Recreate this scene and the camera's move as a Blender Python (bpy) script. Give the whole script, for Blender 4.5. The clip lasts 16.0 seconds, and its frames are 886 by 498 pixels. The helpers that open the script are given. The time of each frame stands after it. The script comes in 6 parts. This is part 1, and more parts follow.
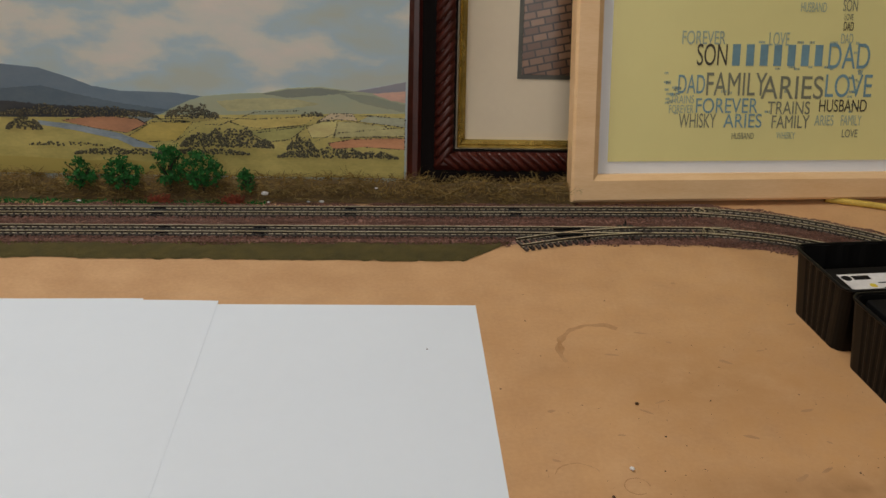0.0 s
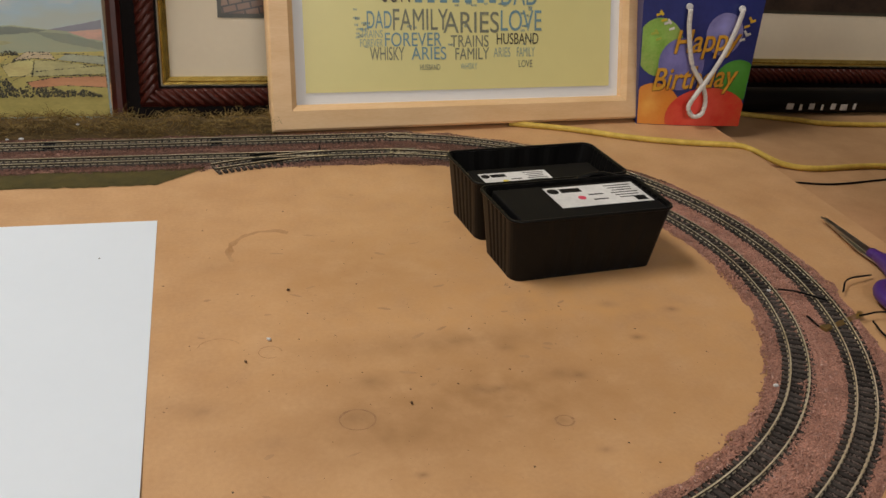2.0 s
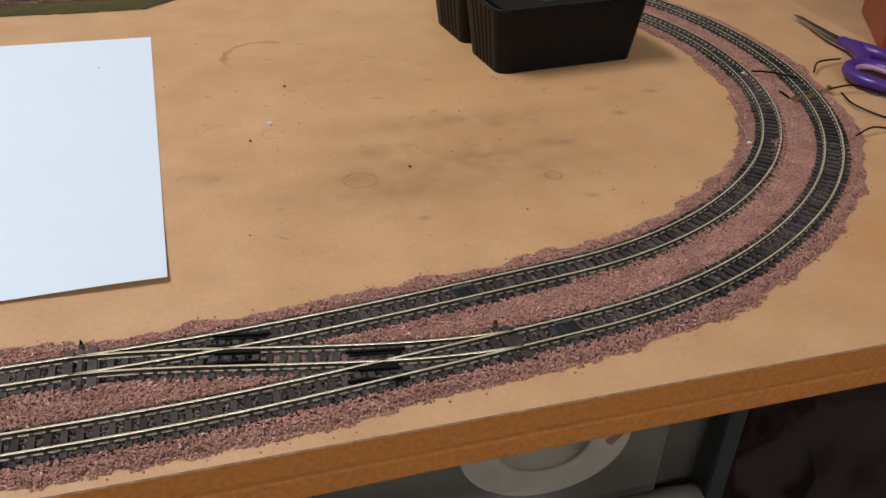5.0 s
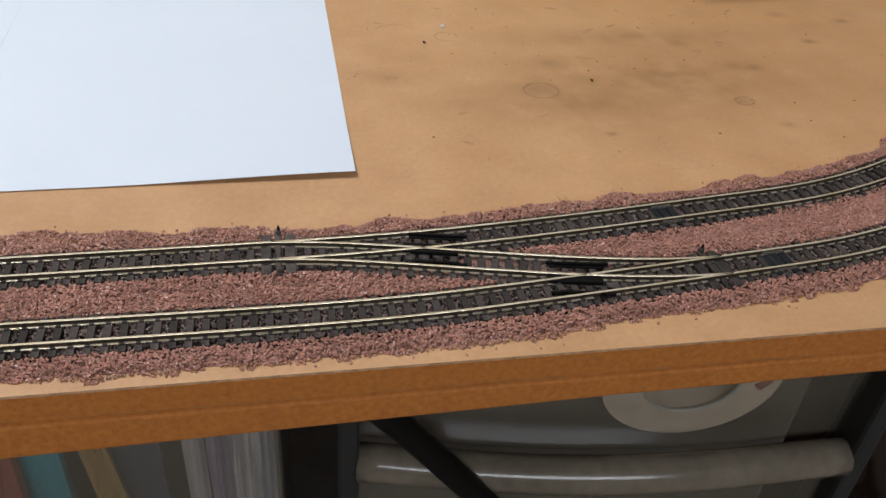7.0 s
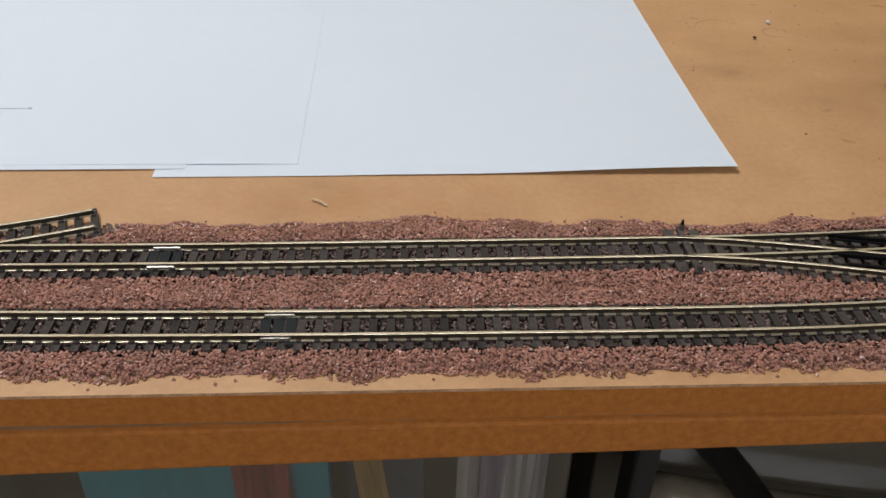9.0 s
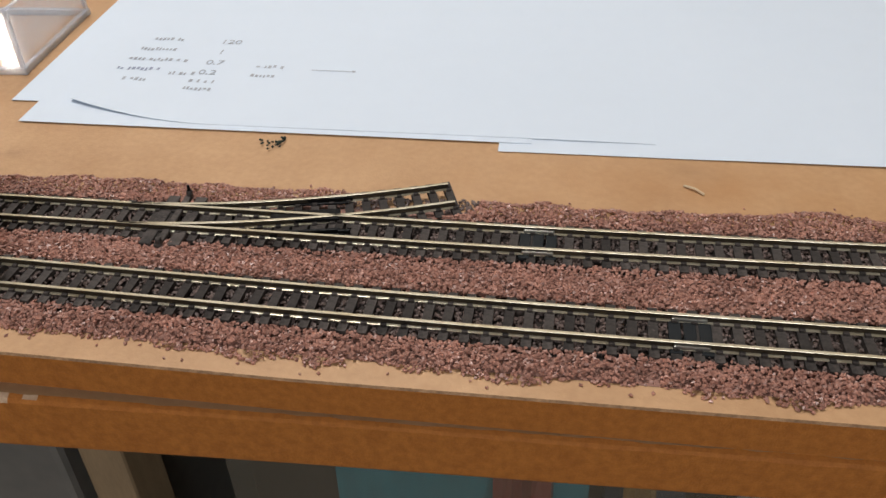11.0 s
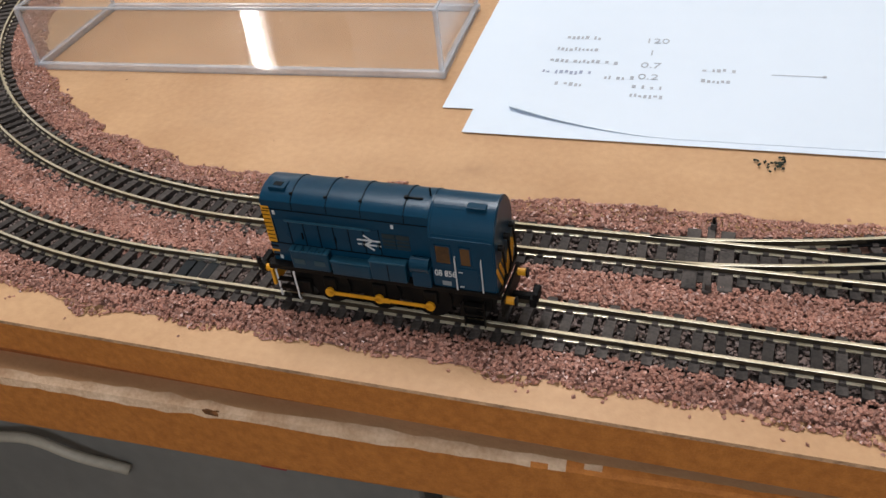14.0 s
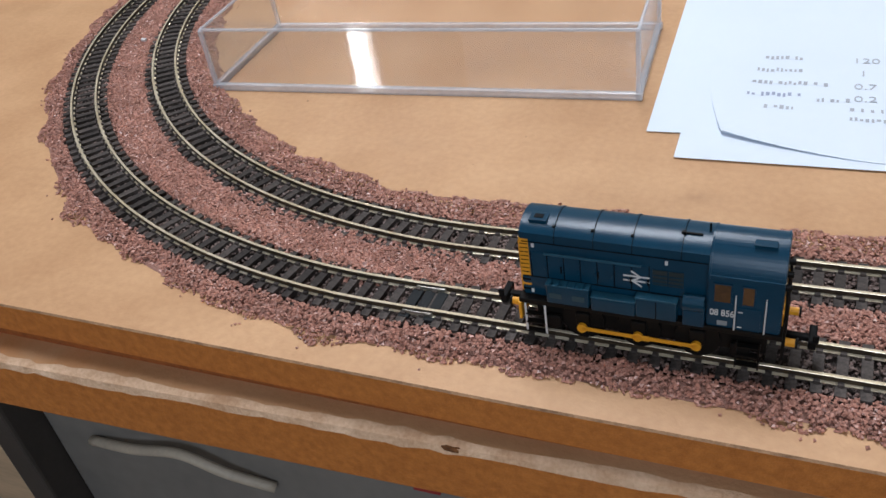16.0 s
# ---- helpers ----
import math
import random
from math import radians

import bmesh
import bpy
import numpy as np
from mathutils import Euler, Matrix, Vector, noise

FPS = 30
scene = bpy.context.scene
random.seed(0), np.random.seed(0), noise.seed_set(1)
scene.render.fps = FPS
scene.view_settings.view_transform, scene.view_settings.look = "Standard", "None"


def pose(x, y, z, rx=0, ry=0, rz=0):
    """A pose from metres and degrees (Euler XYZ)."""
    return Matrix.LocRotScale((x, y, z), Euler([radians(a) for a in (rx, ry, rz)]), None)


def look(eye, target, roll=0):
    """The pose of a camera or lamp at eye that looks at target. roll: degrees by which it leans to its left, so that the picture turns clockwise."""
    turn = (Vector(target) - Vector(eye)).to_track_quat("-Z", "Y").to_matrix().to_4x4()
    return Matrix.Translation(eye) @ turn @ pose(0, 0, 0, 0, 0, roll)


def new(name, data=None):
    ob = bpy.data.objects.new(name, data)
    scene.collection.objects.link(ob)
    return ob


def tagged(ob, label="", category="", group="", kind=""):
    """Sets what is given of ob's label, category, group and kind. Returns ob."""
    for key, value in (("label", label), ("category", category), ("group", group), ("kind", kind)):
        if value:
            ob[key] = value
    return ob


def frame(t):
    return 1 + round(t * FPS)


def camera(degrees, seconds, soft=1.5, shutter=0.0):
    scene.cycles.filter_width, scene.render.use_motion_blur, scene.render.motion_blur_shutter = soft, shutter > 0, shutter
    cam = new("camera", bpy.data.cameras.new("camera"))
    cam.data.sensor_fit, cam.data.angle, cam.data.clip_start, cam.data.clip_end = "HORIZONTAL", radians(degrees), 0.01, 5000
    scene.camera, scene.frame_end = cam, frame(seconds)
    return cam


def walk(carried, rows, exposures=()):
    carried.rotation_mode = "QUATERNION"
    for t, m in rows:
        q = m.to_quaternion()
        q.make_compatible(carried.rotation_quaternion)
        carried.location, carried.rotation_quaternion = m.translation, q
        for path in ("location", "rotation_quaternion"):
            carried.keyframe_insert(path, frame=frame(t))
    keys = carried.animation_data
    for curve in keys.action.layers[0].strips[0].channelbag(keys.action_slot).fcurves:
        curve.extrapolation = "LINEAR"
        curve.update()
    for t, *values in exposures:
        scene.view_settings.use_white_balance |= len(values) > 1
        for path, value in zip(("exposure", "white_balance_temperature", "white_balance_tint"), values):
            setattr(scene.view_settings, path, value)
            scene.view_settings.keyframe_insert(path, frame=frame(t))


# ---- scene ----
cam = camera(53.3, 16.0, soft=1.5)
PATH = [
    (0, (-0.056, -0.072, 0.277), (0.067, 1.713, -0.618), 2.4),
    (0.5, (-0.021, -0.09, 0.277), (0.199, 1.691, -0.605), 3.2),
    (1, (0.004, -0.11, 0.275), (0.326, 1.667, -0.585), 4.0),
    (1.5, (0.027, -0.131, 0.27), (0.456, 1.635, -0.565), 4.1),
    (2, (0.035, -0.153, 0.266), (0.533, 1.553, -0.65), 4.7),
    (2.5, (0.029, -0.182, 0.25), (0.532, 1.495, -0.716), 4.0),
    (3, (0.039, -0.198, 0.245), (0.579, 1.444, -0.761), 4.3),
    (3.2, (0.039, -0.199, 0.244), (0.585, 1.43, -0.781), 4.4),
    (5.3, (0.009, -0.21, 0.215), (0.512, 1.369, -0.904), 2.5),
    (5.5, (0.003, -0.209, 0.213), (0.493, 1.362, -0.924), 2.7),
    (6, (-0.012, -0.202, 0.205), (0.427, 1.339, -0.991), 4.7),
    (6.5, (-0.018, -0.195, 0.203), (0.394, 1.33, -1.023), 5.5),
    (7, (-0.028, -0.192, 0.199), (0.314, 1.349, -1.029), 4.5),
    (7.5, (-0.056, -0.179, 0.181), (0.268, 1.385, -1.022), 4.1),
    (8, (-0.079, -0.169, 0.174), (0.098, 1.423, -1.023), 1.4),
    (8.5, (-0.099, -0.167, 0.171), (0.031, 1.436, -1.017), 1.5),
    (9, (-0.122, -0.164, 0.166), (-0.032, 1.448, -1.015), 1.3),
    (9.5, (-0.139, -0.161, 0.166), (-0.161, 1.455, -1.012), -0.2),
    (9.7, (-0.143, -0.161, 0.165), (-0.203, 1.452, -1.017), -0.5),
    (11.8, (-0.227, -0.121, 0.14), (-0.558, 1.433, -1.075), -3.4),
    (12, (-0.235, -0.119, 0.139), (-0.582, 1.432, -1.075), -3.8),
    (12.5, (-0.248, -0.121, 0.137), (-0.642, 1.412, -1.085), -4.8),
    (13, (-0.265, -0.124, 0.139), (-0.714, 1.387, -1.092), -5.6),
    (13.5, (-0.282, -0.124, 0.144), (-0.801, 1.367, -1.084), -6.8),
    (14, (-0.301, -0.123, 0.147), (-0.869, 1.349, -1.082), -7.5),
    (14.5, (-0.317, -0.124, 0.148), (-0.928, 1.333, -1.079), -8.5),
    (15, (-0.329, -0.125, 0.148), (-0.98, 1.326, -1.064), -9.1),
    (15.5, (-0.338, -0.126, 0.151), (-1.021, 1.318, -1.052), -9.6),
    (16, (-0.347, -0.128, 0.152), (-1.051, 1.314, -1.042), -9.8),
]
walk(cam, [(t, look(e, g, r)) for t, e, g, r in PATH],
     [(0, -0.14, 6850, 10), (1, 0.13, 6850, 10), (1.5, 0.16, 6850, 10), (3, 0.3, 6700, 10), (5.3, 0.42, 5900, 10), (7, 0.38, 6000, 10), (9, 0.18, 6250, 10), (11, 0.2, 6300, 10), (13, 0.38, 6200, 10), (14.5, 0.42, 6000, 10), (16, 0.43, 5700, 10)])

# ---- world, lamps ----
world = bpy.data.worlds.new("world")
scene.world = world
world.use_nodes = True
world.node_tree.nodes["Background"].inputs[0].default_value = (1.0, 0.93, 0.84, 1)
world.node_tree.nodes["Background"].inputs[1].default_value = 0.25


def area_lamp(name, m, sx, sy, watts, colour):
    d = bpy.data.lights.new(name, "AREA")
    d.shape, d.size, d.size_y, d.energy, d.color = "RECTANGLE", sx, sy, watts, colour
    ob = new(name, d)
    ob.matrix_world = m
    return ob


area_lamp("ceiling_lamp", look((-0.6, 0.42, 1.42), (-0.2, 0.28, 0.0)), 0.7, 0.3, 14.6, (1.0, 0.96, 0.92))
# fill lamp added to brighten front faces; no window is known there
area_lamp("front_fill", look((0.1, -2.07, 1.02), (0.0, 0.3, 0.0)), 1.5, 1.0, 27, (0.97, 0.98, 1.0))


# ---- materials ----
def mat(name, colour, rough=0.6, metal=0.0, colour2=None, scale=40.0, fine=None, bump=0.0, bump_scale=None,
        island=0.0, random_ob=0.0, stretch=(1, 1, 1), spec=0.5, alpha=None, sheen=0.0):
    """Procedural surface: two noises mix colour and colour2, a third gives relief."""
    m = bpy.data.materials.new(name)
    m.use_nodes = True
    nt = m.node_tree
    b = nt.nodes["Principled BSDF"]
    L = nt.links.new
    b.inputs["Roughness"].default_value = rough
    b.inputs["Metallic"].default_value = metal
    b.inputs["Specular IOR Level"].default_value = spec
    b.inputs["Sheen Weight"].default_value = sheen
    tc = nt.nodes.new("ShaderNodeTexCoord")
    mp = nt.nodes.new("ShaderNodeMapping")
    mp.inputs["Scale"].default_value = stretch
    L(tc.outputs["Object"], mp.inputs["Vector"])
    c2 = colour2 or tuple(c * 0.72 for c in colour)
    n1 = nt.nodes.new("ShaderNodeTexNoise")
    n1.inputs["Scale"].default_value, n1.inputs["Detail"].default_value = scale, 4
    n2 = nt.nodes.new("ShaderNodeTexNoise")
    n2.inputs["Scale"].default_value, n2.inputs["Detail"].default_value = fine or scale * 9, 3
    L(mp.outputs[0], n1.inputs["Vector"]), L(mp.outputs[0], n2.inputs["Vector"])
    add = nt.nodes.new("ShaderNodeMath")
    add.operation = "MULTIPLY_ADD"
    add.inputs[1].default_value = 0.45
    L(n2.outputs["Fac"], add.inputs[0]), L(n1.outputs["Fac"], add.inputs[2])
    ramp = nt.nodes.new("ShaderNodeMapRange")
    ramp.inputs["From Min"].default_value, ramp.inputs["From Max"].default_value = 0.5, 0.98
    L(add.outputs[0], ramp.inputs["Value"])
    mix = nt.nodes.new("ShaderNodeMix")
    mix.data_type = "RGBA"
    mix.inputs[6].default_value, mix.inputs[7].default_value = (*colour, 1), (*c2, 1)
    L(ramp.outputs[0], mix.inputs["Factor"])
    out = mix.outputs[2]
    if island or random_ob:
        src = nt.nodes.new("ShaderNodeNewGeometry").outputs["Random Per Island"] if island else nt.nodes.new("ShaderNodeObjectInfo").outputs["Random"]
        amount = island or random_ob
        mr = nt.nodes.new("ShaderNodeMapRange")
        mr.inputs["To Min"].default_value, mr.inputs["To Max"].default_value = 1 - amount, 1 + amount
        L(src, mr.inputs["Value"])
        hsv = nt.nodes.new("ShaderNodeHueSaturation")
        L(mr.outputs[0], hsv.inputs["Value"]), L(out, hsv.inputs["Color"])
        out = hsv.outputs[0]
    L(out, b.inputs["Base Color"])
    if bump:
        n3 = nt.nodes.new("ShaderNodeTexNoise")
        n3.inputs["Scale"].default_value, n3.inputs["Detail"].default_value = bump_scale or scale * 9, 3
        L(mp.outputs[0], n3.inputs["Vector"])
        bp = nt.nodes.new("ShaderNodeBump")
        bp.inputs["Strength"].default_value, bp.inputs["Distance"].default_value = bump, 0.0006
        L(n3.outputs["Fac"], bp.inputs["Height"]), L(bp.outputs[0], b.inputs["Normal"])
    if alpha is not None:
        b.inputs["Alpha"].default_value = alpha
    return m


def clear_film(name, tint, gloss=0.12, rough=0.04):
    """Thin clear plastic: see-through with a constant share of gloss."""
    m = bpy.data.materials.new(name)
    m.use_nodes = True
    nt = m.node_tree
    nt.nodes.remove(nt.nodes["Principled BSDF"])
    tr, gl, mx = nt.nodes.new("ShaderNodeBsdfTransparent"), nt.nodes.new("ShaderNodeBsdfGlossy"), nt.nodes.new("ShaderNodeMixShader")
    fr = nt.nodes.new("ShaderNodeLayerWeight")
    fr.inputs["Blend"].default_value = 0.12
    ad = nt.nodes.new("ShaderNodeMath")
    ad.operation, ad.inputs[1].default_value, ad.inputs[2].default_value = "MULTIPLY_ADD", 0.22, gloss
    nt.links.new(fr.outputs["Facing"], ad.inputs[0]), nt.links.new(ad.outputs[0], mx.inputs[0])
    tr.inputs[0].default_value, gl.inputs["Roughness"].default_value = (*tint, 1), rough
    nt.links.new(tr.outputs[0], mx.inputs[1]), nt.links.new(gl.outputs[0], mx.inputs[2])
    nt.links.new(mx.outputs[0], nt.nodes["Material Output"].inputs[0])
    return m


BOARD = mat("hardboard", (0.60, 0.365, 0.19), 0.5, colour2=(0.46, 0.26, 0.125), scale=26, fine=420, bump=0.2, bump_scale=1100)


def tint_patch(material, centre, size, colour, strength):
    """A patch of another colour, such as a grimy handling stain, with a ragged outline, at one place."""
    nt = material.node_tree
    b = nt.nodes["Principled BSDF"]
    old = b.inputs["Base Color"].links[0].from_socket
    tc, mp, gr, ns = (nt.nodes.new(k) for k in ("ShaderNodeTexCoord", "ShaderNodeMapping", "ShaderNodeTexGradient", "ShaderNodeTexNoise"))
    mp.vector_type = "TEXTURE"
    mp.inputs["Location"].default_value, mp.inputs["Scale"].default_value = centre, size
    gr.gradient_type = "QUADRATIC_SPHERE"
    ns.inputs["Scale"].default_value, ns.inputs["Detail"].default_value = 60, 7
    mul, mix = nt.nodes.new("ShaderNodeMath"), nt.nodes.new("ShaderNodeMix")
    rng = nt.nodes.new("ShaderNodeMapRange")
    rng.inputs["From Min"].default_value, rng.inputs["From Max"].default_value, rng.inputs["To Max"].default_value = 0.2, 0.8, strength
    mul.operation, mix.data_type = "MULTIPLY", "RGBA"
    L = nt.links.new
    L(tc.outputs["Object"], mp.inputs[0]), L(mp.outputs[0], gr.inputs[0]), L(tc.outputs["Object"], ns.inputs["Vector"]), L(ns.outputs["Fac"], rng.inputs["Value"])
    L(gr.outputs["Fac"], mul.inputs[0]), L(rng.outputs[0], mul.inputs[1]), L(mul.outputs[0], mix.inputs["Factor"])
    L(old, mix.inputs[6])
    mix.inputs[7].default_value = (*colour, 1)
    L(mix.outputs[2], b.inputs["Base Color"])


tint_patch(BOARD, (0.24, 0.27, 0), (0.55, 0.50, 0.3), (0.60, 0.33, 0.135), 1.3)
tint_patch(BOARD, (0.17, 0.185, 0), (0.20, 0.09, 0.1), (0.29, 0.15, 0.062), 0.95)
tint_patch(BOARD, (0.11, 0.165, 0), (0.11, 0.06, 0.1), (0.31, 0.165, 0.07), 0.9)
tint_patch(BOARD, (0.16, 0.235, 0), (0.16, 0.022, 0.1), (0.30, 0.165, 0.075), 1.0)
# darker orange band along the front edge of the papers
tint_patch(BOARD, (-0.15, 0.09, 0), (0.16, 0.03, 0.1), (0.42, 0.2, 0.07), 0.9)
tint_patch(BOARD, (0.12, 0.32, 0), (0.14, 0.08, 0.1), (0.4, 0.21, 0.085), 1.0)
tint_patch(BOARD, (0.36, 0.05, 0), (0.16, 0.12, 0.1), (0.5, 0.23, 0.07), 1.4)
for sx, sy, sr, depth in ((0.096, 0.177, 0.013, 1.3), (0.195, 0.160, 0.008, 1.3), (0.162, 0.190, 0.008, 1.6), (0.208, 0.198, 0.011, 1.2), (0.185, 0.225, 0.008, 1.0), (0.107, 0.205, 0.016, 0.9), (0.262, 0.262, 0.007, 1.2), (0.171, 0.190, 0.006, 2.0), (0.217, 0.195, 0.007, 1.8), (0.299, 0.251, 0.006, 2.0), (0.264, 0.225, 0.006, 1.6), (0.056, 0.165, 0.010, 1.2), (0.118, 0.134, 0.004, 2.2), (0.207, 0.137, 0.006, 1.5), (0.026, 0.193, 0.014, 1.1), (0.03, 0.335, 0.02, 0.7), (0.01, 0.20, 0.018, 0.7), (-0.15, 0.10, 0.012, 0.9), (-0.37, 0.092, 0.008, 0.8), (-0.47, 0.11, 0.010, 0.9)):
    tint_patch(BOARD, (sx, sy, 0), (sr * 1.5, sr, 0.1), (0.26, 0.14, 0.065), depth * 0.75)
MDF_EDGE = mat("raw_board_edge", (0.61, 0.222, 0.038), 0.75, colour2=(0.43, 0.140, 0.020), scale=420, fine=2400, bump=0.5, bump_scale=1500)
MDF_LOW = mat("hardboard_edge", (0.36, 0.105, 0.02), 0.8, colour2=(0.20, 0.056, 0.012), scale=300, fine=1500, bump=0.3)
ARRIS = mat("grimy_arris", (0.16, 0.085, 0.04), 0.8, colour2=(0.42, 0.25, 0.13), scale=160, fine=900, bump=0.5)
TABLE_TOP = mat("lower_board", (0.54, 0.32, 0.165), 0.7, colour2=(0.44, 0.25, 0.12), scale=40, fine=500, bump=0.5, bump_scale=700)
# ledge below the panel's left end: shaded orange-brown of the recess, painted in
tint_patch(TABLE_TOP, (-0.66, 0.0, -0.02), (0.40, 0.12, 0.2), (0.46, 0.18, 0.045), 1.4)
WORN = mat("worn_board_edge", (0.76, 0.55, 0.37), 0.85, colour2=(0.48, 0.29, 0.16), scale=90, fine=900, bump=0.8, bump_scale=900)
PAPER = mat("white_paper", (0.71, 0.785, 0.875), 0.7, colour2=(0.69, 0.765, 0.855), scale=12)
GRAIN = mat("ballast_grain", (0.47, 0.24, 0.178), 0.36, colour2=(0.30, 0.148, 0.110), scale=110, fine=700, island=0.24)
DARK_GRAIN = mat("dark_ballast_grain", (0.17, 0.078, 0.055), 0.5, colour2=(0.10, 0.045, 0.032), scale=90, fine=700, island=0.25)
DIRTY = mat("weathered_ballast", (0.20, 0.14, 0.12), 0.55, colour2=(0.085, 0.06, 0.05), scale=60, fine=500, island=0.35)
BED = mat("ballast_bed", (0.38, 0.205, 0.158), 0.9, colour2=(0.24, 0.125, 0.094), scale=300, fine=1500, bump=0.8)
# bed between the rails; the black shade of the sleeper gaps is its colour
DARK_BED = mat("shaded_track_bed", (0.050, 0.036, 0.030), 0.9, colour2=(0.022, 0.016, 0.013), scale=250, fine=1500, bump=0.8)
SLEEPER = mat("dark_plastic_sleeper", (0.027, 0.024, 0.0225), 0.75, colour2=(0.092, 0.077, 0.068), scale=170, fine=1400, random_ob=0.4, spec=0.2)
RAIL = mat("nickel_silver_rail", (0.87, 0.79, 0.61), 0.27, 0.5, colour2=(0.64, 0.54, 0.35), scale=60, fine=400)
RAIL_SIDE = mat("tarnished_rail_side", (0.07, 0.05, 0.028), 0.55, 0.3, colour2=(0.025, 0.018, 0.011), scale=90, fine=600)
BLACK_PL = mat("black_plastic", (0.005, 0.0048, 0.0048), 0.42, colour2=(0.007, 0.0065, 0.006), scale=30, bump=0.05, spec=0.16)
MATT_BLACK = mat("matt_black", (0.006, 0.006, 0.0065), 0.6, spec=0.12)
WHITE = mat("white_print", (0.8, 0.8, 0.8), 0.5)
CREAM_WALL = mat("cream_wall", (0.42, 0.35, 0.26), 0.9, scale=4, bump=0.05)
CEILING = mat("white_ceiling", (0.6, 0.58, 0.54), 0.9, scale=4)
CARPET = mat("floor_carpet", (0.3, 0.26, 0.22), 0.95, scale=30, bump=0.4)


# ---- mesh helpers ----
def part(name, bm, material, parent=None, label="", smooth=False):
    me = bpy.data.meshes.new(name)
    bm.to_mesh(me)
    bm.free()
    me.materials.append(material)
    if smooth:
        me.polygons.foreach_set("use_smooth", [True] * len(me.polygons))
    ob = new(name, me)
    if parent is not None:
        ob.parent = parent
    if label:
        tagged(ob, label)
    return ob


def thing(name, m, label, category, group="", kind=""):
    ob = new(name)
    ob.empty_display_size = 0.01
    ob.matrix_world = m
    return tagged(ob, label, category, group, kind)


def box(bm, c, s, bevel=0.0, m=None, seg=2):
    r = bmesh.ops.create_cube(bm, size=1.0)["verts"]
    for v in r:
        v.co = Vector((v.co.x * s[0] + c[0], v.co.y * s[1] + c[1], v.co.z * s[2] + c[2]))
    if bevel:
        es = list({e for v in r for e in v.link_edges})
        g = bmesh.ops.bevel(bm, geom=es, offset=bevel, segments=seg, affect="EDGES", profile=0.5)
        r = g["verts"]
    if m is not None:
        for v in r:
            v.co = m @ v.co
    return bm


def cyl(bm, c, r, depth, axis="z", n=20, r2=None):
    rot = {"z": Matrix(), "x": Matrix.Rotation(math.pi / 2, 4, "Y"), "y": Matrix.Rotation(math.pi / 2, 4, "X")}[axis]
    bmesh.ops.create_cone(bm, cap_ends=True, segments=n, radius1=r, radius2=r if r2 is None else r2, depth=depth,
                          matrix=Matrix.Translation(c) @ rot)
    return bm


def tube(bm, pts, r, n=8, cap=True):
    pts = [Vector(p) for p in pts]
    rings = []
    for i, p in enumerate(pts):
        d = (pts[min(i + 1, len(pts) - 1)] - pts[max(i - 1, 0)]).normalized()
        up = Vector((0, 0, 1)) if abs(d.z) < 0.9 else Vector((0, 1, 0))
        a = d.cross(up).normalized()
        b = a.cross(d)
        rr = r[i] if isinstance(r, (list, tuple)) else r
        rings.append([bm.verts.new(p + rr * (math.cos(2 * math.pi * k / n) * a + math.sin(2 * math.pi * k / n) * b)) for k in range(n)])
    for u, v in zip(rings, rings[1:]):
        for k in range(n):
            bm.faces.new((u[k], u[(k + 1) % n], v[(k + 1) % n], v[k]))
    if cap:
        bm.faces.new(rings[0][::-1]), bm.faces.new(rings[-1])
    return bm


def prism(bm, outline, y0, y1):
    """Extrudes an outline of (x, z) from y0 to y1."""
    a = [bm.verts.new((x, y0, z)) for x, z in outline]
    b = [bm.verts.new((x, y1, z)) for x, z in outline]
    bm.faces.new(a), bm.faces.new(b[::-1])
    for i in range(len(a)):
        j = (i + 1) % len(a)
        bm.faces.new((a[j], a[i], b[i], b[j]))
    bmesh.ops.recalc_face_normals(bm, faces=bm.faces[:])
    return bm


def slab(bm, outline, z0, z1):
    """Extrudes an outline of (x, y) from z0 to z1."""
    a = [bm.verts.new((x, y, z0)) for x, y in outline]
    b = [bm.verts.new((x, y, z1)) for x, y in outline]
    bm.faces.new(a), bm.faces.new(b[::-1])
    for i in range(len(a)):
        j = (i + 1) % len(a)
        bm.faces.new((a[j], a[i], b[i], b[j]))
    bmesh.ops.recalc_face_normals(bm, faces=bm.faces[:])
    return bm


def spline(pts, per=12):
    """Catmull-Rom curve through points."""
    P = [np.array(p, float) for p in pts]
    P = [2 * P[0] - P[1]] + P + [2 * P[-1] - P[-2]]
    out = []
    for i in range(1, len(P) - 2):
        a, b, c, d = P[i - 1:i + 3]
        for k in range(per):
            t = k / per
            out.append(0.5 * (2 * b + (c - a) * t + (2 * a - 5 * b + 4 * c - d) * t * t + (3 * b - a - 3 * c + d) * t ** 3))
    out.append(P[-2])
    return np.array(out)


def words(body, size, material, m, parent, name="lettering", bold=0.0, squeeze=1.0, slant=0.0):
    cu = bpy.data.curves.new(name, "FONT")
    cu.body, cu.size, cu.extrude, cu.offset, cu.shear = body, size, 0.00005, bold, slant
    cu.align_x, cu.align_y = "LEFT", "BOTTOM_BASELINE"
    tmp = bpy.data.objects.new("tmp", cu)
    scene.collection.objects.link(tmp)
    bpy.context.view_layer.update()
    me = bpy.data.meshes.new_from_object(tmp.evaluated_get(bpy.context.evaluated_depsgraph_get()))
    bpy.data.objects.remove(tmp)
    bpy.data.curves.remove(cu)
    me.transform(Matrix.Diagonal((squeeze, 1, 1, 1)))
    me.materials.clear()
    me.materials.append(material)
    ob = new(name, me)
    ob.parent = parent
    ob.matrix_local = m
    return ob


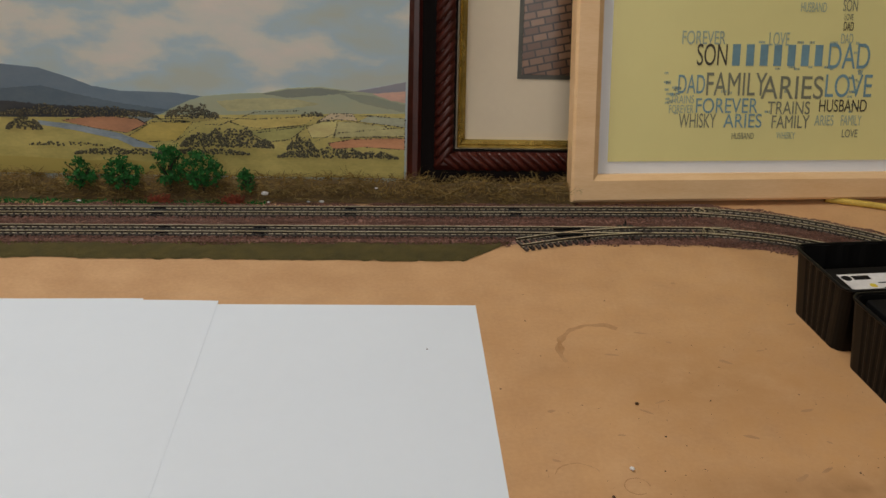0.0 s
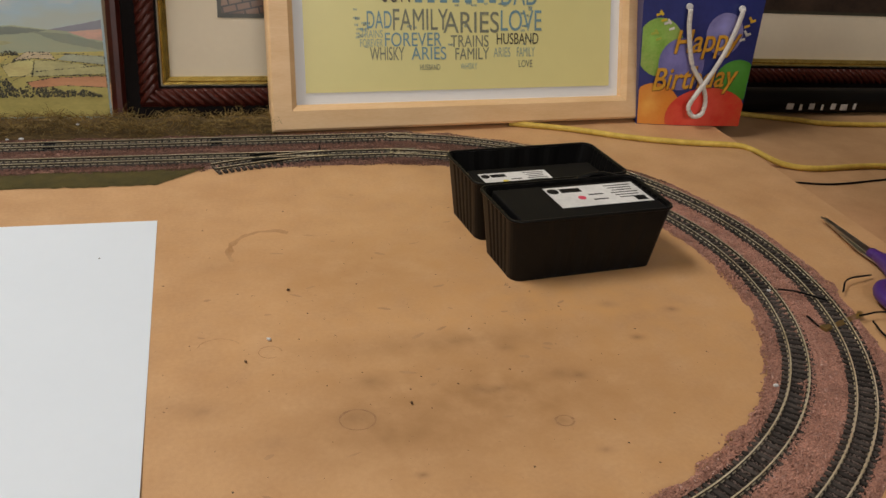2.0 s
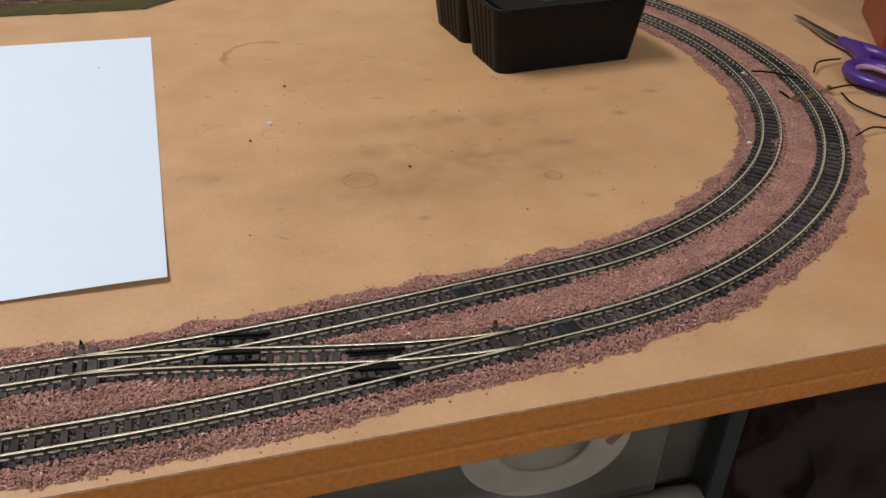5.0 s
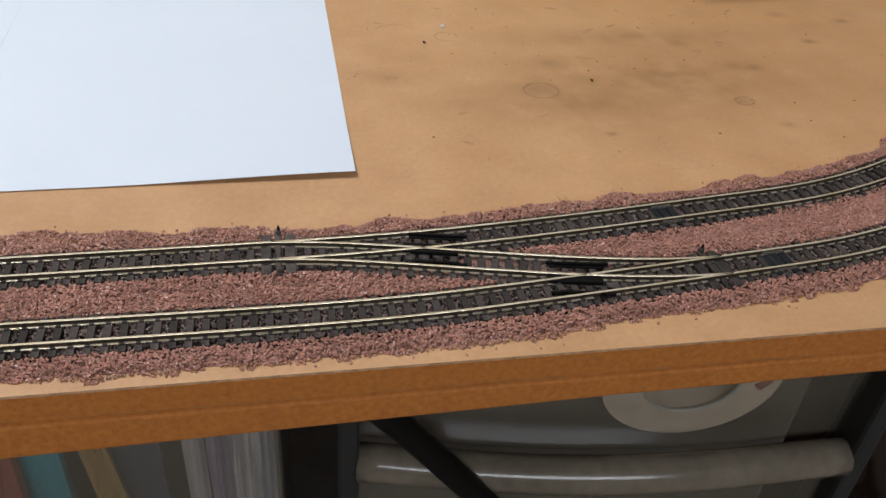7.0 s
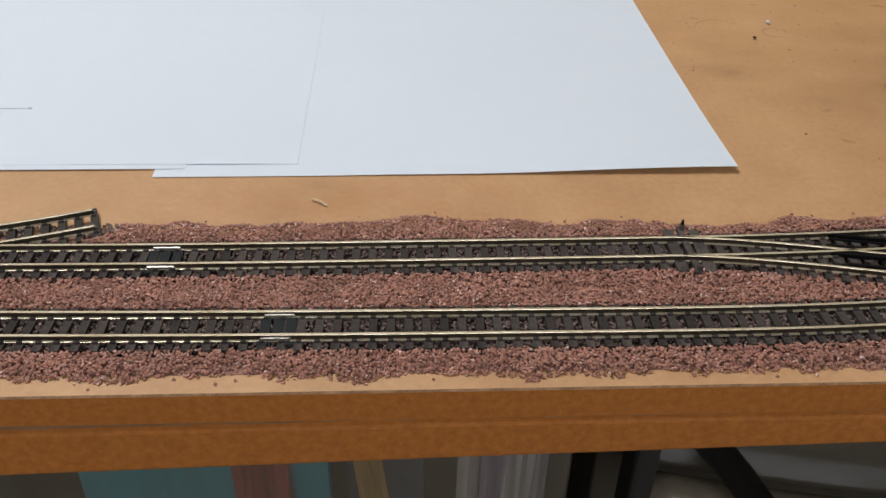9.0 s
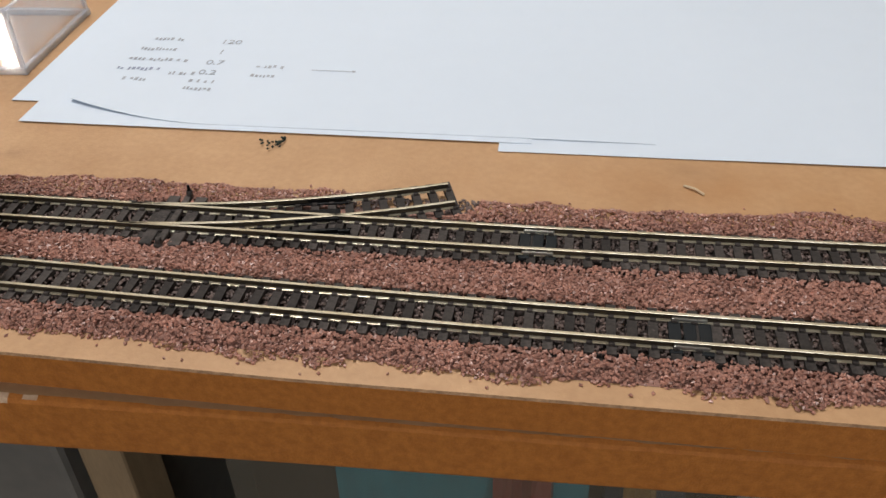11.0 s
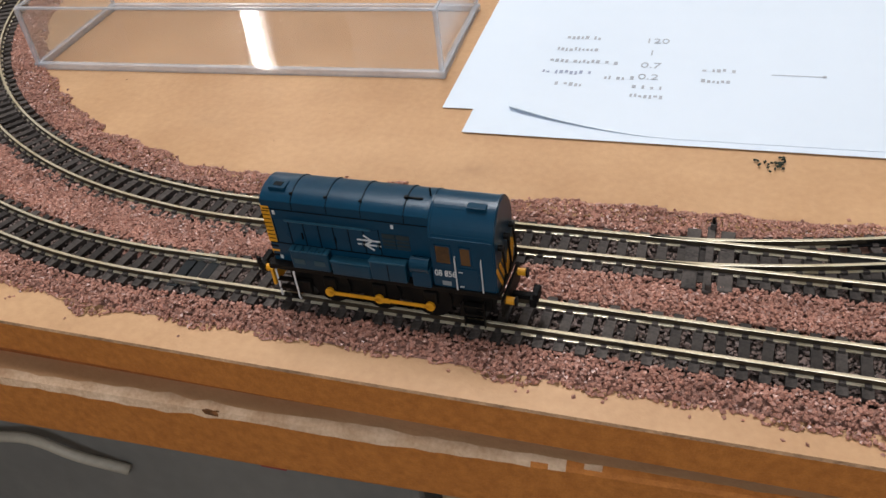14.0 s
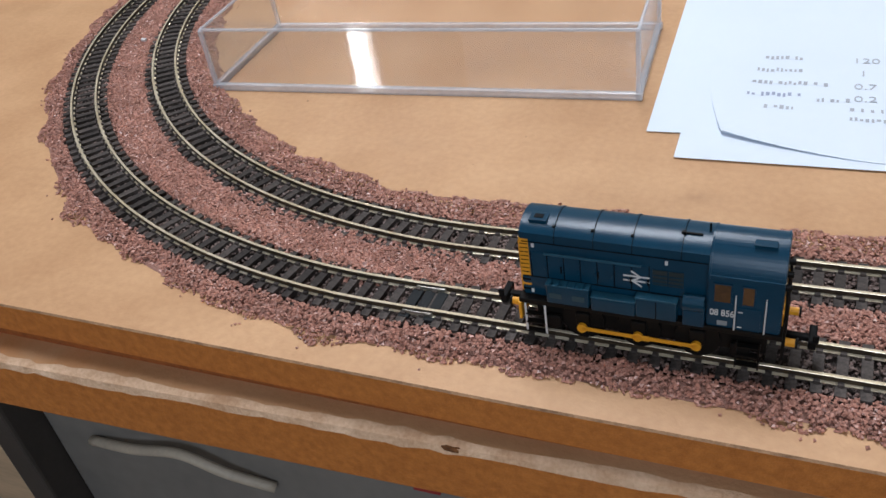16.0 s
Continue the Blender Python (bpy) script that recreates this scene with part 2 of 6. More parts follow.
def mesh_object(name, verts, faces, material, parent=None):
    """A mesh of triangles or quads from numpy arrays."""
    me = bpy.data.meshes.new(name)
    n = faces.shape[1]
    me.vertices.add(len(verts)), me.loops.add(faces.size), me.polygons.add(len(faces))
    me.vertices.foreach_set("co", verts.astype(np.float32).ravel())
    me.loops.foreach_set("vertex_index", faces.astype(np.int32).ravel())
    me.polygons.foreach_set("loop_start", np.arange(0, faces.size, n, dtype=np.int32))
    me.update(calc_edges=True)
    me.validate()
    me.polygons.foreach_set("use_smooth", [False] * len(me.polygons))
    me.materials.append(material)
    ob = new(name, me)
    if parent is not None:
        ob.parent = parent
    return ob


# ---- room ----
def wall(name, c, s, material, label):
    ob = part(name, box(bmesh.new(), c, s), material)
    return tagged(ob, label, name.split("_")[0], kind="structure")


wall("floor", (0, -0.6, -0.80), (5.2, 3.2, 0.1), CARPET, "beige carpeted floor of the room")
wall("wall_north", (0, 0.80, 0.4), (5.2, 0.1, 2.5), CREAM_WALL, "plain cream painted wall behind the table")
wall("wall_south", (0, -2.15, 0.4), (5.2, 0.1, 2.5), CREAM_WALL, "plain cream painted wall")
wall("wall_west", (-2.55, -0.6, 0.4), (0.1, 2.8, 2.5), CREAM_WALL, "plain cream painted wall")
wall("wall_east", (2.55, -0.6, 0.4), (0.1, 2.8, 2.5), CREAM_WALL, "plain cream painted wall")
# unseen frame added round the front fill lamp
surround = thing("fill_frame", pose(0.1, -2.10, 1.02), "white frame added round the unseen front fill lamp", "window", kind="structure")
for nm, c, s in (("frame_bar", (0, 0, 0.54), (1.66, 0.05, 0.06)), ("frame_bar", (0, 0, -0.54), (1.66, 0.05, 0.06)), ("frame_bar", (-0.80, 0, 0), (0.06, 0.05, 1.02)), ("frame_bar", (0.80, 0, 0), (0.06, 0.05, 1.02))):
    part(nm, box(bmesh.new(), c, s, 0.004), CEILING, surround)
wall("ceiling", (0, -0.6, 1.65), (5.2, 3.2, 0.1), CEILING, "plain white ceiling")

# ---- boards ----
bm = bmesh.new()
# the panel is packed up towards its left end, so the gap above the lower board widens there
PROFILE_X = [(-1.05, -0.019, -0.041, -0.002), (-0.55, -0.0168, -0.0375, -0.0012), (-0.40, -0.0150, -0.0345, -0.001), (-0.25, -0.0128, -0.0295, -0.0006), (-0.11, -0.0118, -0.0258, -0.0003), (0.08, -0.0118, -0.0215, -0.0003), (1.25, -0.0118, -0.0205, -0.0003)]
px = np.array(PROFILE_X)
cols = []
for x in np.arange(-1.05, 1.2501, 0.004):
    t, b, y = (float(np.interp(x, px[:, 0], px[:, k])) for k in (1, 2, 3))
    # the top arris is rounded over and crumbled by wear
    w = 0.0008 + 0.0004 * noise.noise((x / 0.03, 4, 0)) + 0.00035 * noise.noise((x / 0.006, 9, 0))
    w *= 1 + 1.1 * min(1, max(0, (-x - 0.28) / 0.15))
    cols.append([bm.verts.new(q) for q in ((x, y, b), (x, y - 0.0004, b + 0.001), (x, y - 0.0003, t - 1.6 * w), (x, y + 0.35 * w, t - 0.55 * w), (x, y + 1.7 * w, t), (x, 0.745, t), (x, 0.745, b))])
for a, b in zip(cols, cols[1:]):
    for k in range(7):
        bm.faces.new((a[k], b[k], b[(k + 1) % 7], a[(k + 1) % 7]))
bm.faces.new(cols[0]), bm.faces.new(cols[-1][::-1])
bmesh.ops.recalc_face_normals(bm, faces=bm.faces[:])
table = thing("table", pose(0, 0, 0), "brown fibreboard table top with a worn raw edge", "table")
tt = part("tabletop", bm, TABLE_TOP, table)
tt.data.materials.append(MDF_EDGE)
tt.data.materials.append(WORN)
for p in tt.data.polygons:
    if p.normal.y < -0.97:
        p.material_index = 1
    elif p.center.x < -0.325 + 0.030 * noise.noise((p.center.x / 0.0035, 3, p.center.z * 700)) and p.center.y < 0.02 and p.normal.z > 0.2 and p.normal.y < -0.1:
        p.material_index = 2
    elif p.center.y < 0.02 and abs(p.normal.x) < 0.9 and p.normal.y < -0.05:
        p.material_index = 1
for lx, ly in ((-1.0, 0.06), (1.2, 0.06), (-1.0, 0.70), (1.2, 0.70)):
    part("leg", box(bmesh.new(), (lx, ly, -0.392), (0.05, 0.05, 0.716), 0.003), MDF_EDGE, table)

bm = bmesh.new()
slab(bm, [(-0.93, 0.0145), (-0.55, 0.0062), (-0.40, 0.0025), (-0.25, 0.0), (0.505, 0.0), (0.505, 0.60), (-0.93, 0.60)], -0.0105, 0.0)
bmesh.ops.bevel(bm, geom=[e for e in bm.edges if all(v.co.z == 0.0 and v.co.y < 0.02 for v in e.verts)], offset=0.0005, segments=1, affect="EDGES")
slab(bm, [(-0.93, 0.0180), (-0.55, 0.0095), (-0.40, 0.0058), (-0.25, 0.0030), (0.503, 0.0026), (0.503, 0.598), (-0.93, 0.598)], -0.0190, -0.0106)
board = part("baseboard_panel", bm, BOARD)
tagged(board, "tan hardboard layout panel with stains and a sawn edge", "board")
board.data.materials.append(MDF_EDGE)
board.data.materials.append(MDF_LOW)
board.data.materials.append(ARRIS)
for p in board.data.polygons:
    if abs(p.normal.z) < 0.3:
        p.material_index = 1 if p.center.z > -0.0106 else 2
    elif p.normal.z < 0.95 and p.normal.y < -0.3:
        p.material_index = 3


# ---- track plan ----
def resample(p, step):
    d = np.r_[0, np.cumsum(np.linalg.norm(np.diff(p, axis=0), axis=1))]
    s = np.linspace(0, d[-1], max(2, int(round(d[-1] / step)) + 1))
    return np.c_[np.interp(s, d, p[:, 0]), np.interp(s, d, p[:, 1])]


def smooth_closed(p, n=9):
    k = np.ones(n) / n
    q = np.r_[p[-n:], p, p[:n]]
    return np.c_[np.convolve(q[:, 0], k, "same"), np.convolve(q[:, 1], k, "same")][n:-n]


def oval(right, rr, front, left, rl):
    """Closed centre line, anticlockwise: front straight, right bend, back straight, left bend."""
    a = [(right[0] + rr(t) * math.cos(t), right[1] + rr(t) * math.sin(t)) for t in np.radians(np.arange(-88, 89, 4))]
    b = [(left[0] + rl(t) * math.cos(t), left[1] + rl(t) * math.sin(t)) for t in np.radians(np.arange(92, 269, 4))]
    p = spline(a + b + front + a[:1], 8)[:-1]
    p = resample(np.r_[p, p[:1]], 0.002)[:-1]
    return smooth_closed(p, 15)


OUTER = oval((0.15, 0.29), lambda t: 0.2535 + 0.008 * math.sin(2 * t) + 0.0058 * math.exp(-((t + 0.55) / 0.45) ** 2), [(-0.34, 0.0275), (-0.22, 0.0238), (-0.1, 0.0225), (0.0, 0.0228), (0.07, 0.028)],
             (-0.42, 0.279), lambda t: 0.2485 + 0.006 * math.sin(2 * t))
INNER = oval((0.15, 0.29), lambda t: 0.217 + 0.0055 * math.sin(2 * t) + 0.004 * math.cos(t) ** 2 + 0.0038 * math.exp(-((t + 0.55) / 0.45) ** 2), [(-0.3, 0.0565), (-0.2, 0.0557), (-0.1, 0.0563), (0.0, 0.0578), (0.07, 0.063)],
             (-0.42, 0.277), lambda t: 0.2195)


def normals(p, closed=True):
    d = (np.roll(p, -1, 0) - np.roll(p, 1, 0)) if closed else np.gradient(p, axis=0)
    d /= np.linalg.norm(d, axis=1)[:, None]
    return d, np.c_[d[:, 1], -d[:, 0]]


RAIL_FOOT, RAIL_TOP = 0.0024, 0.0045
PROFILE = [(-0.00080, 0), (0.00080, 0), (0.00080, 0.0002), (0.00022, 0.00042), (0.00018, 0.0014), (0.00045, 0.0016), (0.00045, 0.00200),
           (0.00038, 0.0021), (-0.00038, 0.0021), (-0.00045, 0.00200), (-0.00045, 0.0016), (-0.00018, 0.0014), (-0.00022, 0.00042), (-0.00080, 0.0002)]


def rail(name, line, off, parent, closed=True, z=RAIL_FOOT):
    _, n = normals(line, closed)
    c = line + n * off
    k, m = len(PROFILE), len(c)
    prof = np.array(PROFILE)
    v = np.zeros((m, k, 3))
    v[:, :, :2] = c[:, None, :] + n[:, None, :] * prof[None, :, 0, None]
    v[:, :, 2] = z + prof[None, :, 1]
    i, j = np.meshgrid(np.arange(m if closed else m - 1), np.arange(k), indexing="ij")
    i2, j2 = (i + 1) % m, (j + 1) % k
    f = np.stack([i * k + j, i * k + j2, i2 * k + j2, i2 * k + j], -1).reshape(-1, 4)
    ob = mesh_object(name, v.reshape(-1, 3), f, RAIL, parent)
    ob.data.materials.append(RAIL_SIDE)
    ob.data.polygons.foreach_set("material_index", np.tile([1, 0, 0, 1, 1, 1, 0, 0, 0, 1, 1, 1, 0, 0], m if closed else m - 1).astype(np.int32))
    return ob


def sleeper_mesh(length=0.0178):
    bm = bmesh.new()
    box(bm, (0, 0, 0.0015), (0.0024, length, 0.0018))
    for y in (-0.0049, 0.0049):
        for s in (-1, 1):
            box(bm, (0, y + s * 0.00082, 0.0027), (0.0014, 0.0010, 0.0009))
    me = bpy.data.meshes.new("sleeper")
    bm.to_mesh(me)
    bm.free()
    me.materials.append(SLEEPER)
    return me


SLEEPER_MESH = sleeper_mesh()


def track(line, label, near):
    th = thing("railway_track", pose(0, 0, 0), label, "model railway track", "tracks")
    rail("rail", line, 0.0049, th)
    rail("rail", line, -0.0049, th)
    line = resample(np.r_[line, line[:1]], 0.005)[:-1]
    d, n = normals(line)
    rest_v, rest_f = [], []
    base_v = np.array([v.co for v in SLEEPER_MESH.vertices])
    base_f = np.array([list(p.vertices) for p in SLEEPER_MESH.polygons])
    count = 0
    for i in range(len(line)):
        a = math.atan2(d[i, 1], d[i, 0]) + random.gauss(0, 0.016)
        if near(line[i]) and count < 300:
            ob = new("sleeper", SLEEPER_MESH)
            ob.parent = th
            ob.matrix_local = pose(line[i, 0], line[i, 1], 0, 0, 0, math.degrees(a))
            count += 1
        else:
            c, s = math.cos(a), math.sin(a)
            v = base_v.copy()
            v[:, 0], v[:, 1] = line[i, 0] + c * base_v[:, 0] - s * base_v[:, 1], line[i, 1] + s * base_v[:, 0] + c * base_v[:, 1]
            rest_f.append(base_f + len(rest_v) * len(base_v))
            rest_v.append(v)
    if rest_v:
        tagged(mesh_object("distant_sleeper", np.concatenate(rest_v), np.concatenate(rest_f), SLEEPER, th), kind="stuff")
    return th


outer_track = track(OUTER, "outer oval of nickel-silver track on black sleepers", lambda p: p[1] < 0.26)
inner_track = track(INNER, "inner oval of nickel-silver track on black sleepers", lambda p: p[1] < 0.26)


def at_x(line, x, front=True):
    """y of a centre line at x, on its front or back straight."""
    q = line[(line[:, 1] < 0.28) if front else (line[:, 1] > 0.28)]
    q = q[np.argsort(q[:, 0])]
    return float(np.interp(x, q[:, 0], q[:, 1]))


TURNOUT_LINES = []


def turnout(name, line, frogs, toes, label, timbers):
    """Diverging rails with frogs, wing and check rails, tie bars with their levers, and timbers of their own."""
    th = thing(name, pose(0, 0, 0), label, "turnout", "turnouts")
    line = resample(line, 0.0025)
    TURNOUT_LINES.append(line)
    for off in (0.0049, -0.0049):
        rail("rail", line, off, th, closed=False)
    for fx, fy, ang in frogs:
        bm = bmesh.new()
        box(bm, (0, 0, 0.0032), (0.020, 0.0050, 0.0016), 0.0003)
        ob = part("frog", bm, BLACK_PL, th, "black plastic frog")
        ob.matrix_local = pose(fx, fy, 0, 0, 0, ang)
        # black check rails by the outer rails
        for off in (0.0079, -0.0079):
            bm = bmesh.new()
            box(bm, (0, 0, 0.0034), (0.017, 0.0009, 0.0016), 0.0002)
            for e in (-1, 1):
                box(bm, (e * 0.0096, 0.0004 * (1 if off > 0 else -1), 0.0033), (0.0034, 0.0009, 0.0014), 0.0002)
            box(bm, (0, 0, 0.0026), (0.0200, 0.0024, 0.0008), 0.0002)
            ob = part("check_rail", bm, BLACK_PL, th, "black plastic check rail")
            ob.matrix_local = pose(fx, fy, 0, 0, 0, ang) @ Matrix.Translation((0.002, off, 0))
    for tx, ty, ang, l in toes:
        bm = bmesh.new()
        box(bm, (0, 0, 0.0026), (0.0020, l, 0.0014), 0.0003)
        for e in (-1, 1):
            box(bm, (0.0004, e * (l / 2 - 0.001), 0.0036), (0.0016, 0.0016, 0.0030), 0.0004)
            box(bm, (e * 0.0042, 0, 0.0021), (0.0036, l * 0.92, 0.0016), 0.0003)
        ob = part("tie_bar", bm, SLEEPER, th, "black tie bar with a peg")
        ob.matrix_local = pose(tx, ty, 0, 0, 0, ang)
        cyl_bm = cyl(bmesh.new(), (0.0004, l / 2 - 0.001, 0.0052), 0.0007, 0.0030, "z", 8, 0.0004)
        ob = part("peg", cyl_bm, BLACK_PL, th)
        ob.matrix_local = pose(tx, ty, 0, 0, 0, ang)
    for i in range(timbers[0], len(line) - timbers[1], 2):
        d = line[min(i + 1, len(line) - 1)] - line[max(i - 1, 0)]
        ob = new("sleeper", SLEEPER_MESH)
        ob.parent = th
        ob.matrix_local = pose(line[i, 0], line[i, 1], -0.00012, 0, 0, math.degrees(math.atan2(d[1], d[0])))
    return th


def merge(x0, l0, x1, l1, front=True):
    out = []
    for x in np.linspace(x0, x1, 60):
        t = (x - x0) / (x1 - x0)
        t = 0.65 * t * t * (3 - 2 * t) + 0.35 * t
        out.append((x, at_x(l0, x, front) * (1 - t) + at_x(l1, x, front) * t))
    return np.array(out)


cross = merge(-0.035, INNER, 0.128, OUTER)
turnout("crossover_turnout", cross, [(0.022, at_x(INNER, 0.022) - 0.0049, -10), (0.070, at_x(OUTER, 0.070) + 0.0049, -8)],
        [(-0.032, at_x(INNER, -0.032), 0, 0.024), (0.123, at_x(OUTER, 0.123), 8, 0.022)], "crossover of two black-frogged turnouts between both ovals", (10, 10))
stub = np.array([(x, at_x(INNER, x) + 0.0205 * max(0, (x + 0.315) / 0.095) ** 1.7) for x in np.linspace(-0.315, -0.2215, 26)])
turnout("siding_turnout", stub, [(-0.262, at_x(INNER, -0.262) + 0.0048, 10)], [(-0.300, at_x(INNER, -0.300), 0, 0.026)], "turnout with a cut-off siding stub", (10, 0))
stub = np.array([(x, at_x(INNER, x, False) - 0.0205 * max(0, (0.135 - x) / 0.1) ** 1.7) for x in np.linspace(0.135, 0.036, 26)])
turnout("siding_turnout", stub, [(0.075, at_x(INNER, 0.075, False) - 0.0048, 10)], [(0.12, at_x(INNER, 0.12, False), 0, 0.026)], "turnout with a cut-off siding stub", (10, 0))


JOINT_PLATE = mat("dull_joint_plate", (0.018, 0.021, 0.023), 0.6, scale=200, spec=0.2)
JOINER = mat("joiner_metal", (0.62, 0.6, 0.54), 0.3, 0.9)
for x, line, front in ((-0.432, OUTER, True), (-0.157, OUTER, True), (0.150, OUTER, True), (-0.195, INNER, True), (0.118, INNER, True), (-0.226, OUTER, False), (-0.085, OUTER, False), (0.040, OUTER, False), (-0.215, INNER, False), (-0.148, INNER, False)):
    y = at_x(line, x, front)
    d = math.degrees(math.atan2(at_x(line, x + 0.01, front) - at_x(line, x - 0.01, front), 0.02))
    owner = outer_track if line is OUTER else inner_track
    for k in range(3):
        ob = part("joint_plate", box(bmesh.new(), (k * 0.0036 - 0.0036, 0, 0.0021), (0.0030, 0.0086 if k == 1 else 0.0140, 0.0010), 0.0002), JOINT_PLATE, owner, "dull grey joint plate")
        ob.matrix_local = pose(x, y, 0, 0, 0, d)
    for s in (-1, 1):
        ob = part("rail_joiner", box(bmesh.new(), (0, s * 0.0049, 0.0031), (0.0085, 0.0017, 0.0012), 0.0003), JOINER if front else MATT_BLACK, owner, "metal rail joiner" if front else "black plastic rail joiner")
        ob.matrix_local = pose(x, y, 0, 0, 0, d)

# ---- ballast ----
def wobble(s, seed):
    return 0.0042 * noise.noise((s / 0.016, seed, 0)) + 0.0034 * abs(noise.noise((s / 0.0075, seed, 3))) - 0.0008 + 0.0028 * noise.noise((s / 0.05, seed, 7))


def grains(line, inside, outside, seed):
    """Small stones strewn along a centre line; outside is to the right of the way of travel."""
    rng = np.random.default_rng(seed)
    d, n = normals(line)
    s = np.arange(len(line)) * 0.002
    bend = np.clip((np.abs(line[:, 0] + 0.13) - 0.20) / 0.12, 0, 1) * np.where(line[:, 0] > 0, 0.0115 if outside > inside - 0.003 and seed == 3 else 0.0062, 0.0072 if seed == 3 else 0.0044) * (line[:, 1] < 0.5)
    eo = np.array([outside + wobble(x, seed) for x in s]) + (bend if outside > inside else 0)
    ei = np.array([inside + wobble(x, seed + 40) for x in s]) + (bend if inside > outside else 0)
    if seed == 8:
        ei = ei + 0.004 * np.clip((-0.02 - line[:, 0]) / 0.08, 0, 1) * (line[:, 1] < 0.40)
    near = line[:, 1] < 0.25
    dens = np.where(near, 2.1e6, 0.9e6)
    num = rng.poisson(dens * 0.002 * (eo + ei))
    idx = np.repeat(np.arange(len(line)), num)
    u = -ei[idx] + rng.random(len(idx)) * (eo + ei)[idx]
    stray = rng.random(len(idx)) < 0.0015
    u = np.where(stray, np.sign(u) * (np.where(u > 0, eo[idx], ei[idx]) + rng.random(len(idx)) * 0.0035), u)
    along = (rng.random(len(idx)) - 0.5) * 0.0022
    pos = line[idx] + n[idx] * u[:, None] + d[idx] * along[:, None]
    size = np.where(near[idx], 0.00056, 0.00066) * (0.75 + 0.6 * rng.random(len(idx)))
    edge = np.minimum(eo[idx] - u, u + ei[idx])
    fill = np.array([0.0001 + 0.0010 * min(1, max(0, 0.45 + 1.6 * noise.noise((x / 0.05, seed, 21)))) for x in s])
    mound = np.where(np.abs(u) < 0.0092, fill[idx], np.clip(edge / 0.0035, 0, 1) * 0.0015)
    z = 0.00025 + mound + rng.random(len(idx)) * 0.0008 * np.clip(edge / 0.002, 0.0, 1)
    # low and dirty between the rails of the turnouts too
    among = np.abs(u) < 0.0078
    for c in TURNOUT_LINES:
        far = np.full(len(pos), 1.0)
        for q in c[::2]:
            far = np.minimum(far, np.hypot(pos[:, 0] - q[0], pos[:, 1] - q[1]))
        z, among = np.where(far < 0.0088, np.minimum(z, 0.0003 + fill[idx]), z), among | (far < 0.0080)
    keep = (pos[:, 1] < 0.56) & (pos[:, 1] > 0.0015) & ~(among & (rng.random(len(pos)) < np.where(pos[:, 1] > 0.44, 0.85, 0.40)))
    return np.c_[pos, z][keep], size[keep], among[keep]


def stones(name, pts, size, material, seed, label, parent=None):
    rng = np.random.default_rng(seed)
    base = np.array([(1, 0, 0), (-1, 0, 0), (0, 1, 0), (0, -1, 0), (0, 0, 1), (0, 0, -1)], float)
    tri = np.array([(0, 2, 4), (2, 1, 4), (1, 3, 4), (3, 0, 4), (2, 0, 5), (1, 2, 5), (3, 1, 5), (0, 3, 5)])
    n = len(pts)
    q = rng.normal(size=(n, 4))
    q /= np.linalg.norm(q, axis=1)[:, None]
    w, x, y, z = q.T
    R = np.stack([1 - 2 * (y * y + z * z), 2 * (x * y - z * w), 2 * (x * z + y * w), 2 * (x * y + z * w), 1 - 2 * (x * x + z * z), 2 * (y * z - x * w),
                  2 * (x * z - y * w), 2 * (y * z + x * w), 1 - 2 * (x * x + y * y)], -1).reshape(n, 3, 3)
    v = base[None] * (0.6 + 0.7 * rng.random((n, 6, 1))) * size[:, None, None]
    v = np.einsum("nij,nkj->nki", R, v) * np.array([1, 1, 0.75]) + pts[:, None, :]
    f = tri[None] + (np.arange(n) * 6)[:, None, None]
    ob = mesh_object(name, v.reshape(-1, 3), f.reshape(-1, 3), material, parent)
    return tagged(ob, label, "ballast", kind="stuff")


g1, s1, d1 = grains(OUTER, 0.0200, 0.0180, 3)
g2, s2, d2 = grains(INNER, 0.0182, 0.0195, 8)
GG, SS, DD = np.r_[g1, g2], np.r_[s1, s2], np.r_[d1, d2]
stones("weathered_ballast", GG[DD], SS[DD], DIRTY, 6, "grey-brown weathered ballast between the rails")
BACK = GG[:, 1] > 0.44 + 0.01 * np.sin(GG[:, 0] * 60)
stones("ballast", GG[~DD & ~BACK], SS[~DD & ~BACK], GRAIN, 5, "loose pinkish-brown granite ballast along both tracks")
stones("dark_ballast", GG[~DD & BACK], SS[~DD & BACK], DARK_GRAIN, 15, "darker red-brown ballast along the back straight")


def ribbon(name, line, a, b, material):
    """Low bed with raised shoulders, between two offsets of a centre line."""
    _, n = normals(line)
    offs = [(a, 0.0001), (a - 0.0035, 0.0010), (0.0100, 0.0010), (0.0090, 0.0004), (-0.0090, 0.0004), (-0.0100, 0.0010), (b + 0.0035, 0.0010), (b, 0.0001)]
    m = len(line)
    v = np.concatenate([np.c_[line + n * o, np.full(m, z)] for o, z in offs])
    i = np.arange(m)
    f = np.concatenate([np.stack([k * m + i, (k + 1) * m + i, (k + 1) * m + (i + 1) % m, k * m + (i + 1) % m], -1) for k in range(len(offs) - 1)])
    ob = mesh_object(name, v, f, material)
    ob.data.materials.append(DARK_BED)
    ob.data.polygons.foreach_set("material_index", np.repeat([0, 0, 1, 1, 1, 0, 0], m).astype(np.int32))
    return tagged(ob, "glued brown base under the ballast", "ballast bed", kind="stuff")


ribbon("ballast_bed", OUTER, 0.0160, -0.0185, BED)
ribbon("ballast_bed", INNER, 0.0180, -0.0160, BED)

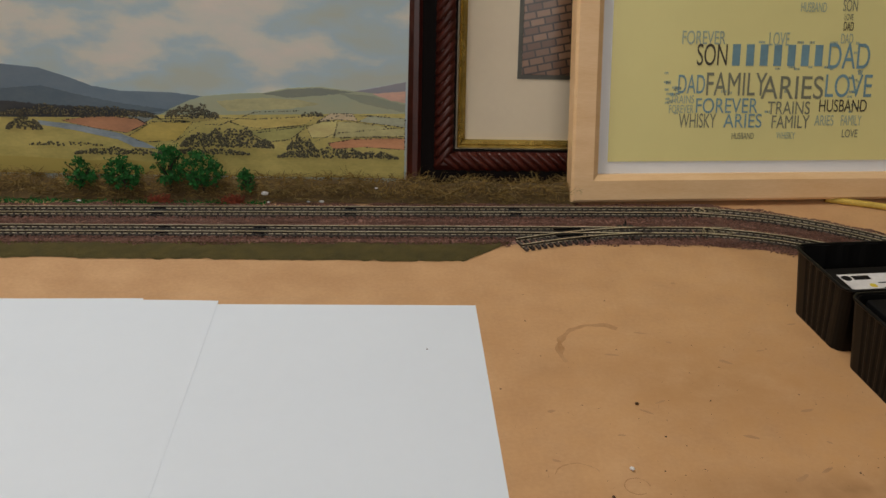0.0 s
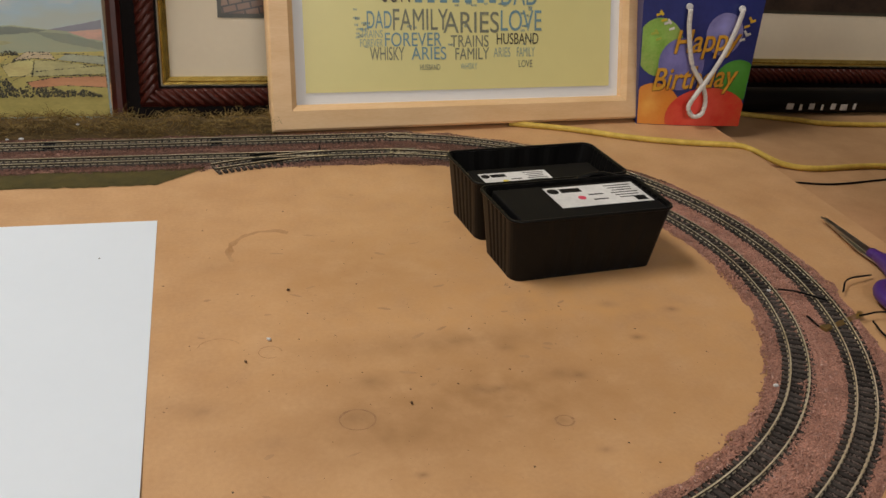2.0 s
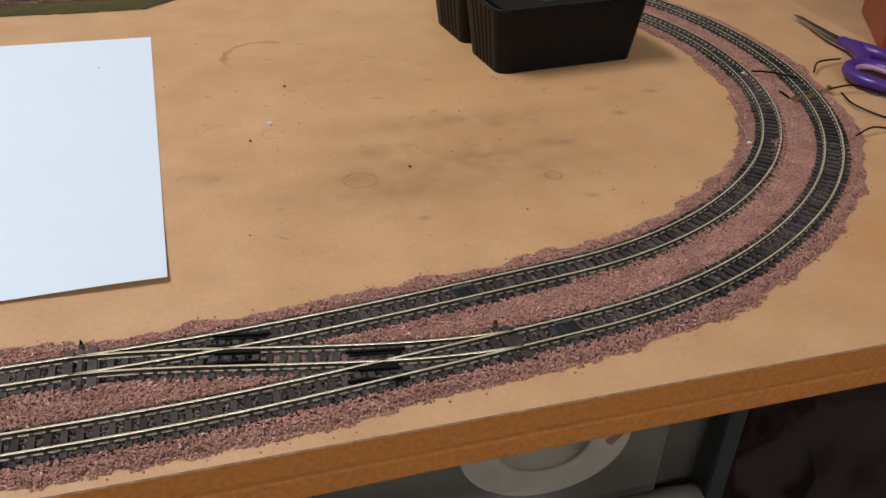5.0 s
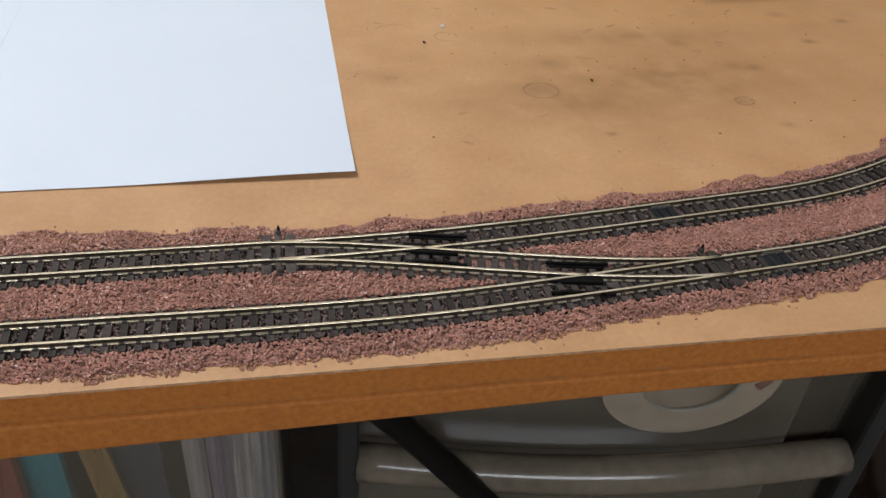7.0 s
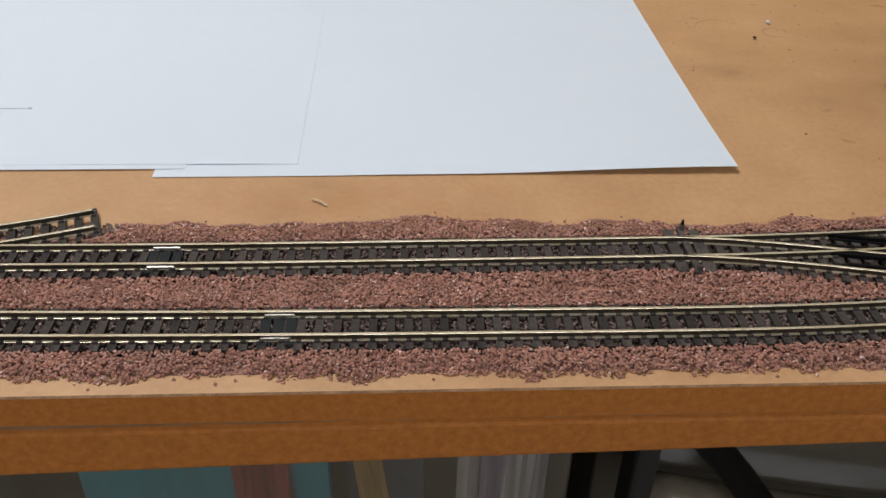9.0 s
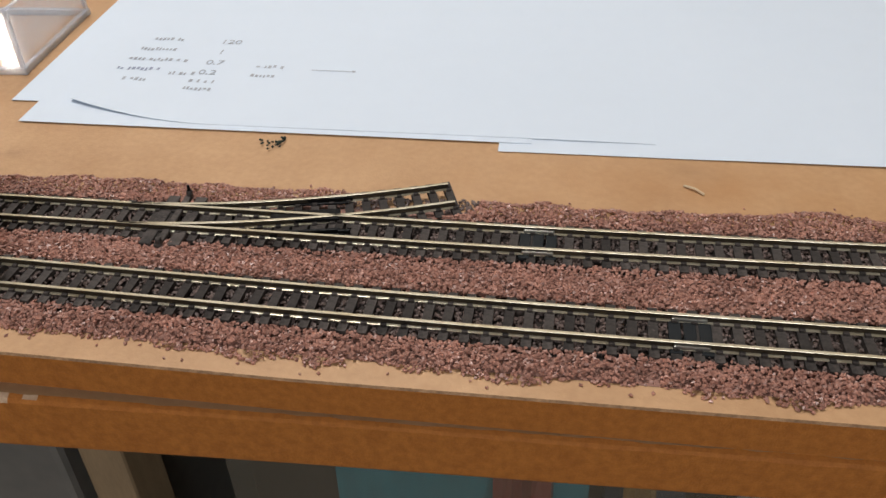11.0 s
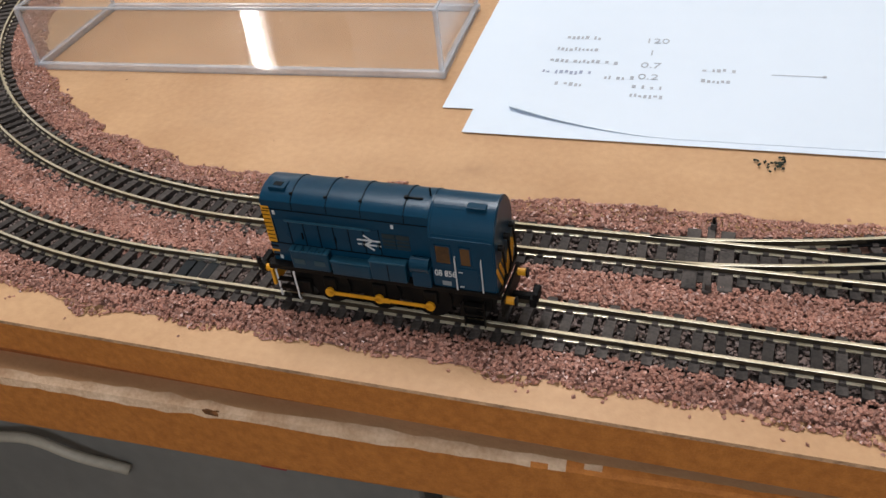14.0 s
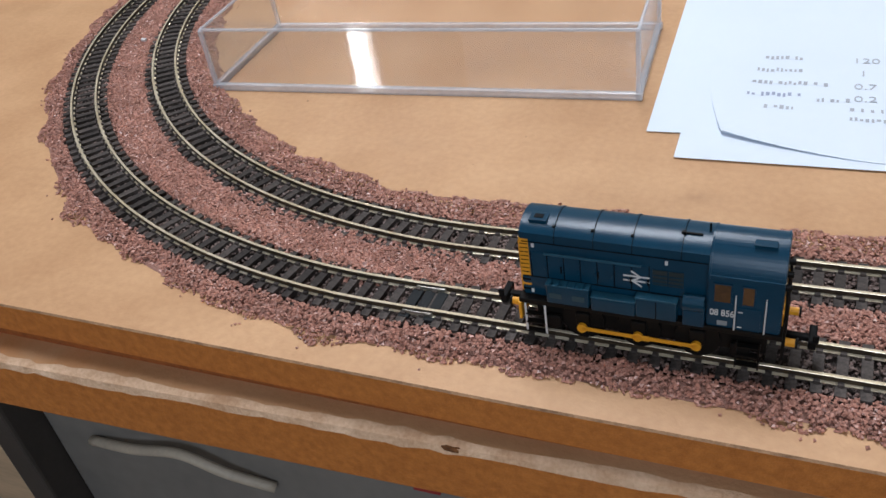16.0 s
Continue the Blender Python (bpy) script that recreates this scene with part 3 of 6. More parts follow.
# ---- papers ----
def sheet(outline_fn, nx, ny, label, lift):
    """A sheet of paper as a fine grid with its own curl."""
    v = np.array([(*outline_fn(i / nx, j / ny), lift(i / nx, j / ny)) for j in range(ny + 1) for i in range(nx + 1)])
    f = np.array([(j * (nx + 1) + i, j * (nx + 1) + i + 1, (j + 1) * (nx + 1) + i + 1, (j + 1) * (nx + 1) + i) for j in range(ny) for i in range(nx)])
    ob = mesh_object("paper_sheet", v, f, PAPER)
    m = ob.modifiers.new("thickness", "SOLIDIFY")
    m.thickness, m.offset = 0.00012, 1
    return tagged(ob, label, "paper", "sheets of paper on the board")


def rect(x0, y0, ang, w=0.21, h=0.297):
    c, s = math.cos(radians(ang)), math.sin(radians(ang))
    return lambda u, v: (x0 + c * u * w - s * v * h, y0 + s * u * w + c * v * h)


right_sheet = sheet(rect(-0.2105, 0.1068, 0.3, 0.2105, 0.294), 20, 24, "blank white sheet with its front edge slightly lifted",
                    lambda u, v: 0.0003 + 0.0024 * (1 - v) ** 7 * min(1, max(0, u - 0.3) * 2.5) * (0.6 + 0.4 * math.sin(u * 7 + 1.0)))
low_sheet = sheet(rect(-0.391, 0.127, 1.0, 0.19, 0.277), 16, 20, "white sheet under the others with a protruding edge", lambda u, v: 0.00045)
mid_sheet = sheet(rect(-0.380, 0.112, 0.0, 0.18, 0.292), 16, 20, "white sheet in the pile with a protruding corner", lambda u, v: 0.0006)


def curl(u, v):
    d = max(0.0, 0.26 - math.hypot(u * 0.9, v * 1.25)) / 0.26
    return 0.00078 - 0.0003 * u ** 14 + 0.0015 * d ** 1.6


def curl_xy(u, v):
    x, y = rect(-0.3755, 0.1150, 0.0, 0.2155, 0.29)(u, v)
    d = max(0.0, 0.26 - math.hypot(u * 0.9, v * 1.25)) / 0.26
    return x + 0.008 * d ** 1.6, y + 0.012 * d ** 1.6


top_sheet = sheet(curl_xy, 36, 44, "top white sheet with pencilled notes and a curled corner", curl)

# ---- black tray ----
def tray():
    c = (0.2565, 0.351)
    th = thing("cartridge_tray", pose(c[0], c[1], 0, 0, 0, 6.0), "black moulded plastic tray with two compartments on the board", "tray")

    def shell(y0, y1):
        """Open fluted tub between two local y."""
        bm = bmesh.new()
        w0, w1, H = 0.0505, 0.0565, 0.043
        rings = []
        for k, (z, g, inn) in enumerate(((0.0, 0, 0), (0.002, 0.0005, 0), (H, 1, 0), (H, 1, 0.0012), (0.0025, 0.0, 0.0016))):
            t = z / H
            hw, ya, yb = w0 + (w1 - w0) * t - inn, y0 + 0.004 * (1 - t) + inn, y1 - 0.004 * (1 - t) - inn
            ring = []
            r = 0.007
            for cx, cy, a0 in ((hw - r, yb - r, 0), (-hw + r, yb - r, 90), (-hw + r, ya + r, 180), (hw - r, ya + r, 270)):
                for q in range(0, 91, 18):
                    a = radians(a0 + q)
                    ring.append((cx + r * math.cos(a), cy + r * math.sin(a), z))
            # flutes along the straight sides
            full = []
            for i, p in enumerate(ring):
                full.append(p)
                nx = ring[(i + 1) % len(ring)]
                L = math.dist(p, nx)
                if L > 0.012:
                    nrm = Vector((nx[1] - p[1], p[0] - nx[0], 0)).normalized()
                    m = 24
                    for j in range(1, m):
                        f = j / m
                        dep = -0.0007 if (j % 4 in (1, 2)) and 0.004 < z + 0.004 and 2 < j < m - 2 else 0
                        full.append((p[0] + (nx[0] - p[0]) * f + nrm.x * dep, p[1] + (nx[1] - p[1]) * f + nrm.y * dep, z))
            rings.append([bm.verts.new(p) for p in full])
        for a, b in zip(rings, rings[1:]):
            for i in range(len(a)):
                j = (i + 1) % len(a)
                bm.faces.new((a[i], a[j], b[j], b[i]))
        bm.faces.new(rings[0][::-1]), bm.faces.new(rings[-1])
        bmesh.ops.recalc_face_normals(bm, faces=bm.faces[:])
        return bm

    part("front_compartment", shell(-0.056, -0.0015), BLACK_PL, th)
    part("rear_compartment", shell(0.0015, 0.060), BLACK_PL, th)
    for ya, yb in ((-0.056, -0.0015), (0.0015, 0.060)):
        loop, r, hw = [], 0.007, 0.0568
        for cx, cy, a0 in ((hw - r, yb - r, 0), (-hw + r, yb - r, 90), (-hw + r, ya + r, 180), (hw - r, ya + r, 270)):
            loop += [(cx + r * math.cos(radians(a0 + q)), cy + r * math.sin(radians(a0 + q)), 0.0432) for q in range(0, 91, 15)]
        part("rim", tube(bmesh.new(), loop + loop[:1], 0.0010, 6), BLACK_PL, th, smooth=True)
    part("divider_arch", tube(bmesh.new(), [(x, 0.0, 0.0415 + 0.004 * max(0, math.sin((x - 0.012) / 0.036 * math.pi)) * (0.012 < x < 0.048)) for x in np.linspace(-0.05, 0.054, 40)], 0.0016, 6), BLACK_PL, th)
    cart = part("cartridge", box(bmesh.new(), (0.002, -0.030, 0.0395), (0.103, 0.047, 0.006), 0.0012), MATT_BLACK, th, "matt black cartridge lid")
    cart2 = part("cartridge", box(bmesh.new(), (0.000, 0.024, 0.0195), (0.096, 0.036, 0.034), 0.002), MATT_BLACK, th, "matt black cartridge lid")
    for owner, cx, cy, w, h, z, ink in ((cart, 0.017, -0.0265, 0.066, 0.030, 0.0426, (0.75, 0.05, 0.12)), (cart2, -0.018, 0.020, 0.050, 0.024, 0.0366, (0.75, 0.6, 0.03))):
        lab = part("label_sticker", box(bmesh.new(), (cx, cy, z + 0.0002), (w, h, 0.0003)), WHITE, owner, "white printed sticker")
        bm = bmesh.new()
        for i in range(6):
            box(bm, (cx + w * 0.30, cy + h * (0.38 - 0.12 * i), z + 0.0004), (w * (0.30 - 0.04 * (i % 3)), h * 0.035, 0.0001))
        for i in range(2):
            box(bm, (cx - w * 0.02, cy + h * (0.02 - 0.25 * i), z + 0.0004), (w * 0.16, h * 0.05, 0.0001))
        box(bm, (cx - w * 0.24, cy + h * 0.30, z + 0.0004), (w * 0.22, h * 0.20, 0.0001))
        cyl(bm, (cx - w * 0.43, cy + h * 0.30, z + 0.0004), h * 0.13, 0.0001)
        box(bm, (cx + w * 0.40, cy - h * 0.32, z + 0.0004), (w * 0.12, h * 0.22, 0.0001))
        part("print", bm, MATT_BLACK, owner)
        part("ink_dot", cyl(bmesh.new(), (cx - w * 0.2, cy - h * 0.10, z + 0.0004), h * 0.09, 0.0002), mat("ink_dot", ink, 0.5), owner)
    return th


tray()

# ---- clear case ----
CLEAR = clear_film("clear_plastic", (0.985, 0.98, 0.985), 0.045, 0.06)
FROST = clear_film("scuffed_clear_plastic", (0.97, 0.975, 0.985), 0.08, 0.4)
HAZY = clear_film("hazy_clear_plastic", (0.93, 0.95, 0.98), 0.16, 0.25)
RIM = mat("clear_plastic_edge", (0.86, 0.9, 0.96), 0.2, alpha=0.4)


def clear_case():
    m = pose(-0.4835, 0.174, 0.0, 0, 0, 2.4)
    th = thing("display_case", m, "empty clear plastic display case lying on the board", "case")
    L, D, H = 0.170, 0.058, 0.026
    for nm, c, s in (("base", (0, 0, 0.0012), (L, D, 0.0012)), ("front_wall", (0, -D / 2, H / 2), (L, 0.001, H)), ("back_wall", (0, D / 2, H / 2), (L, 0.001, H)),
                     ("side_wall", (-L / 2, 0, H / 2), (0.001, D - 0.002, H)), ("side_wall", (L / 2, 0, H / 2), (0.001, D - 0.002, H))):
        ob = part(nm, box(bmesh.new(), c, s), HAZY if nm == "side_wall" else FROST if nm == "front_wall" else CLEAR, th)
        ob.visible_shadow = False
    for y in (-D / 2, D / 2):
        part("bottom_rim", box(bmesh.new(), (0, y, 0.0015), (L + 0.003, 0.0026, 0.003), 0.0006), RIM, th)
        part("top_rim", box(bmesh.new(), (0, y, H), (L + 0.001, 0.0010, 0.0010), 0.0002), RIM, th)
        for x in (-L / 2, L / 2):
            part("corner", box(bmesh.new(), (x, y, H / 2), (0.0018, 0.0018, H), 0.0005), RIM, th)
    for x in (-L / 2, L / 2):
        part("bottom_rim", box(bmesh.new(), (x, 0, 0.0015), (0.0026, D, 0.003), 0.0006), RIM, th)
        part("top_rim", box(bmesh.new(), (x, 0, H), (0.0010, D, 0.0010), 0.0002), RIM, th)
    return th


clear_case()


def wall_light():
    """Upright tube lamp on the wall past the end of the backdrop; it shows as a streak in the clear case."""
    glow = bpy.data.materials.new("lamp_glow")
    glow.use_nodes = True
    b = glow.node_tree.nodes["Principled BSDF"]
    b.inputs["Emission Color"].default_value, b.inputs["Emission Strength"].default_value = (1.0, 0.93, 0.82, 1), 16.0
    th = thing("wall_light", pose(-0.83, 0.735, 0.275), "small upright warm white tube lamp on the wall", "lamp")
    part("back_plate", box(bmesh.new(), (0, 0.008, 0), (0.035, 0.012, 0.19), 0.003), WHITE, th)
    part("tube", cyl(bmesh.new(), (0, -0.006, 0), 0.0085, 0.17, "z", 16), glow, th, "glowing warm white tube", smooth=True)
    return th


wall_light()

# ---- shunting locomotive ----
BLUE = mat("rail_blue_paint", (0.0042, 0.042, 0.082), 0.30, colour2=(0.0034, 0.033, 0.066), scale=120, fine=900, bump=0.05, spec=0.32)
BLUE_LIGHT = mat("rail_blue_panel", (0.0046, 0.045, 0.084), 0.30, colour2=(0.0036, 0.036, 0.068), scale=120, spec=0.4)
# paler blue: light on the handrail and box tops is put into the colour
BLUE_LIT = mat("lit_blue_edge", (0.02, 0.085, 0.135), 0.3, scale=200, spec=0.5)
YELLOW = mat("warning_yellow", (0.78, 0.36, 0.012), 0.45, colour2=(0.68, 0.3, 0.01), scale=200)
CHASSIS = mat("grimy_black_metal", (0.004, 0.004, 0.004), 0.5, colour2=(0.008, 0.007, 0.006), scale=400, spec=0.18)
CAB_GLASS = mat("cab_window_amber", (0.07, 0.035, 0.014), 0.12, colour2=(0.16, 0.075, 0.025), scale=150)
WHITE_PAINT = mat("white_rail_paint", (0.75, 0.75, 0.74), 0.45)


def loft_x(bm, profile, x0, x1, bevel=0.0):
    a = [bm.verts.new((x0, y, z)) for y, z in profile]
    b = [bm.verts.new((x1, y, z)) for y, z in profile]
    f0, f1 = bm.faces.new(a), bm.faces.new(b[::-1])
    for i in range(len(a)):
        j = (i + 1) % len(a)
        bm.faces.new((a[j], a[i], b[i], b[j]))
    bmesh.ops.recalc_face_normals(bm, faces=bm.faces[:])
    if bevel:
        es = list({e for f in (f0, f1) for e in f.edges})
        bmesh.ops.bevel(bm, geom=es, offset=bevel, segments=2, affect="EDGES")
    return bm


def hood(hw, z0, zs, zt, grow=0.0):
    """Cross-section: upright sides to a creased shoulder at zs, then a shallow arch to zt."""
    right = [(hw + grow, z0), (hw + grow, zs)]
    top = math.cos(radians(58))
    arch = [((hw + grow) * math.sin(a) / math.sin(radians(58)), zs + (zt + grow - zs) * (math.cos(a) - top) / (1 - top)) for a in np.radians(np.arange(55, 0, -4))]
    half = right + arch
    return half + [(0, zt + grow)] + [(-y, z) for y, z in half[::-1]]


def locomotive():
    lx = -0.373
    ang = math.degrees(math.atan2(at_x(OUTER, lx + 0.02) - at_x(OUTER, lx - 0.02), 0.04))
    th = thing("shunting_locomotive", pose(lx, at_x(OUTER, lx), RAIL_TOP, 0, 0, ang) @ Matrix.Diagonal((1.07, 0.90, 1.165, 1)), "blue model diesel shunter with yellow ends on the outer track", "model locomotive")
    F = -0.0064  # hood side facing the front edge of the board
    body = part("bonnet", loft_x(bmesh.new(), hood(0.0064, 0.0078, 0.0232, 0.0252), -0.0268, 0.0128, 0.0003), BLUE, th)
    cab = part("cab", loft_x(bmesh.new(), hood(0.0082, 0.0066, 0.0200, 0.0257), 0.0126, 0.0268, 0.0003), BLUE, th)
    # raised seams over the bonnet and the cab edge
    for x in (-0.0193, -0.0110, -0.0030, 0.0068):
        part("roof_seam", loft_x(bmesh.new(), hood(0.0064, 0.0222, 0.0232, 0.0252, 0.00022), x - 0.00022, x + 0.00022), BLUE, body)
        part("seam_gap", loft_x(bmesh.new(), hood(0.0064, 0.0214, 0.0232, 0.0252, 0.00010), x + 0.00022, x + 0.00036), MATT_BLACK, body)
    for x in (0.0128, 0.0264):
        part("cab_roof_edge", loft_x(bmesh.new(), hood(0.0082, 0.0190, 0.0200, 0.0257, 0.00018), x - 0.00022, x + 0.00022), BLUE, cab)
    part("gutter", box(bmesh.new(), (0.0197, -0.0083, 0.0198), (0.0138, 0.0004, 0.0004), 0.0001), BLUE, cab)
    part("gutter", box(bmesh.new(), (0.0197, 0.0083, 0.0198), (0.0138, 0.0004, 0.0004), 0.0001), BLUE, cab)
    # rivet rows on the cab roof
    for row, (y, z, n) in enumerate(((-0.0080, 0.0207, 26), (-0.0040, 0.0246, 16))):
        bm = bmesh.new()
        for i in range(n):
            bmesh.ops.create_icosphere(bm, subdivisions=1, radius=0.00013, matrix=Matrix.Translation((0.0134 + i * 0.0005, y, z)))
        part("rivet_row", bm, BLUE, cab)
    hatch = part("roof_hatch", box(bmesh.new(), (0.0225, -0.0024, 0.0252), (0.0042, 0.0038, 0.0005), 0.00015), BLUE, cab)
    part("exhaust", box(bmesh.new(), (-0.0229, -0.0024, 0.0250), (0.0040, 0.0036, 0.0007), 0.00015), BLUE, body)
    part("exhaust_mouth", box(bmesh.new(), (-0.0229, -0.0024, 0.0253), (0.0020, 0.0016, 0.0003)), MATT_BLACK, body, "black exhaust opening")
    part("whistle", cyl(bmesh.new(), (0.0118, -0.0005, 0.0258), 0.00022, 0.0024, n=8), CHASSIS, th)
    bm = bmesh.new()
    box(bm, (0.0085, -0.0022, 0.0252), (0.0042, 0.0005, 0.0004), 0.0001)
    box(bm, (0.0070, -0.0024, 0.0253), (0.0008, 0.0009, 0.0007), 0.0001)
    part("air_pipe", bm, CHASSIS, th)
    for i in range(3):
        part("lifting_lug", box(bmesh.new(), (-0.0193 + i * 0.0082, -0.0046, 0.0244), (0.0006, 0.0007, 0.0007), 0.0001), CHASSIS, body)
    # bonnet doors with their seams and handles
    for i in range(7):
        x = -0.0226 + i * 0.0036
        part("door_panel", box(bmesh.new(), (x, F - 0.00004, 0.0158), (0.0033, 0.0002, 0.0060), 0.00008), BLUE, body)
        part("door_handle", box(bmesh.new(), (x + 0.0012, F - 0.0002, 0.0150), (0.0002, 0.0003, 0.0009)), BLUE, body)
    part("hand_rail", tube(bmesh.new(), [(-0.0213, F - 0.0007, 0.0190), (-0.0100, F - 0.0007, 0.0190), (-0.0008, F - 0.0007, 0.0190)], 0.00027, 6), BLUE_LIT, body)
    for i in range(8):
        part("door_gap", box(bmesh.new(), (-0.0244 + i * 0.0036, F - 0.00012, 0.0158), (0.00014, 0.0002, 0.0062)), MATT_BLACK, body)
    part("panel_line", box(bmesh.new(), (-0.0070, F - 0.0001, 0.0212), (0.0385, 0.0002, 0.00016)), MATT_BLACK, body)
    part("panel_line", box(bmesh.new(), (-0.0070, F - 0.0001, 0.0126), (0.0385, 0.0002, 0.00016)), MATT_BLACK, body)
    for x in (-0.0178, -0.0098, -0.0030, 0.0006):
        part("latch", box(bmesh.new(), (x, F - 0.0003, 0.0152), (0.0003, 0.0005, 0.0016), 0.0001), MATT_BLACK, body)
    # tank and battery boxes along the footplate
    part("battery_box", box(bmesh.new(), (-0.0162, -0.0080, 0.0102), (0.0094, 0.0022, 0.0046), 0.00035), BLUE_LIGHT, th)
    for x in (-0.0188, -0.0138):
        part("louvre", box(bmesh.new(), (x, -0.00912, 0.0100), (0.0027, 0.0002, 0.0013)), mat("grey_louvre", (0.03, 0.07, 0.09), 0.5), th, "grey-green louvre")
    for x in (-0.0195, -0.0175, -0.0155, -0.0135):
        part("hinge", box(bmesh.new(), (x, -0.0086, 0.0126), (0.0004, 0.0008, 0.0003)), BLUE_LIGHT, th)
    part("fuel_tank", box(bmesh.new(), (-0.0064, -0.0081, 0.0093), (0.0094, 0.0022, 0.0034), 0.0004), BLUE_LIGHT, th)
    part("tool_box", box(bmesh.new(), (0.0026, -0.0081, 0.0101), (0.0084, 0.0022, 0.0046), 0.0003), BLUE_LIGHT, th)
    part("box_lid", box(bmesh.new(), (0.0026, -0.0081, 0.0125), (0.0086, 0.0025, 0.0004), 0.0001), BLUE_LIT, th)
    # thin paler plates painted as the lit tops of the boxes
    for x, z, l in ((-0.0162, 0.0126, 0.0096), (-0.0064, 0.0111, 0.0096), (0.0101, 0.0120, 0.0044)):
        part("box_lid", box(bmesh.new(), (x, -0.0080, z), (l, 0.0026, 0.0003), 0.0001), BLUE_LIT, th)
    for i in range(5):
        part("lid_rib", box(bmesh.new(), (-0.0198 + i * 0.0018, -0.0083, 0.0128), (0.0003, 0.0020, 0.0003)), BLUE_LIGHT, th)
    part("box_seam", box(bmesh.new(), (0.0026, -0.00922, 0.0100), (0.0002, 0.0001, 0.0042)), MATT_BLACK, th)
    part("air_reservoir", cyl(bmesh.new(), (0.0100, -0.0078, 0.0124), 0.0018, 0.0042, "x", 16), BLUE_LIGHT, th)
    part("sand_box", box(bmesh.new(), (0.0101, -0.0078, 0.0096), (0.0044, 0.0022, 0.0046), 0.0003), BLUE, th)
    for side in (1,):
        part("battery_box", box(bmesh.new(), (-0.004, 0.0074, 0.0100), (0.033, 0.0022, 0.0042), 0.00035), BLUE_LIGHT, th)
    # four-light grille
    for i in range(2):
        part("grille_frame", box(bmesh.new(), (0.0030 + i * 0.0032, F - 0.0001, 0.0165), (0.0030, 0.0003, 0.0036), 0.0001), mat("dark_grille", (0.016, 0.03, 0.035), 0.5), body)
        for k in range(3):
            part("grille_bar", box(bmesh.new(), (0.0030 + i * 0.0032, F - 0.0003, 0.0153 + k * 0.0009), (0.0029, 0.0001, 0.00018)), BLUE, body)
    # cab side: windows, door, rails, lettering
    S = -0.0082
    for x, w in ((0.0155, 0.0034), (0.0204, 0.0024)):
        wn = part("cab_window", box(bmesh.new(), (x, S - 0.00002, 0.0160), (w, 0.0002, 0.0044), 0.00005), CAB_GLASS, cab, "amber cab window")
        bm = bmesh.new()
        for dx in (-w / 2, w / 2):
            box(bm, (x + dx, S - 0.0001, 0.0160), (0.0003, 0.0003, 0.0047))
        for dz in (-0.0022, 0.0022):
            box(bm, (x, S - 0.0001, 0.0160 + dz), (w, 0.0003, 0.0003))
        part("frame_bar", bm, BLUE, wn)
    part("cab_door", box(bmesh.new(), (0.0207, S - 0.0001, 0.0100), (0.0044, 0.0002, 0.0064), 0.00005), BLUE, cab)
    for x in (0.0181, 0.0238):
        part("hand_rail", tube(bmesh.new(), [(x, S - 0.0002, 0.0076), (x, S - 0.0006, 0.0080), (x, S - 0.0006, 0.0156), (x, S - 0.0002, 0.0160)], 0.00017, 6), WHITE_PAINT, cab, "white cab handrail")
    for z in (0.0086, 0.0122):
        part("door_hinge", box(bmesh.new(), (0.0191, S - 0.0003, z), (0.0009, 0.0002, 0.0002)), WHITE_PAINT, cab)
    up = pose(0, 0, 0, 90)
    words("08 856", 0.0021, WHITE_PAINT, pose(0.0132, S - 0.0002, 0.0107) @ up, cab, "running_number", 0.00003, 0.82)
    part("data_panel", box(bmesh.new(), (0.0157, S - 0.0001, 0.0089), (0.0020, 0.0001, 0.0011)), mat("grey_print", (0.3, 0.34, 0.36), 0.5), cab)
    # white emblem of bars and slanted strokes
    bm = bmesh.new()
    ex, ez = -0.0018, 0.0156
    for dz in (0.00055, -0.00055):
        box(bm, (ex, F - 0.00025, ez + dz), (0.0054, 0.0001, 0.00036))
    zig = [(-0.0010, 0.0017), (0.0009, 0.00055), (-0.0009, -0.00055), (0.0010, -0.0017)]
    for (xa, za), (xb, zb) in zip(zig, zig[1:]):
        m = Matrix.Translation((ex + (xa + xb) / 2, F - 0.00028, ez + (za + zb) / 2)) @ Matrix.Rotation(-math.atan2(zb - za, xb - xa), 4, "Y")
        box(bm, (0, 0, 0), (math.hypot(xb - xa, zb - za) + 0.0002, 0.0001, 0.00036), m=m)
    part("emblem", bm, WHITE_PAINT, body, "white emblem of crossed bars")
    for x, z in ((-0.0238, 0.0204), (0.0042, 0.0202), (-0.0246, 0.0089)):
        part("warning_mark", box(bmesh.new(), (x, F - 0.0001, z), (0.0006, 0.0002, 0.0009)), WHITE_PAINT, body)
    # radiator end
    nose = part("radiator_end", loft_x(bmesh.new(), hood(0.0055, 0.0080, 0.0202, 0.0228), -0.0274, -0.0264, 0.0002), YELLOW, th, "yellow radiator end")
    for k in range(9):
        part("radiator_slat", box(bmesh.new(), (-0.0275, 0, 0.0108 + k * 0.00095), (0.0003, 0.0090, 0.0004)), YELLOW, nose)
    for s in (-1, 1):
        part("side_grille", box(bmesh.new(), (-0.0258, s * 0.0063, 0.0172), (0.0021, 0.0003, 0.0092), 0.0001), YELLOW, nose, "yellow side grille")
        for k in range(8):
            part("grille_slat", box(bmesh.new(), (-0.0258, s * 0.00652, 0.0136 + k * 0.001), (0.0018, 0.0001, 0.00016)), CHASSIS, nose)
        for k in range(3):
            part("stripe", box(bmesh.new(), (-0.0258, s * 0.0063, 0.0116 - k * 0.0012), (0.0019, 0.0003, 0.0005)), YELLOW if k % 2 else MATT_BLACK, nose)
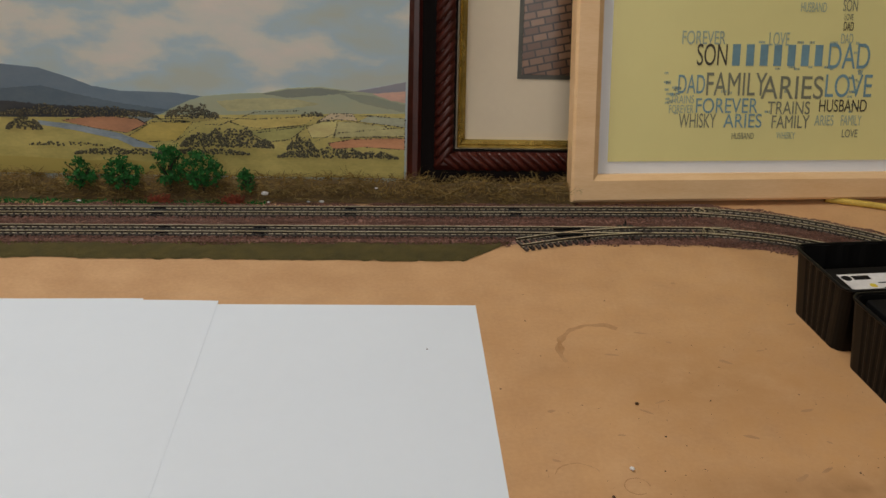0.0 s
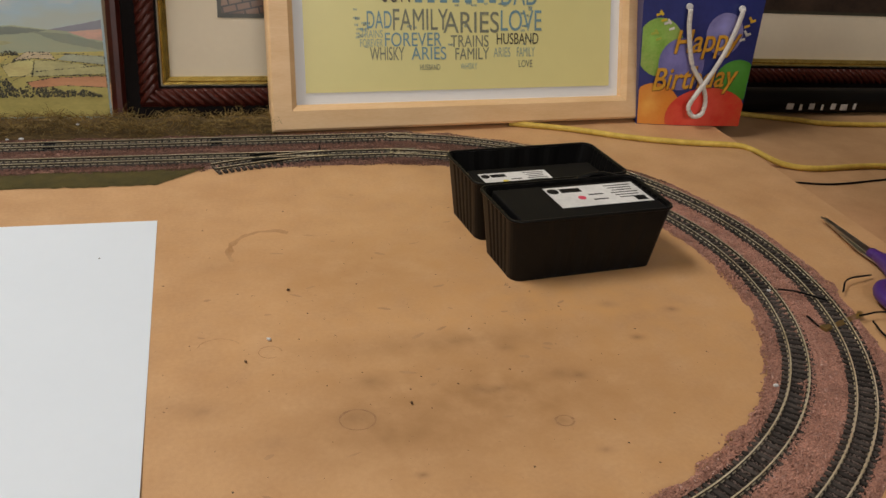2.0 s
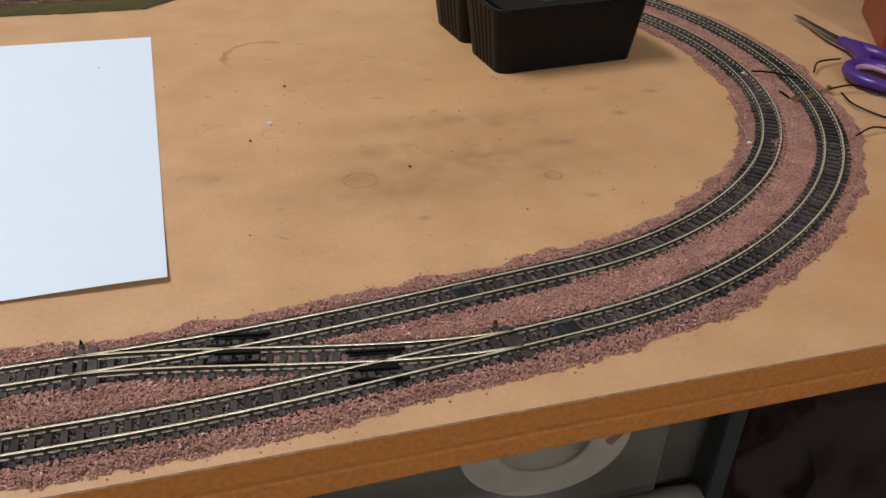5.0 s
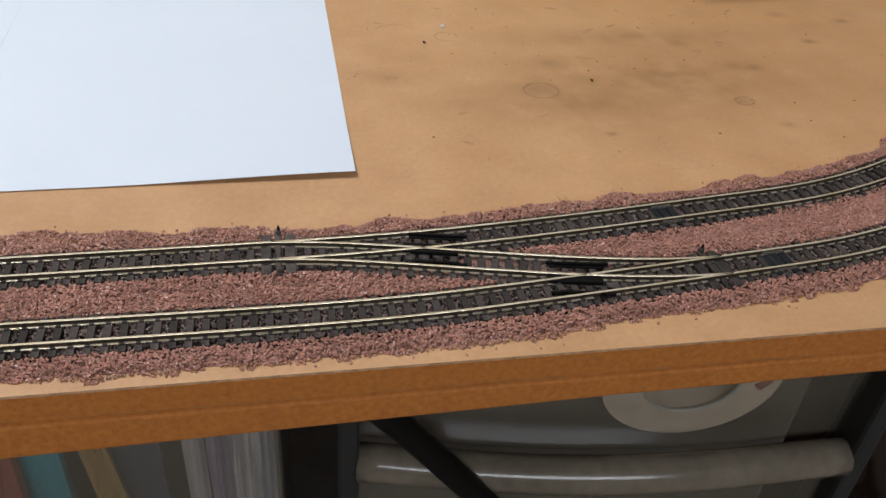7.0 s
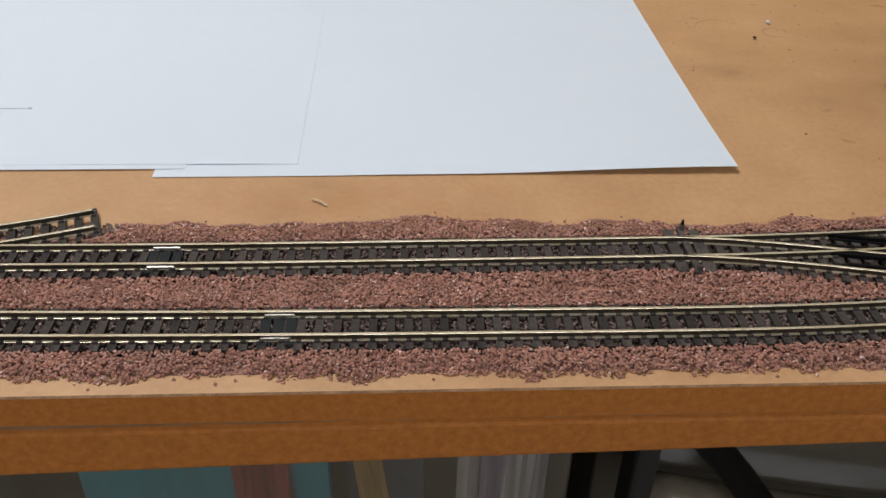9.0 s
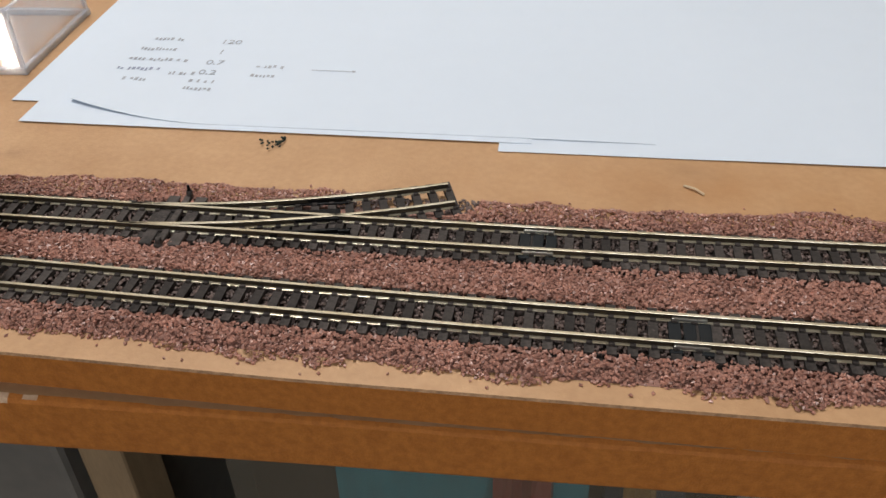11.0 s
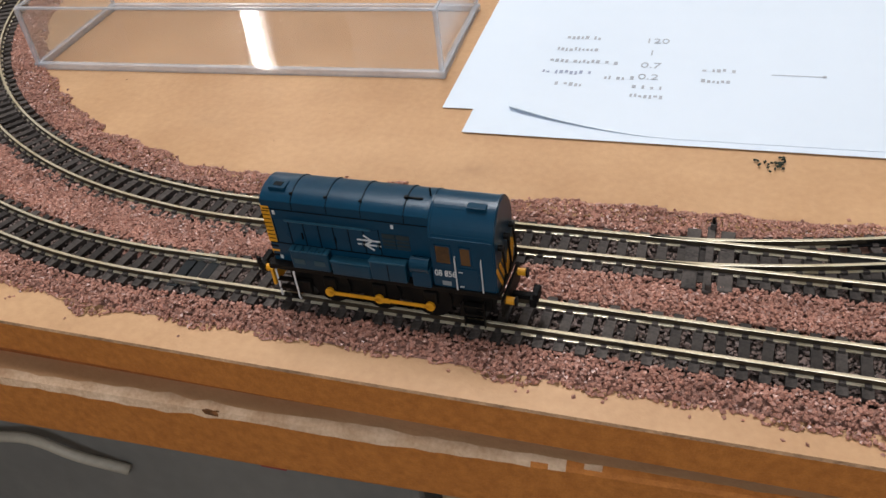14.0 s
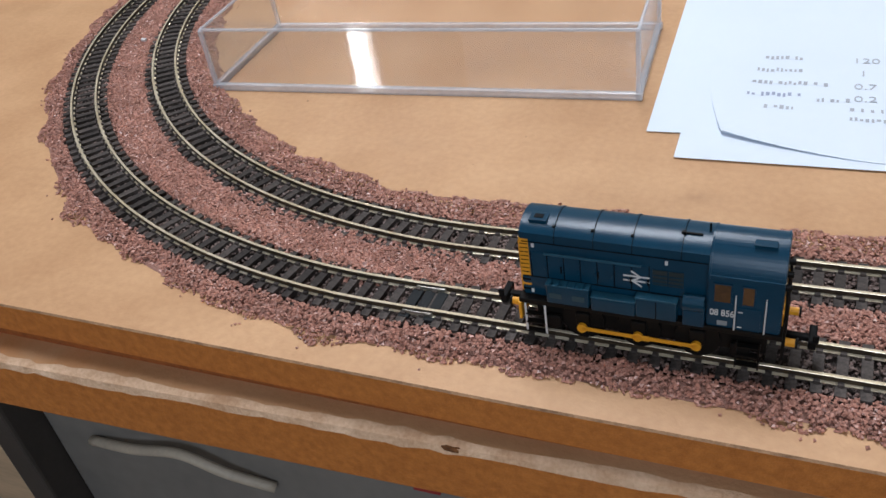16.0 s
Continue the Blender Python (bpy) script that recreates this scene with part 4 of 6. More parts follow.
    # cab end with slanted stripes
    for k in range(6):
        m = Matrix.Translation((0.0270, -0.0062 + k * 0.0025, 0.0108)) @ Matrix.Rotation(radians(35 if k < 3 else -35), 4, "X")
        part("stripe", box(bmesh.new(), (0, 0, 0), (0.0002, 0.0010, 0.0066), m=m), YELLOW, cab)
    for y in (-0.005, 0.0, 0.005):
        part("end_lamp", cyl(bmesh.new(), (0.0274, y, 0.0172), 0.0007, 0.0012, "x", 12), CHASSIS, cab)
        part("pipe", tube(bmesh.new(), [(0.0271, y + 0.0016, 0.007), (0.0276, y + 0.0016, 0.010), (0.0272, y + 0.0016, 0.0165)], 0.0003, 6), CHASSIS, cab)
    # footplate, frames, wheels
    part("footplate", box(bmesh.new(), (0, 0, 0.0073), (0.0548, 0.0176, 0.0012), 0.0002), CHASSIS, th)
    part("frame", box(bmesh.new(), (0, 0, 0.0056), (0.0490, 0.0104, 0.0066), 0.0004), CHASSIS, th)
    for x in (-0.0136, -0.0014, 0.0108):
        for s in (-1, 1):
            w = part("wheel", cyl(bmesh.new(), (x, s * 0.0055, 0.00465), 0.00465, 0.0014, "y", 32), CHASSIS, th)
            part("crank", cyl(bmesh.new(), (x, s * 0.0078, 0.0036), 0.0011, 0.0008, "y", 16), YELLOW, w, "yellow crank pin boss")
            part("axle_box", box(bmesh.new(), (x, s * 0.0066, 0.0052), (0.0032, 0.0012, 0.0034), 0.0003), CHASSIS, th)
    for s in (-1, 1):
        for x0, x1 in ((-0.0136, -0.0014), (-0.0014, 0.0108)):
            part("coupling_rod", box(bmesh.new(), ((x0 + x1) / 2, s * 0.0080, 0.0036), (x1 - x0, 0.0004, 0.0009), 0.0001), YELLOW, th, "yellow coupling rod")
        part("knuckle", box(bmesh.new(), (0.0002, s * 0.0081, 0.0036), (0.0022, 0.0005, 0.0014), 0.0003), YELLOW, th)
        for x in (-0.0205, 0.0195):
            part("spring", box(bmesh.new(), (x, s * 0.0068, 0.0036), (0.004, 0.0014, 0.0034), 0.0004), CHASSIS, th)
        for x in (-0.0262, -0.0217):
            part("step_rail", tube(bmesh.new(), [(x, s * 0.0079, 0.0006), (x, s * 0.0083, 0.0012), (x, s * 0.0083, 0.0082), (x + 0.0007, s * 0.0080, 0.0092)], 0.00026, 6), WHITE_PAINT, th, "white step handrail")
        for z in (0.0010, 0.0034, 0.0056):
            part("step", box(bmesh.new(), (-0.0240, s * 0.0078, z), (0.0044, 0.0016, 0.0003)), CHASSIS, th)
            part("step", box(bmesh.new(), (0.0210, s * 0.0078, z), (0.0046, 0.0016, 0.0003)), CHASSIS, th)
        for x in (0.0188, 0.0233):
            part("step_hanger", box(bmesh.new(), (x, s * 0.0080, 0.0035), (0.0003, 0.0010, 0.0066)), CHASSIS, th)
    for e in (-1, 1):
        beam = part("buffer_beam", box(bmesh.new(), (e * 0.0276, 0, 0.0058), (0.0007, 0.0162, 0.0044), 0.00015), YELLOW if e < 0 else CHASSIS, th, "yellow buffer beam" if e < 0 else "black buffer beam")
        for s in (-1, 1):
            part("buffer_shank", cyl(bmesh.new(), (e * 0.0288, s * 0.0058, 0.0068), 0.0009, 0.0020, "x", 16), YELLOW, beam, "yellow buffer housing")
            part("buffer_head", cyl(bmesh.new(), (e * 0.0301, s * 0.0058, 0.0068), 0.0012, 0.0004, "x", 16), CHASSIS, beam)
        bm = bmesh.new()
        box(bm, (e * 0.0300, 0, 0.0046), (0.0050, 0.0018, 0.0012), 0.0002)
        box(bm, (e * 0.0330, 0, 0.0048), (0.0016, 0.0064, 0.0022), 0.0003)
        box(bm, (e * 0.0336, -0.0027, 0.0062), (0.0012, 0.0008, 0.0020), 0.0002)
        part("coupler", bm, MATT_BLACK, th, "black hook coupler")
    # the body rides high on its springs
    upper = ("bonnet", "cab", "radiator_end", "battery_box", "louvre", "hinge", "fuel_tank", "tool_box", "box_lid", "lid_rib", "box_seam", "air_reservoir", "sand_box", "whistle", "air_pipe", "footplate")
    for ob in th.children:
        if ob.name.split(".")[0] in upper:
            ob.location.z += 0.0020
    return th


locomotive()

# ---- pictures, backdrop and things along the back ----
PINE = mat("pale_pine", (0.86, 0.60, 0.345), 0.45, colour2=(0.75, 0.48, 0.235), scale=14, fine=160, bump=0.08, stretch=(1, 6, 6))
POSTER = mat("pale_green_print", (0.80, 0.74, 0.33), 0.35, colour2=(0.76, 0.70, 0.31), scale=6)
MOUNT = mat("white_mount", (0.8, 0.83, 0.86), 0.5, colour2=(0.77, 0.8, 0.83), scale=20)
MAHOGANY = mat("mahogany_varnish", (0.080, 0.015, 0.009), 0.36, colour2=(0.040, 0.007, 0.004), scale=60, bump=0.1, spec=0.35)
DARK_WOOD = mat("black_stained_wood", (0.007, 0.004, 0.0035), 0.65, scale=50, spec=0.1)
GILT = mat("gilt_slip", (0.72, 0.55, 0.17), 0.24, 0.85, colour2=(0.40, 0.27, 0.06), scale=150, bump=0.2)
CREAM = mat("cream_mount", (0.72, 0.63, 0.48), 0.8, colour2=(0.68, 0.59, 0.45), scale=20)


def print_mat(c):
    return mat("printed_ink", c, 0.4)


INK_BLUE, INK_PALE, INK_BLACK, INK_GREY = print_mat((0.19, 0.35, 0.42)), print_mat((0.38, 0.47, 0.38)), print_mat((0.07, 0.06, 0.04)), print_mat((0.23, 0.24, 0.17))


def mitred_frame(bm, w, h, prof):
    """Picture frame round a w x h opening's outside; prof holds (inset, height) pairs."""
    rings = []
    for ins, d in prof:
        rings.append([bm.verts.new(p) for p in ((-w / 2 + ins, -d, ins), (w / 2 - ins, -d, ins), (w / 2 - ins, -d, h - ins), (-w / 2 + ins, -d, h - ins))])
    for a, b in zip(rings, rings[1:]):
        for i in range(4):
            j = (i + 1) % 4
            bm.faces.new((a[i], a[j], b[j], b[i]))
    bmesh.ops.recalc_face_normals(bm, faces=bm.faces[:])
    return bm


def pine_poster():
    w, h = 0.349, 0.262
    m = pose(0.259, 0.5805, 0.0005, -15.5, 0, 3.8)
    th = thing("framed_poster", m, "pale pine frame with a pale green word poster leaning back", "picture")
    part("frame", mitred_frame(bmesh.new(), w, h, [(0, 0), (0, 0.013), (0.002, 0.0155), (0.017, 0.0155), (0.0215, 0.012), (0.0215, 0.004), (0.0, 0.0)]), PINE, th)
    part("backing", box(bmesh.new(), (0, -0.002, h / 2), (w - 0.02, 0.003, h - 0.02)), DARK_WOOD, th)
    part("mount", box(bmesh.new(), (0, -0.0045, h / 2), (w - 0.042, 0.001, h - 0.042)), MOUNT, th, "white inner border")
    art = part("print", box(bmesh.new(), (0, -0.0055, h / 2), (w - 0.062, 0.0006, h - 0.062)), POSTER, th, "pale green printed sheet")
    up = pose(0, 0, 0, 90)
    # word, left, baseline, height, ink, width
    rows = [("FOREVER", -0.0885, 0.1335, 0.0105, INK_PALE, 0.038), ("LOVE", -0.0115, 0.133, 0.0105, INK_PALE, 0.018), ("SON", -0.0745, 0.1175, 0.0170, INK_BLACK, 0.0265),
            ("DAD", 0.0425, 0.1155, 0.0205, INK_BLUE, 0.038), ("DAD", -0.0900, 0.0985, 0.0150, INK_BLUE, 0.0235),
            ("FAMILY", -0.0655, 0.0970, 0.0185, INK_GREY, 0.054), ("ARIES", -0.0150, 0.0945, 0.0185, INK_GREY, 0.0565), ("LOVE", 0.0420, 0.0960, 0.0185, INK_BLUE, 0.043),
            ("FOREVER", -0.0735, 0.0845, 0.0120, INK_BLUE, 0.0555), ("TRAINS", -0.0080, 0.0835, 0.0105, INK_GREY, 0.0385), ("HUSBAND", 0.0385, 0.0855, 0.0100, INK_BLACK, 0.0440),
            ("WHISKY", -0.0870, 0.0690, 0.0115, INK_GREY, 0.0330), ("ARIES", -0.0470, 0.0690, 0.0112, INK_BLUE, 0.0345), ("FAMILY", -0.0040, 0.0685, 0.0105, INK_GREY, 0.0345),
            ("ARIES", 0.0360, 0.0705, 0.0085, INK_PALE, 0.0175), ("FAMILY", 0.0600, 0.0705, 0.0085, INK_PALE, 0.0190), ("LOVE", 0.0620, 0.0610, 0.0065, INK_GREY, 0.0145),
            ("HUSBAND", -0.0390, 0.0600, 0.0050, INK_GREY, 0.0200), ("TRAINS", -0.0955, 0.0880, 0.0065, INK_PALE, 0.0210), ("FOREVER", -0.0965, 0.0805, 0.0065, INK_PALE, 0.0215),
            ("WHISKY", 0.0020, 0.0600, 0.0055, INK_PALE, 0.0170), ("SON", 0.0530, 0.1600, 0.0090, INK_GREY, 0.0130), ("LOVE", 0.0550, 0.1530, 0.0050, INK_GREY, 0.0080),
            ("DAD", 0.0550, 0.1450, 0.0070, INK_BLACK, 0.0090), ("DAD", 0.0535, 0.1350, 0.0080, INK_PALE, 0.0110), ("HUSBAND", 0.0150, 0.1590, 0.0075, INK_PALE, 0.0230)]
    for w0, x, z, hh, ink, width in rows:
        drop = 0.0040 if 0.0805 < z < 0.0860 else 0.0028 if 0.092 < z < 0.100 else 0.0
        ob = words(w0, hh * 1.40, ink, Matrix(), art, "printed_word", 0.0)
        xs = [v.co.x for v in ob.data.vertices]
        ob.data.transform(Matrix.Diagonal((0.925 * width / (max(xs) - min(xs)), 1, 1, 1)))
        ob.matrix_local = pose(-0.0885 + 0.925 * (x + 0.0885), -0.0061, z - 0.0115 - drop) @ up
    # names and unreadable small print as bars
    bm = bmesh.new()
    for i in range(7):
        x = -0.0475 + i * 0.01145
        box(bm, (x + 0.0045, -0.0060, 0.1140), (0.0064, 0.0002, 0.0165), 0.0)
    part("word_bar", bm, INK_BLUE, art, "blue bar-like word")
    rng = random.Random(5)
    for i in range(46):
        x, z = rng.choice(((rng.uniform(-0.096, 0.060), rng.choice((0.1025, 0.1035, 0.0848, 0.0858, 0.0700, 0.0535))), (rng.uniform(-0.030, 0.070), rng.choice((0.1240, 0.1040, 0.1050))), (rng.uniform(0.050, 0.066), rng.uniform(0.070, 0.125)), (rng.uniform(-0.101, -0.090), rng.uniform(0.068, 0.100))))
        for k in range(rng.choice((3, 4, 5))):
            part("word_bar", box(bmesh.new(), (x + k * 0.0011, -0.00592, z), (0.0007, 0.0001, 0.0018)), rng.choice((INK_PALE, INK_PALE, INK_BLUE, INK_GREY)), art)
    # upper half of the figure, out of view above
    return th


pine_poster()


def rope_frame(m, w, h, label, photo, photo_mat):
    th = thing("framed_photograph", m, label, "picture", "dark framed photographs")
    part("outer_moulding", mitred_frame(bmesh.new(), w, h, [(0, 0), (0, 0.014), (0.004, 0.018), (0.008, 0.018), (0.011, 0.013), (0.011, 0.0), (0.0, 0.0)]), MAHOGANY, th, "dark red outer moulding")
    part("inner_moulding", mitred_frame(bmesh.new(), w - 0.020, h - 0.020, [(0, 0), (0, 0.010), (0.029, 0.009), (0.029, 0.0), (0, 0)]), DARK_WOOD, th, "black flat moulding").location.z = 0.010
    # twisted rope beads
    s = 0.0295
    part("rope_bed", mitred_frame(bmesh.new(), w - 2 * s + 0.018, h - 2 * s + 0.018, [(0, 0.006), (0.002, 0.0105), (0.006, 0.0135), (0.012, 0.0135), (0.016, 0.0105), (0.018, 0.006), (0, 0.006)]), MAHOGANY, th, "dark red half-round bead").location.z = s - 0.009
    for side, L in (("bottom", w - 2 * s), ("left", h - 2 * s), ("top", w - 2 * s), ("right", h - 2 * s)):
        bm = bmesh.new()
        n = int(L / 0.0080)
        for i in range(n):
            t = (i + 0.5) / n - 0.5
            c = {"bottom": (t * L, -0.011, s), "top": (t * L, -0.011, h - s), "left": (-w / 2 + s, -0.011, h / 2 + t * L), "right": (w / 2 - s, -0.011, h / 2 + t * L)}[side]
            tilt = Matrix.Rotation(radians(38), 4, "Y") if side in ("bottom", "top") else Matrix.Rotation(radians(-52), 4, "Y")
            bmesh.ops.create_icosphere(bm, subdivisions=2, radius=1.0, matrix=Matrix.Translation(c) @ tilt @ Matrix.Diagonal((0.0128, 0.0046, 0.0034, 1)))
        part("rope_bead", bm, MAHOGANY, th, "red-brown rope-carved bead", smooth=True)
    part("gilt_slip", mitred_frame(bmesh.new(), w - 0.081, h - 0.081, [(0, 0), (0, 0.010), (0.002, 0.0085), (0.003, 0.0092), (0.0065, 0.006), (0.0065, 0.002), (0, 0)]), GILT, th, "gilded inner slip").location.z = 0.0405
    part("mount", box(bmesh.new(), (0, -0.003, h / 2), (w - 0.07, 0.002, h - 0.07)), CREAM, th, "cream card mount")
    x0, x1, z0, z1 = photo
    part("photo_bevel", box(bmesh.new(), ((x0 + x1) / 2, -0.0042, (z0 + z1) / 2), (x1 - x0 + 0.007, 0.0006, z1 - z0 + 0.007)), print_mat((0.06, 0.055, 0.035)), th, "dark olive inner line")
    part("photo", box(bmesh.new(), ((x0 + x1) / 2, -0.0048, (z0 + z1) / 2), (x1 - x0, 0.0006, z1 - z0)), photo_mat, th, "brown photograph of brickwork")
    return th


def brick_photo():
    m = bpy.data.materials.new("brick_photo_print")
    m.use_nodes = True
    nt = m.node_tree
    b = nt.nodes["Principled BSDF"]
    tc, mp, br = nt.nodes.new("ShaderNodeTexCoord"), nt.nodes.new("ShaderNodeMapping"), nt.nodes.new("ShaderNodeTexBrick")
    mp.inputs["Rotation"].default_value, mp.inputs["Scale"].default_value = (radians(90), 0, radians(12)), (1, 1, 1)
    nt.links.new(tc.outputs["Object"], mp.inputs[0]), nt.links.new(mp.outputs[0], br.inputs[0])
    br.inputs["Scale"].default_value = 42
    br.inputs["Color1"].default_value, br.inputs["Color2"].default_value, br.inputs["Mortar"].default_value = (0.12, 0.055, 0.030, 1), (0.27, 0.15, 0.085, 1), (0.035, 0.02, 0.012, 1)
    br.inputs["Mortar Size"].default_value = 0.03
    nt.links.new(br.outputs[0], b.inputs[0])
    b.inputs["Roughness"].default_value = 0.3
    return m


rope_frame(pose(0.158, 0.606, -0.0112, -14, 0, 1.0), 0.40, 0.33, "dark mahogany rope-carved frame with a cream mount", (-0.108, 0.10, 0.0995, 0.25), brick_photo())
rope_frame(pose(0.745, 0.667, -0.0116, -10, 0, -2.0), 0.46, 0.36, "dark framed photograph with a cream mount behind the bag", (-0.17, 0.17, 0.098, 0.28),
           mat("dark_photo", (0.06, 0.035, 0.025), 0.3, colour2=(0.015, 0.01, 0.008), scale=30))


# painted backdrop sheet: local x along, z up
def backdrop():
    sky = bpy.data.materials.new("painted_sky")
    sky.use_nodes = True
    nt = sky.node_tree
    b = nt.nodes["Principled BSDF"]
    tc, mp, n1 = nt.nodes.new("ShaderNodeTexCoord"), nt.nodes.new("ShaderNodeMapping"), nt.nodes.new("ShaderNodeTexNoise")
    mp.inputs["Scale"].default_value = (7, 1, 16)
    n1.inputs["Scale"].default_value, n1.inputs["Detail"].default_value = 1.3, 6
    r = nt.nodes.new("ShaderNodeValToRGB")
    for pos, c in ((0.36, (0.56, 0.63, 0.58)), (0.47, (0.50, 0.66, 0.74)), (0.54, (0.76, 0.78, 0.73)), (0.64, (0.86, 0.80, 0.74)), (0.72, (0.9, 0.87, 0.8))):
        e = r.color_ramp.elements.new(pos)
        e.color = (*c, 1)
    r.color_ramp.elements.remove(r.color_ramp.elements[0])
    r.color_ramp.elements.remove(r.color_ramp.elements[-1])
    nt.links.new(tc.outputs["Object"], mp.inputs[0]), nt.links.new(mp.outputs[0], n1.inputs[0])
    nt.links.new(n1.outputs[0], r.inputs[0]), nt.links.new(r.outputs[0], b.inputs[0])
    b.inputs["Roughness"].default_value = 0.32
    th = thing("painted_backdrop", pose(-0.345, 0.592, 0.144), "printed landscape backdrop sheet of hills and fields behind the track", "backdrop picture")
    part("sheet", box(bmesh.new(), (0.0025, 0.002, 0.03), (0.600, 0.002, 0.348)), sky, th, "cloudy printed sky")
    U = 0.000420
    V = 0.000438

    def patch(name, pts, c, depth, c2=None, rough_edge=0.0, label=""):
        gain = 1.9 if name in ("far_hills", "hill_shade", "river", "far_blue_hill") else 1.2 if name == "forest_band" else 2.2
        pts = [(px * U, -py * V) for px, py in pts]
        out = []
        for i, p in enumerate(pts):
            q = pts[(i + 1) % len(pts)]
            n = max(1, int(math.dist(p, q) / 0.002))
            for k in range(n):
                f = k / n
                out.append((p[0] + (q[0] - p[0]) * f + rough_edge * noise.noise((p[0] * 900 + k, depth, 1)), p[1] + (q[1] - p[1]) * f + rough_edge * noise.noise((p[1] * 900 + k, depth, 5))))
        bm = bmesh.new()
        prism(bm, out, 0.0008 - depth * 0.00012, 0.0009 - depth * 0.00012 + 0.0008)
        bmesh.ops.triangulate(bm, faces=bm.faces[:])
        return part(name, bm, mat("painted_" + name, tuple(min(0.85, gain * k) for k in c), 0.35, colour2=tuple(min(0.85, gain * 0.85 * k) for k in c2 or c), scale=38, fine=260, stretch=(1, 1, 2.5)), th, label)

    patch("far_hills", [(-700, 130), (-690, 110), (-500, 140), (-200, 120), (0, 114), (60, 119), (110, 134), (150, 149), (200, 157), (290, 158), (345, 164), (345, 215), (-700, 215)], (0.085, 0.125, 0.165), 1, (0.125, 0.17, 0.215), 0.0006, "blue-grey hills")
    patch("hill_shade", [(-20, 158), (60, 150), (120, 164), (180, 176), (240, 184), (290, 190), (230, 198), (-20, 196)], (0.055, 0.085, 0.115), 2, (0.09, 0.125, 0.155), 0.0008)
    patch("rolling_hills", [(345, 164), (400, 158), (460, 155), (500, 146), (560, 142), (620, 149), (660, 150), (716, 150), (716, 215), (240, 215), (285, 188), (320, 172)], (0.195, 0.225, 0.165), 2, (0.26, 0.275, 0.185), 0.0006, "grey-green hills")
    patch("hill_shade", [(455, 157), (500, 148), (560, 144), (620, 151), (560, 158), (500, 163)], (0.125, 0.145, 0.13), 2.5, (0.18, 0.20, 0.16), 0.0006)
    patch("hill_shade", [(590, 152), (650, 156), (716, 172), (716, 186), (640, 172)], (0.16, 0.19, 0.155), 2.6, (0.22, 0.24, 0.18), 0.0006)
    patch("hill_light", [(370, 172), (450, 164), (520, 166), (560, 174), (500, 184), (390, 190)], (0.29, 0.28, 0.15), 2.6, (0.23, 0.23, 0.13), 0.0006)
    patch("far_blue_hill", [(622, 149), (680, 138), (716, 130), (716, 152), (660, 152)], (0.17, 0.18, 0.22), 3, (0.22, 0.22, 0.24), 0.0005, "far blue hill")
    patch("pink_moor", [(655, 153), (700, 148), (716, 147), (716, 168), (690, 165)], (0.38, 0.24, 0.19), 3.2, (0.31, 0.22, 0.18), 0.0005)
    patch("forest_band", [(-690, 175), (0, 179), (60, 184), (150, 187), (230, 191), (262, 197), (200, 205), (0, 208), (-690, 215)], (0.030, 0.040, 0.055), 3, (0.075, 0.085, 0.09), 0.0012, "dark blue woodland")
    patch("fields", [(-700, 206), (0, 208), (120, 206), (260, 199), (370, 197), (560, 192), (716, 188), (716, 312), (-700, 312)], (0.34, 0.29, 0.105), 4, (0.27, 0.24, 0.085), 0.0004, "olive yellow fields")
    HEDGED = []
    for pts, c in (([(88, 212), (130, 206), (180, 203), (225, 207), (242, 215), (203, 233), (150, 226), (110, 218)], (0.33, 0.165, 0.095)), ([(195, 201), (258, 203), (236, 214), (225, 206)], (0.17, 0.20, 0.20)),
                   ([(205, 239), (250, 212), (325, 211), (292, 245), (230, 250)], (0.37, 0.29, 0.085)), ([(262, 206), (330, 203), (372, 204), (330, 211)], (0.30, 0.25, 0.09)),
                   ([(372, 202), (440, 203), (500, 199), (552, 195), (530, 212), (462, 220), (420, 218)], (0.40, 0.32, 0.11)), ([(425, 226), (500, 216), (538, 212), (502, 240), (458, 246)], (0.27, 0.26, 0.10)),
                   ([(553, 206), (578, 190), (619, 190), (628, 203), (590, 201)], (0.42, 0.33, 0.22)), ([(533, 216), (558, 206), (590, 203), (585, 234), (542, 236)], (0.44, 0.36, 0.16)),
                   ([(592, 205), (626, 205), (716, 218), (716, 230), (582, 235)], (0.34, 0.32, 0.16)), ([(630, 204), (650, 193), (716, 197), (716, 213)], (0.27, 0.29, 0.21)),
                   ([(572, 246), (620, 237), (716, 234), (716, 256), (640, 252), (582, 257)], (0.44, 0.20, 0.11)), ([(-650, 225), (-300, 220), (-200, 240), (-500, 250)], (0.36, 0.22, 0.12))):
        patch("field", pts, c, 5, tuple(x * 0.8 for x in c), 0.0003)
        HEDGED.append(pts + pts[:1])
    patch("river", [(45, 213), (110, 219), (190, 234), (232, 250), (255, 262), (212, 259), (186, 246), (110, 230), (50, 221)], (0.24, 0.29, 0.33), 6, (0.14, 0.18, 0.22), 0.0003, "pale grey river")
    patch("meadow", [(-700, 268), (0, 262), (130, 270), (300, 272), (400, 252), (450, 256), (470, 266), (560, 270), (716, 270), (716, 312), (-700, 312)], (0.33, 0.28, 0.10), 6, (0.26, 0.225, 0.075), 0.0004, "pale olive meadow")
    patch("near_bank", [(-700, 288), (0, 280), (120, 286), (200, 284), (330, 296), (330, 312), (-700, 312)], (0.25, 0.205, 0.06), 7, (0.30, 0.24, 0.075), 0.0005, "darker olive bank")
    DARKTREE = mat("painted_trees", (0.032, 0.036, 0.040), 0.4, colour2=(0.075, 0.068, 0.055), scale=300, island=0.4)
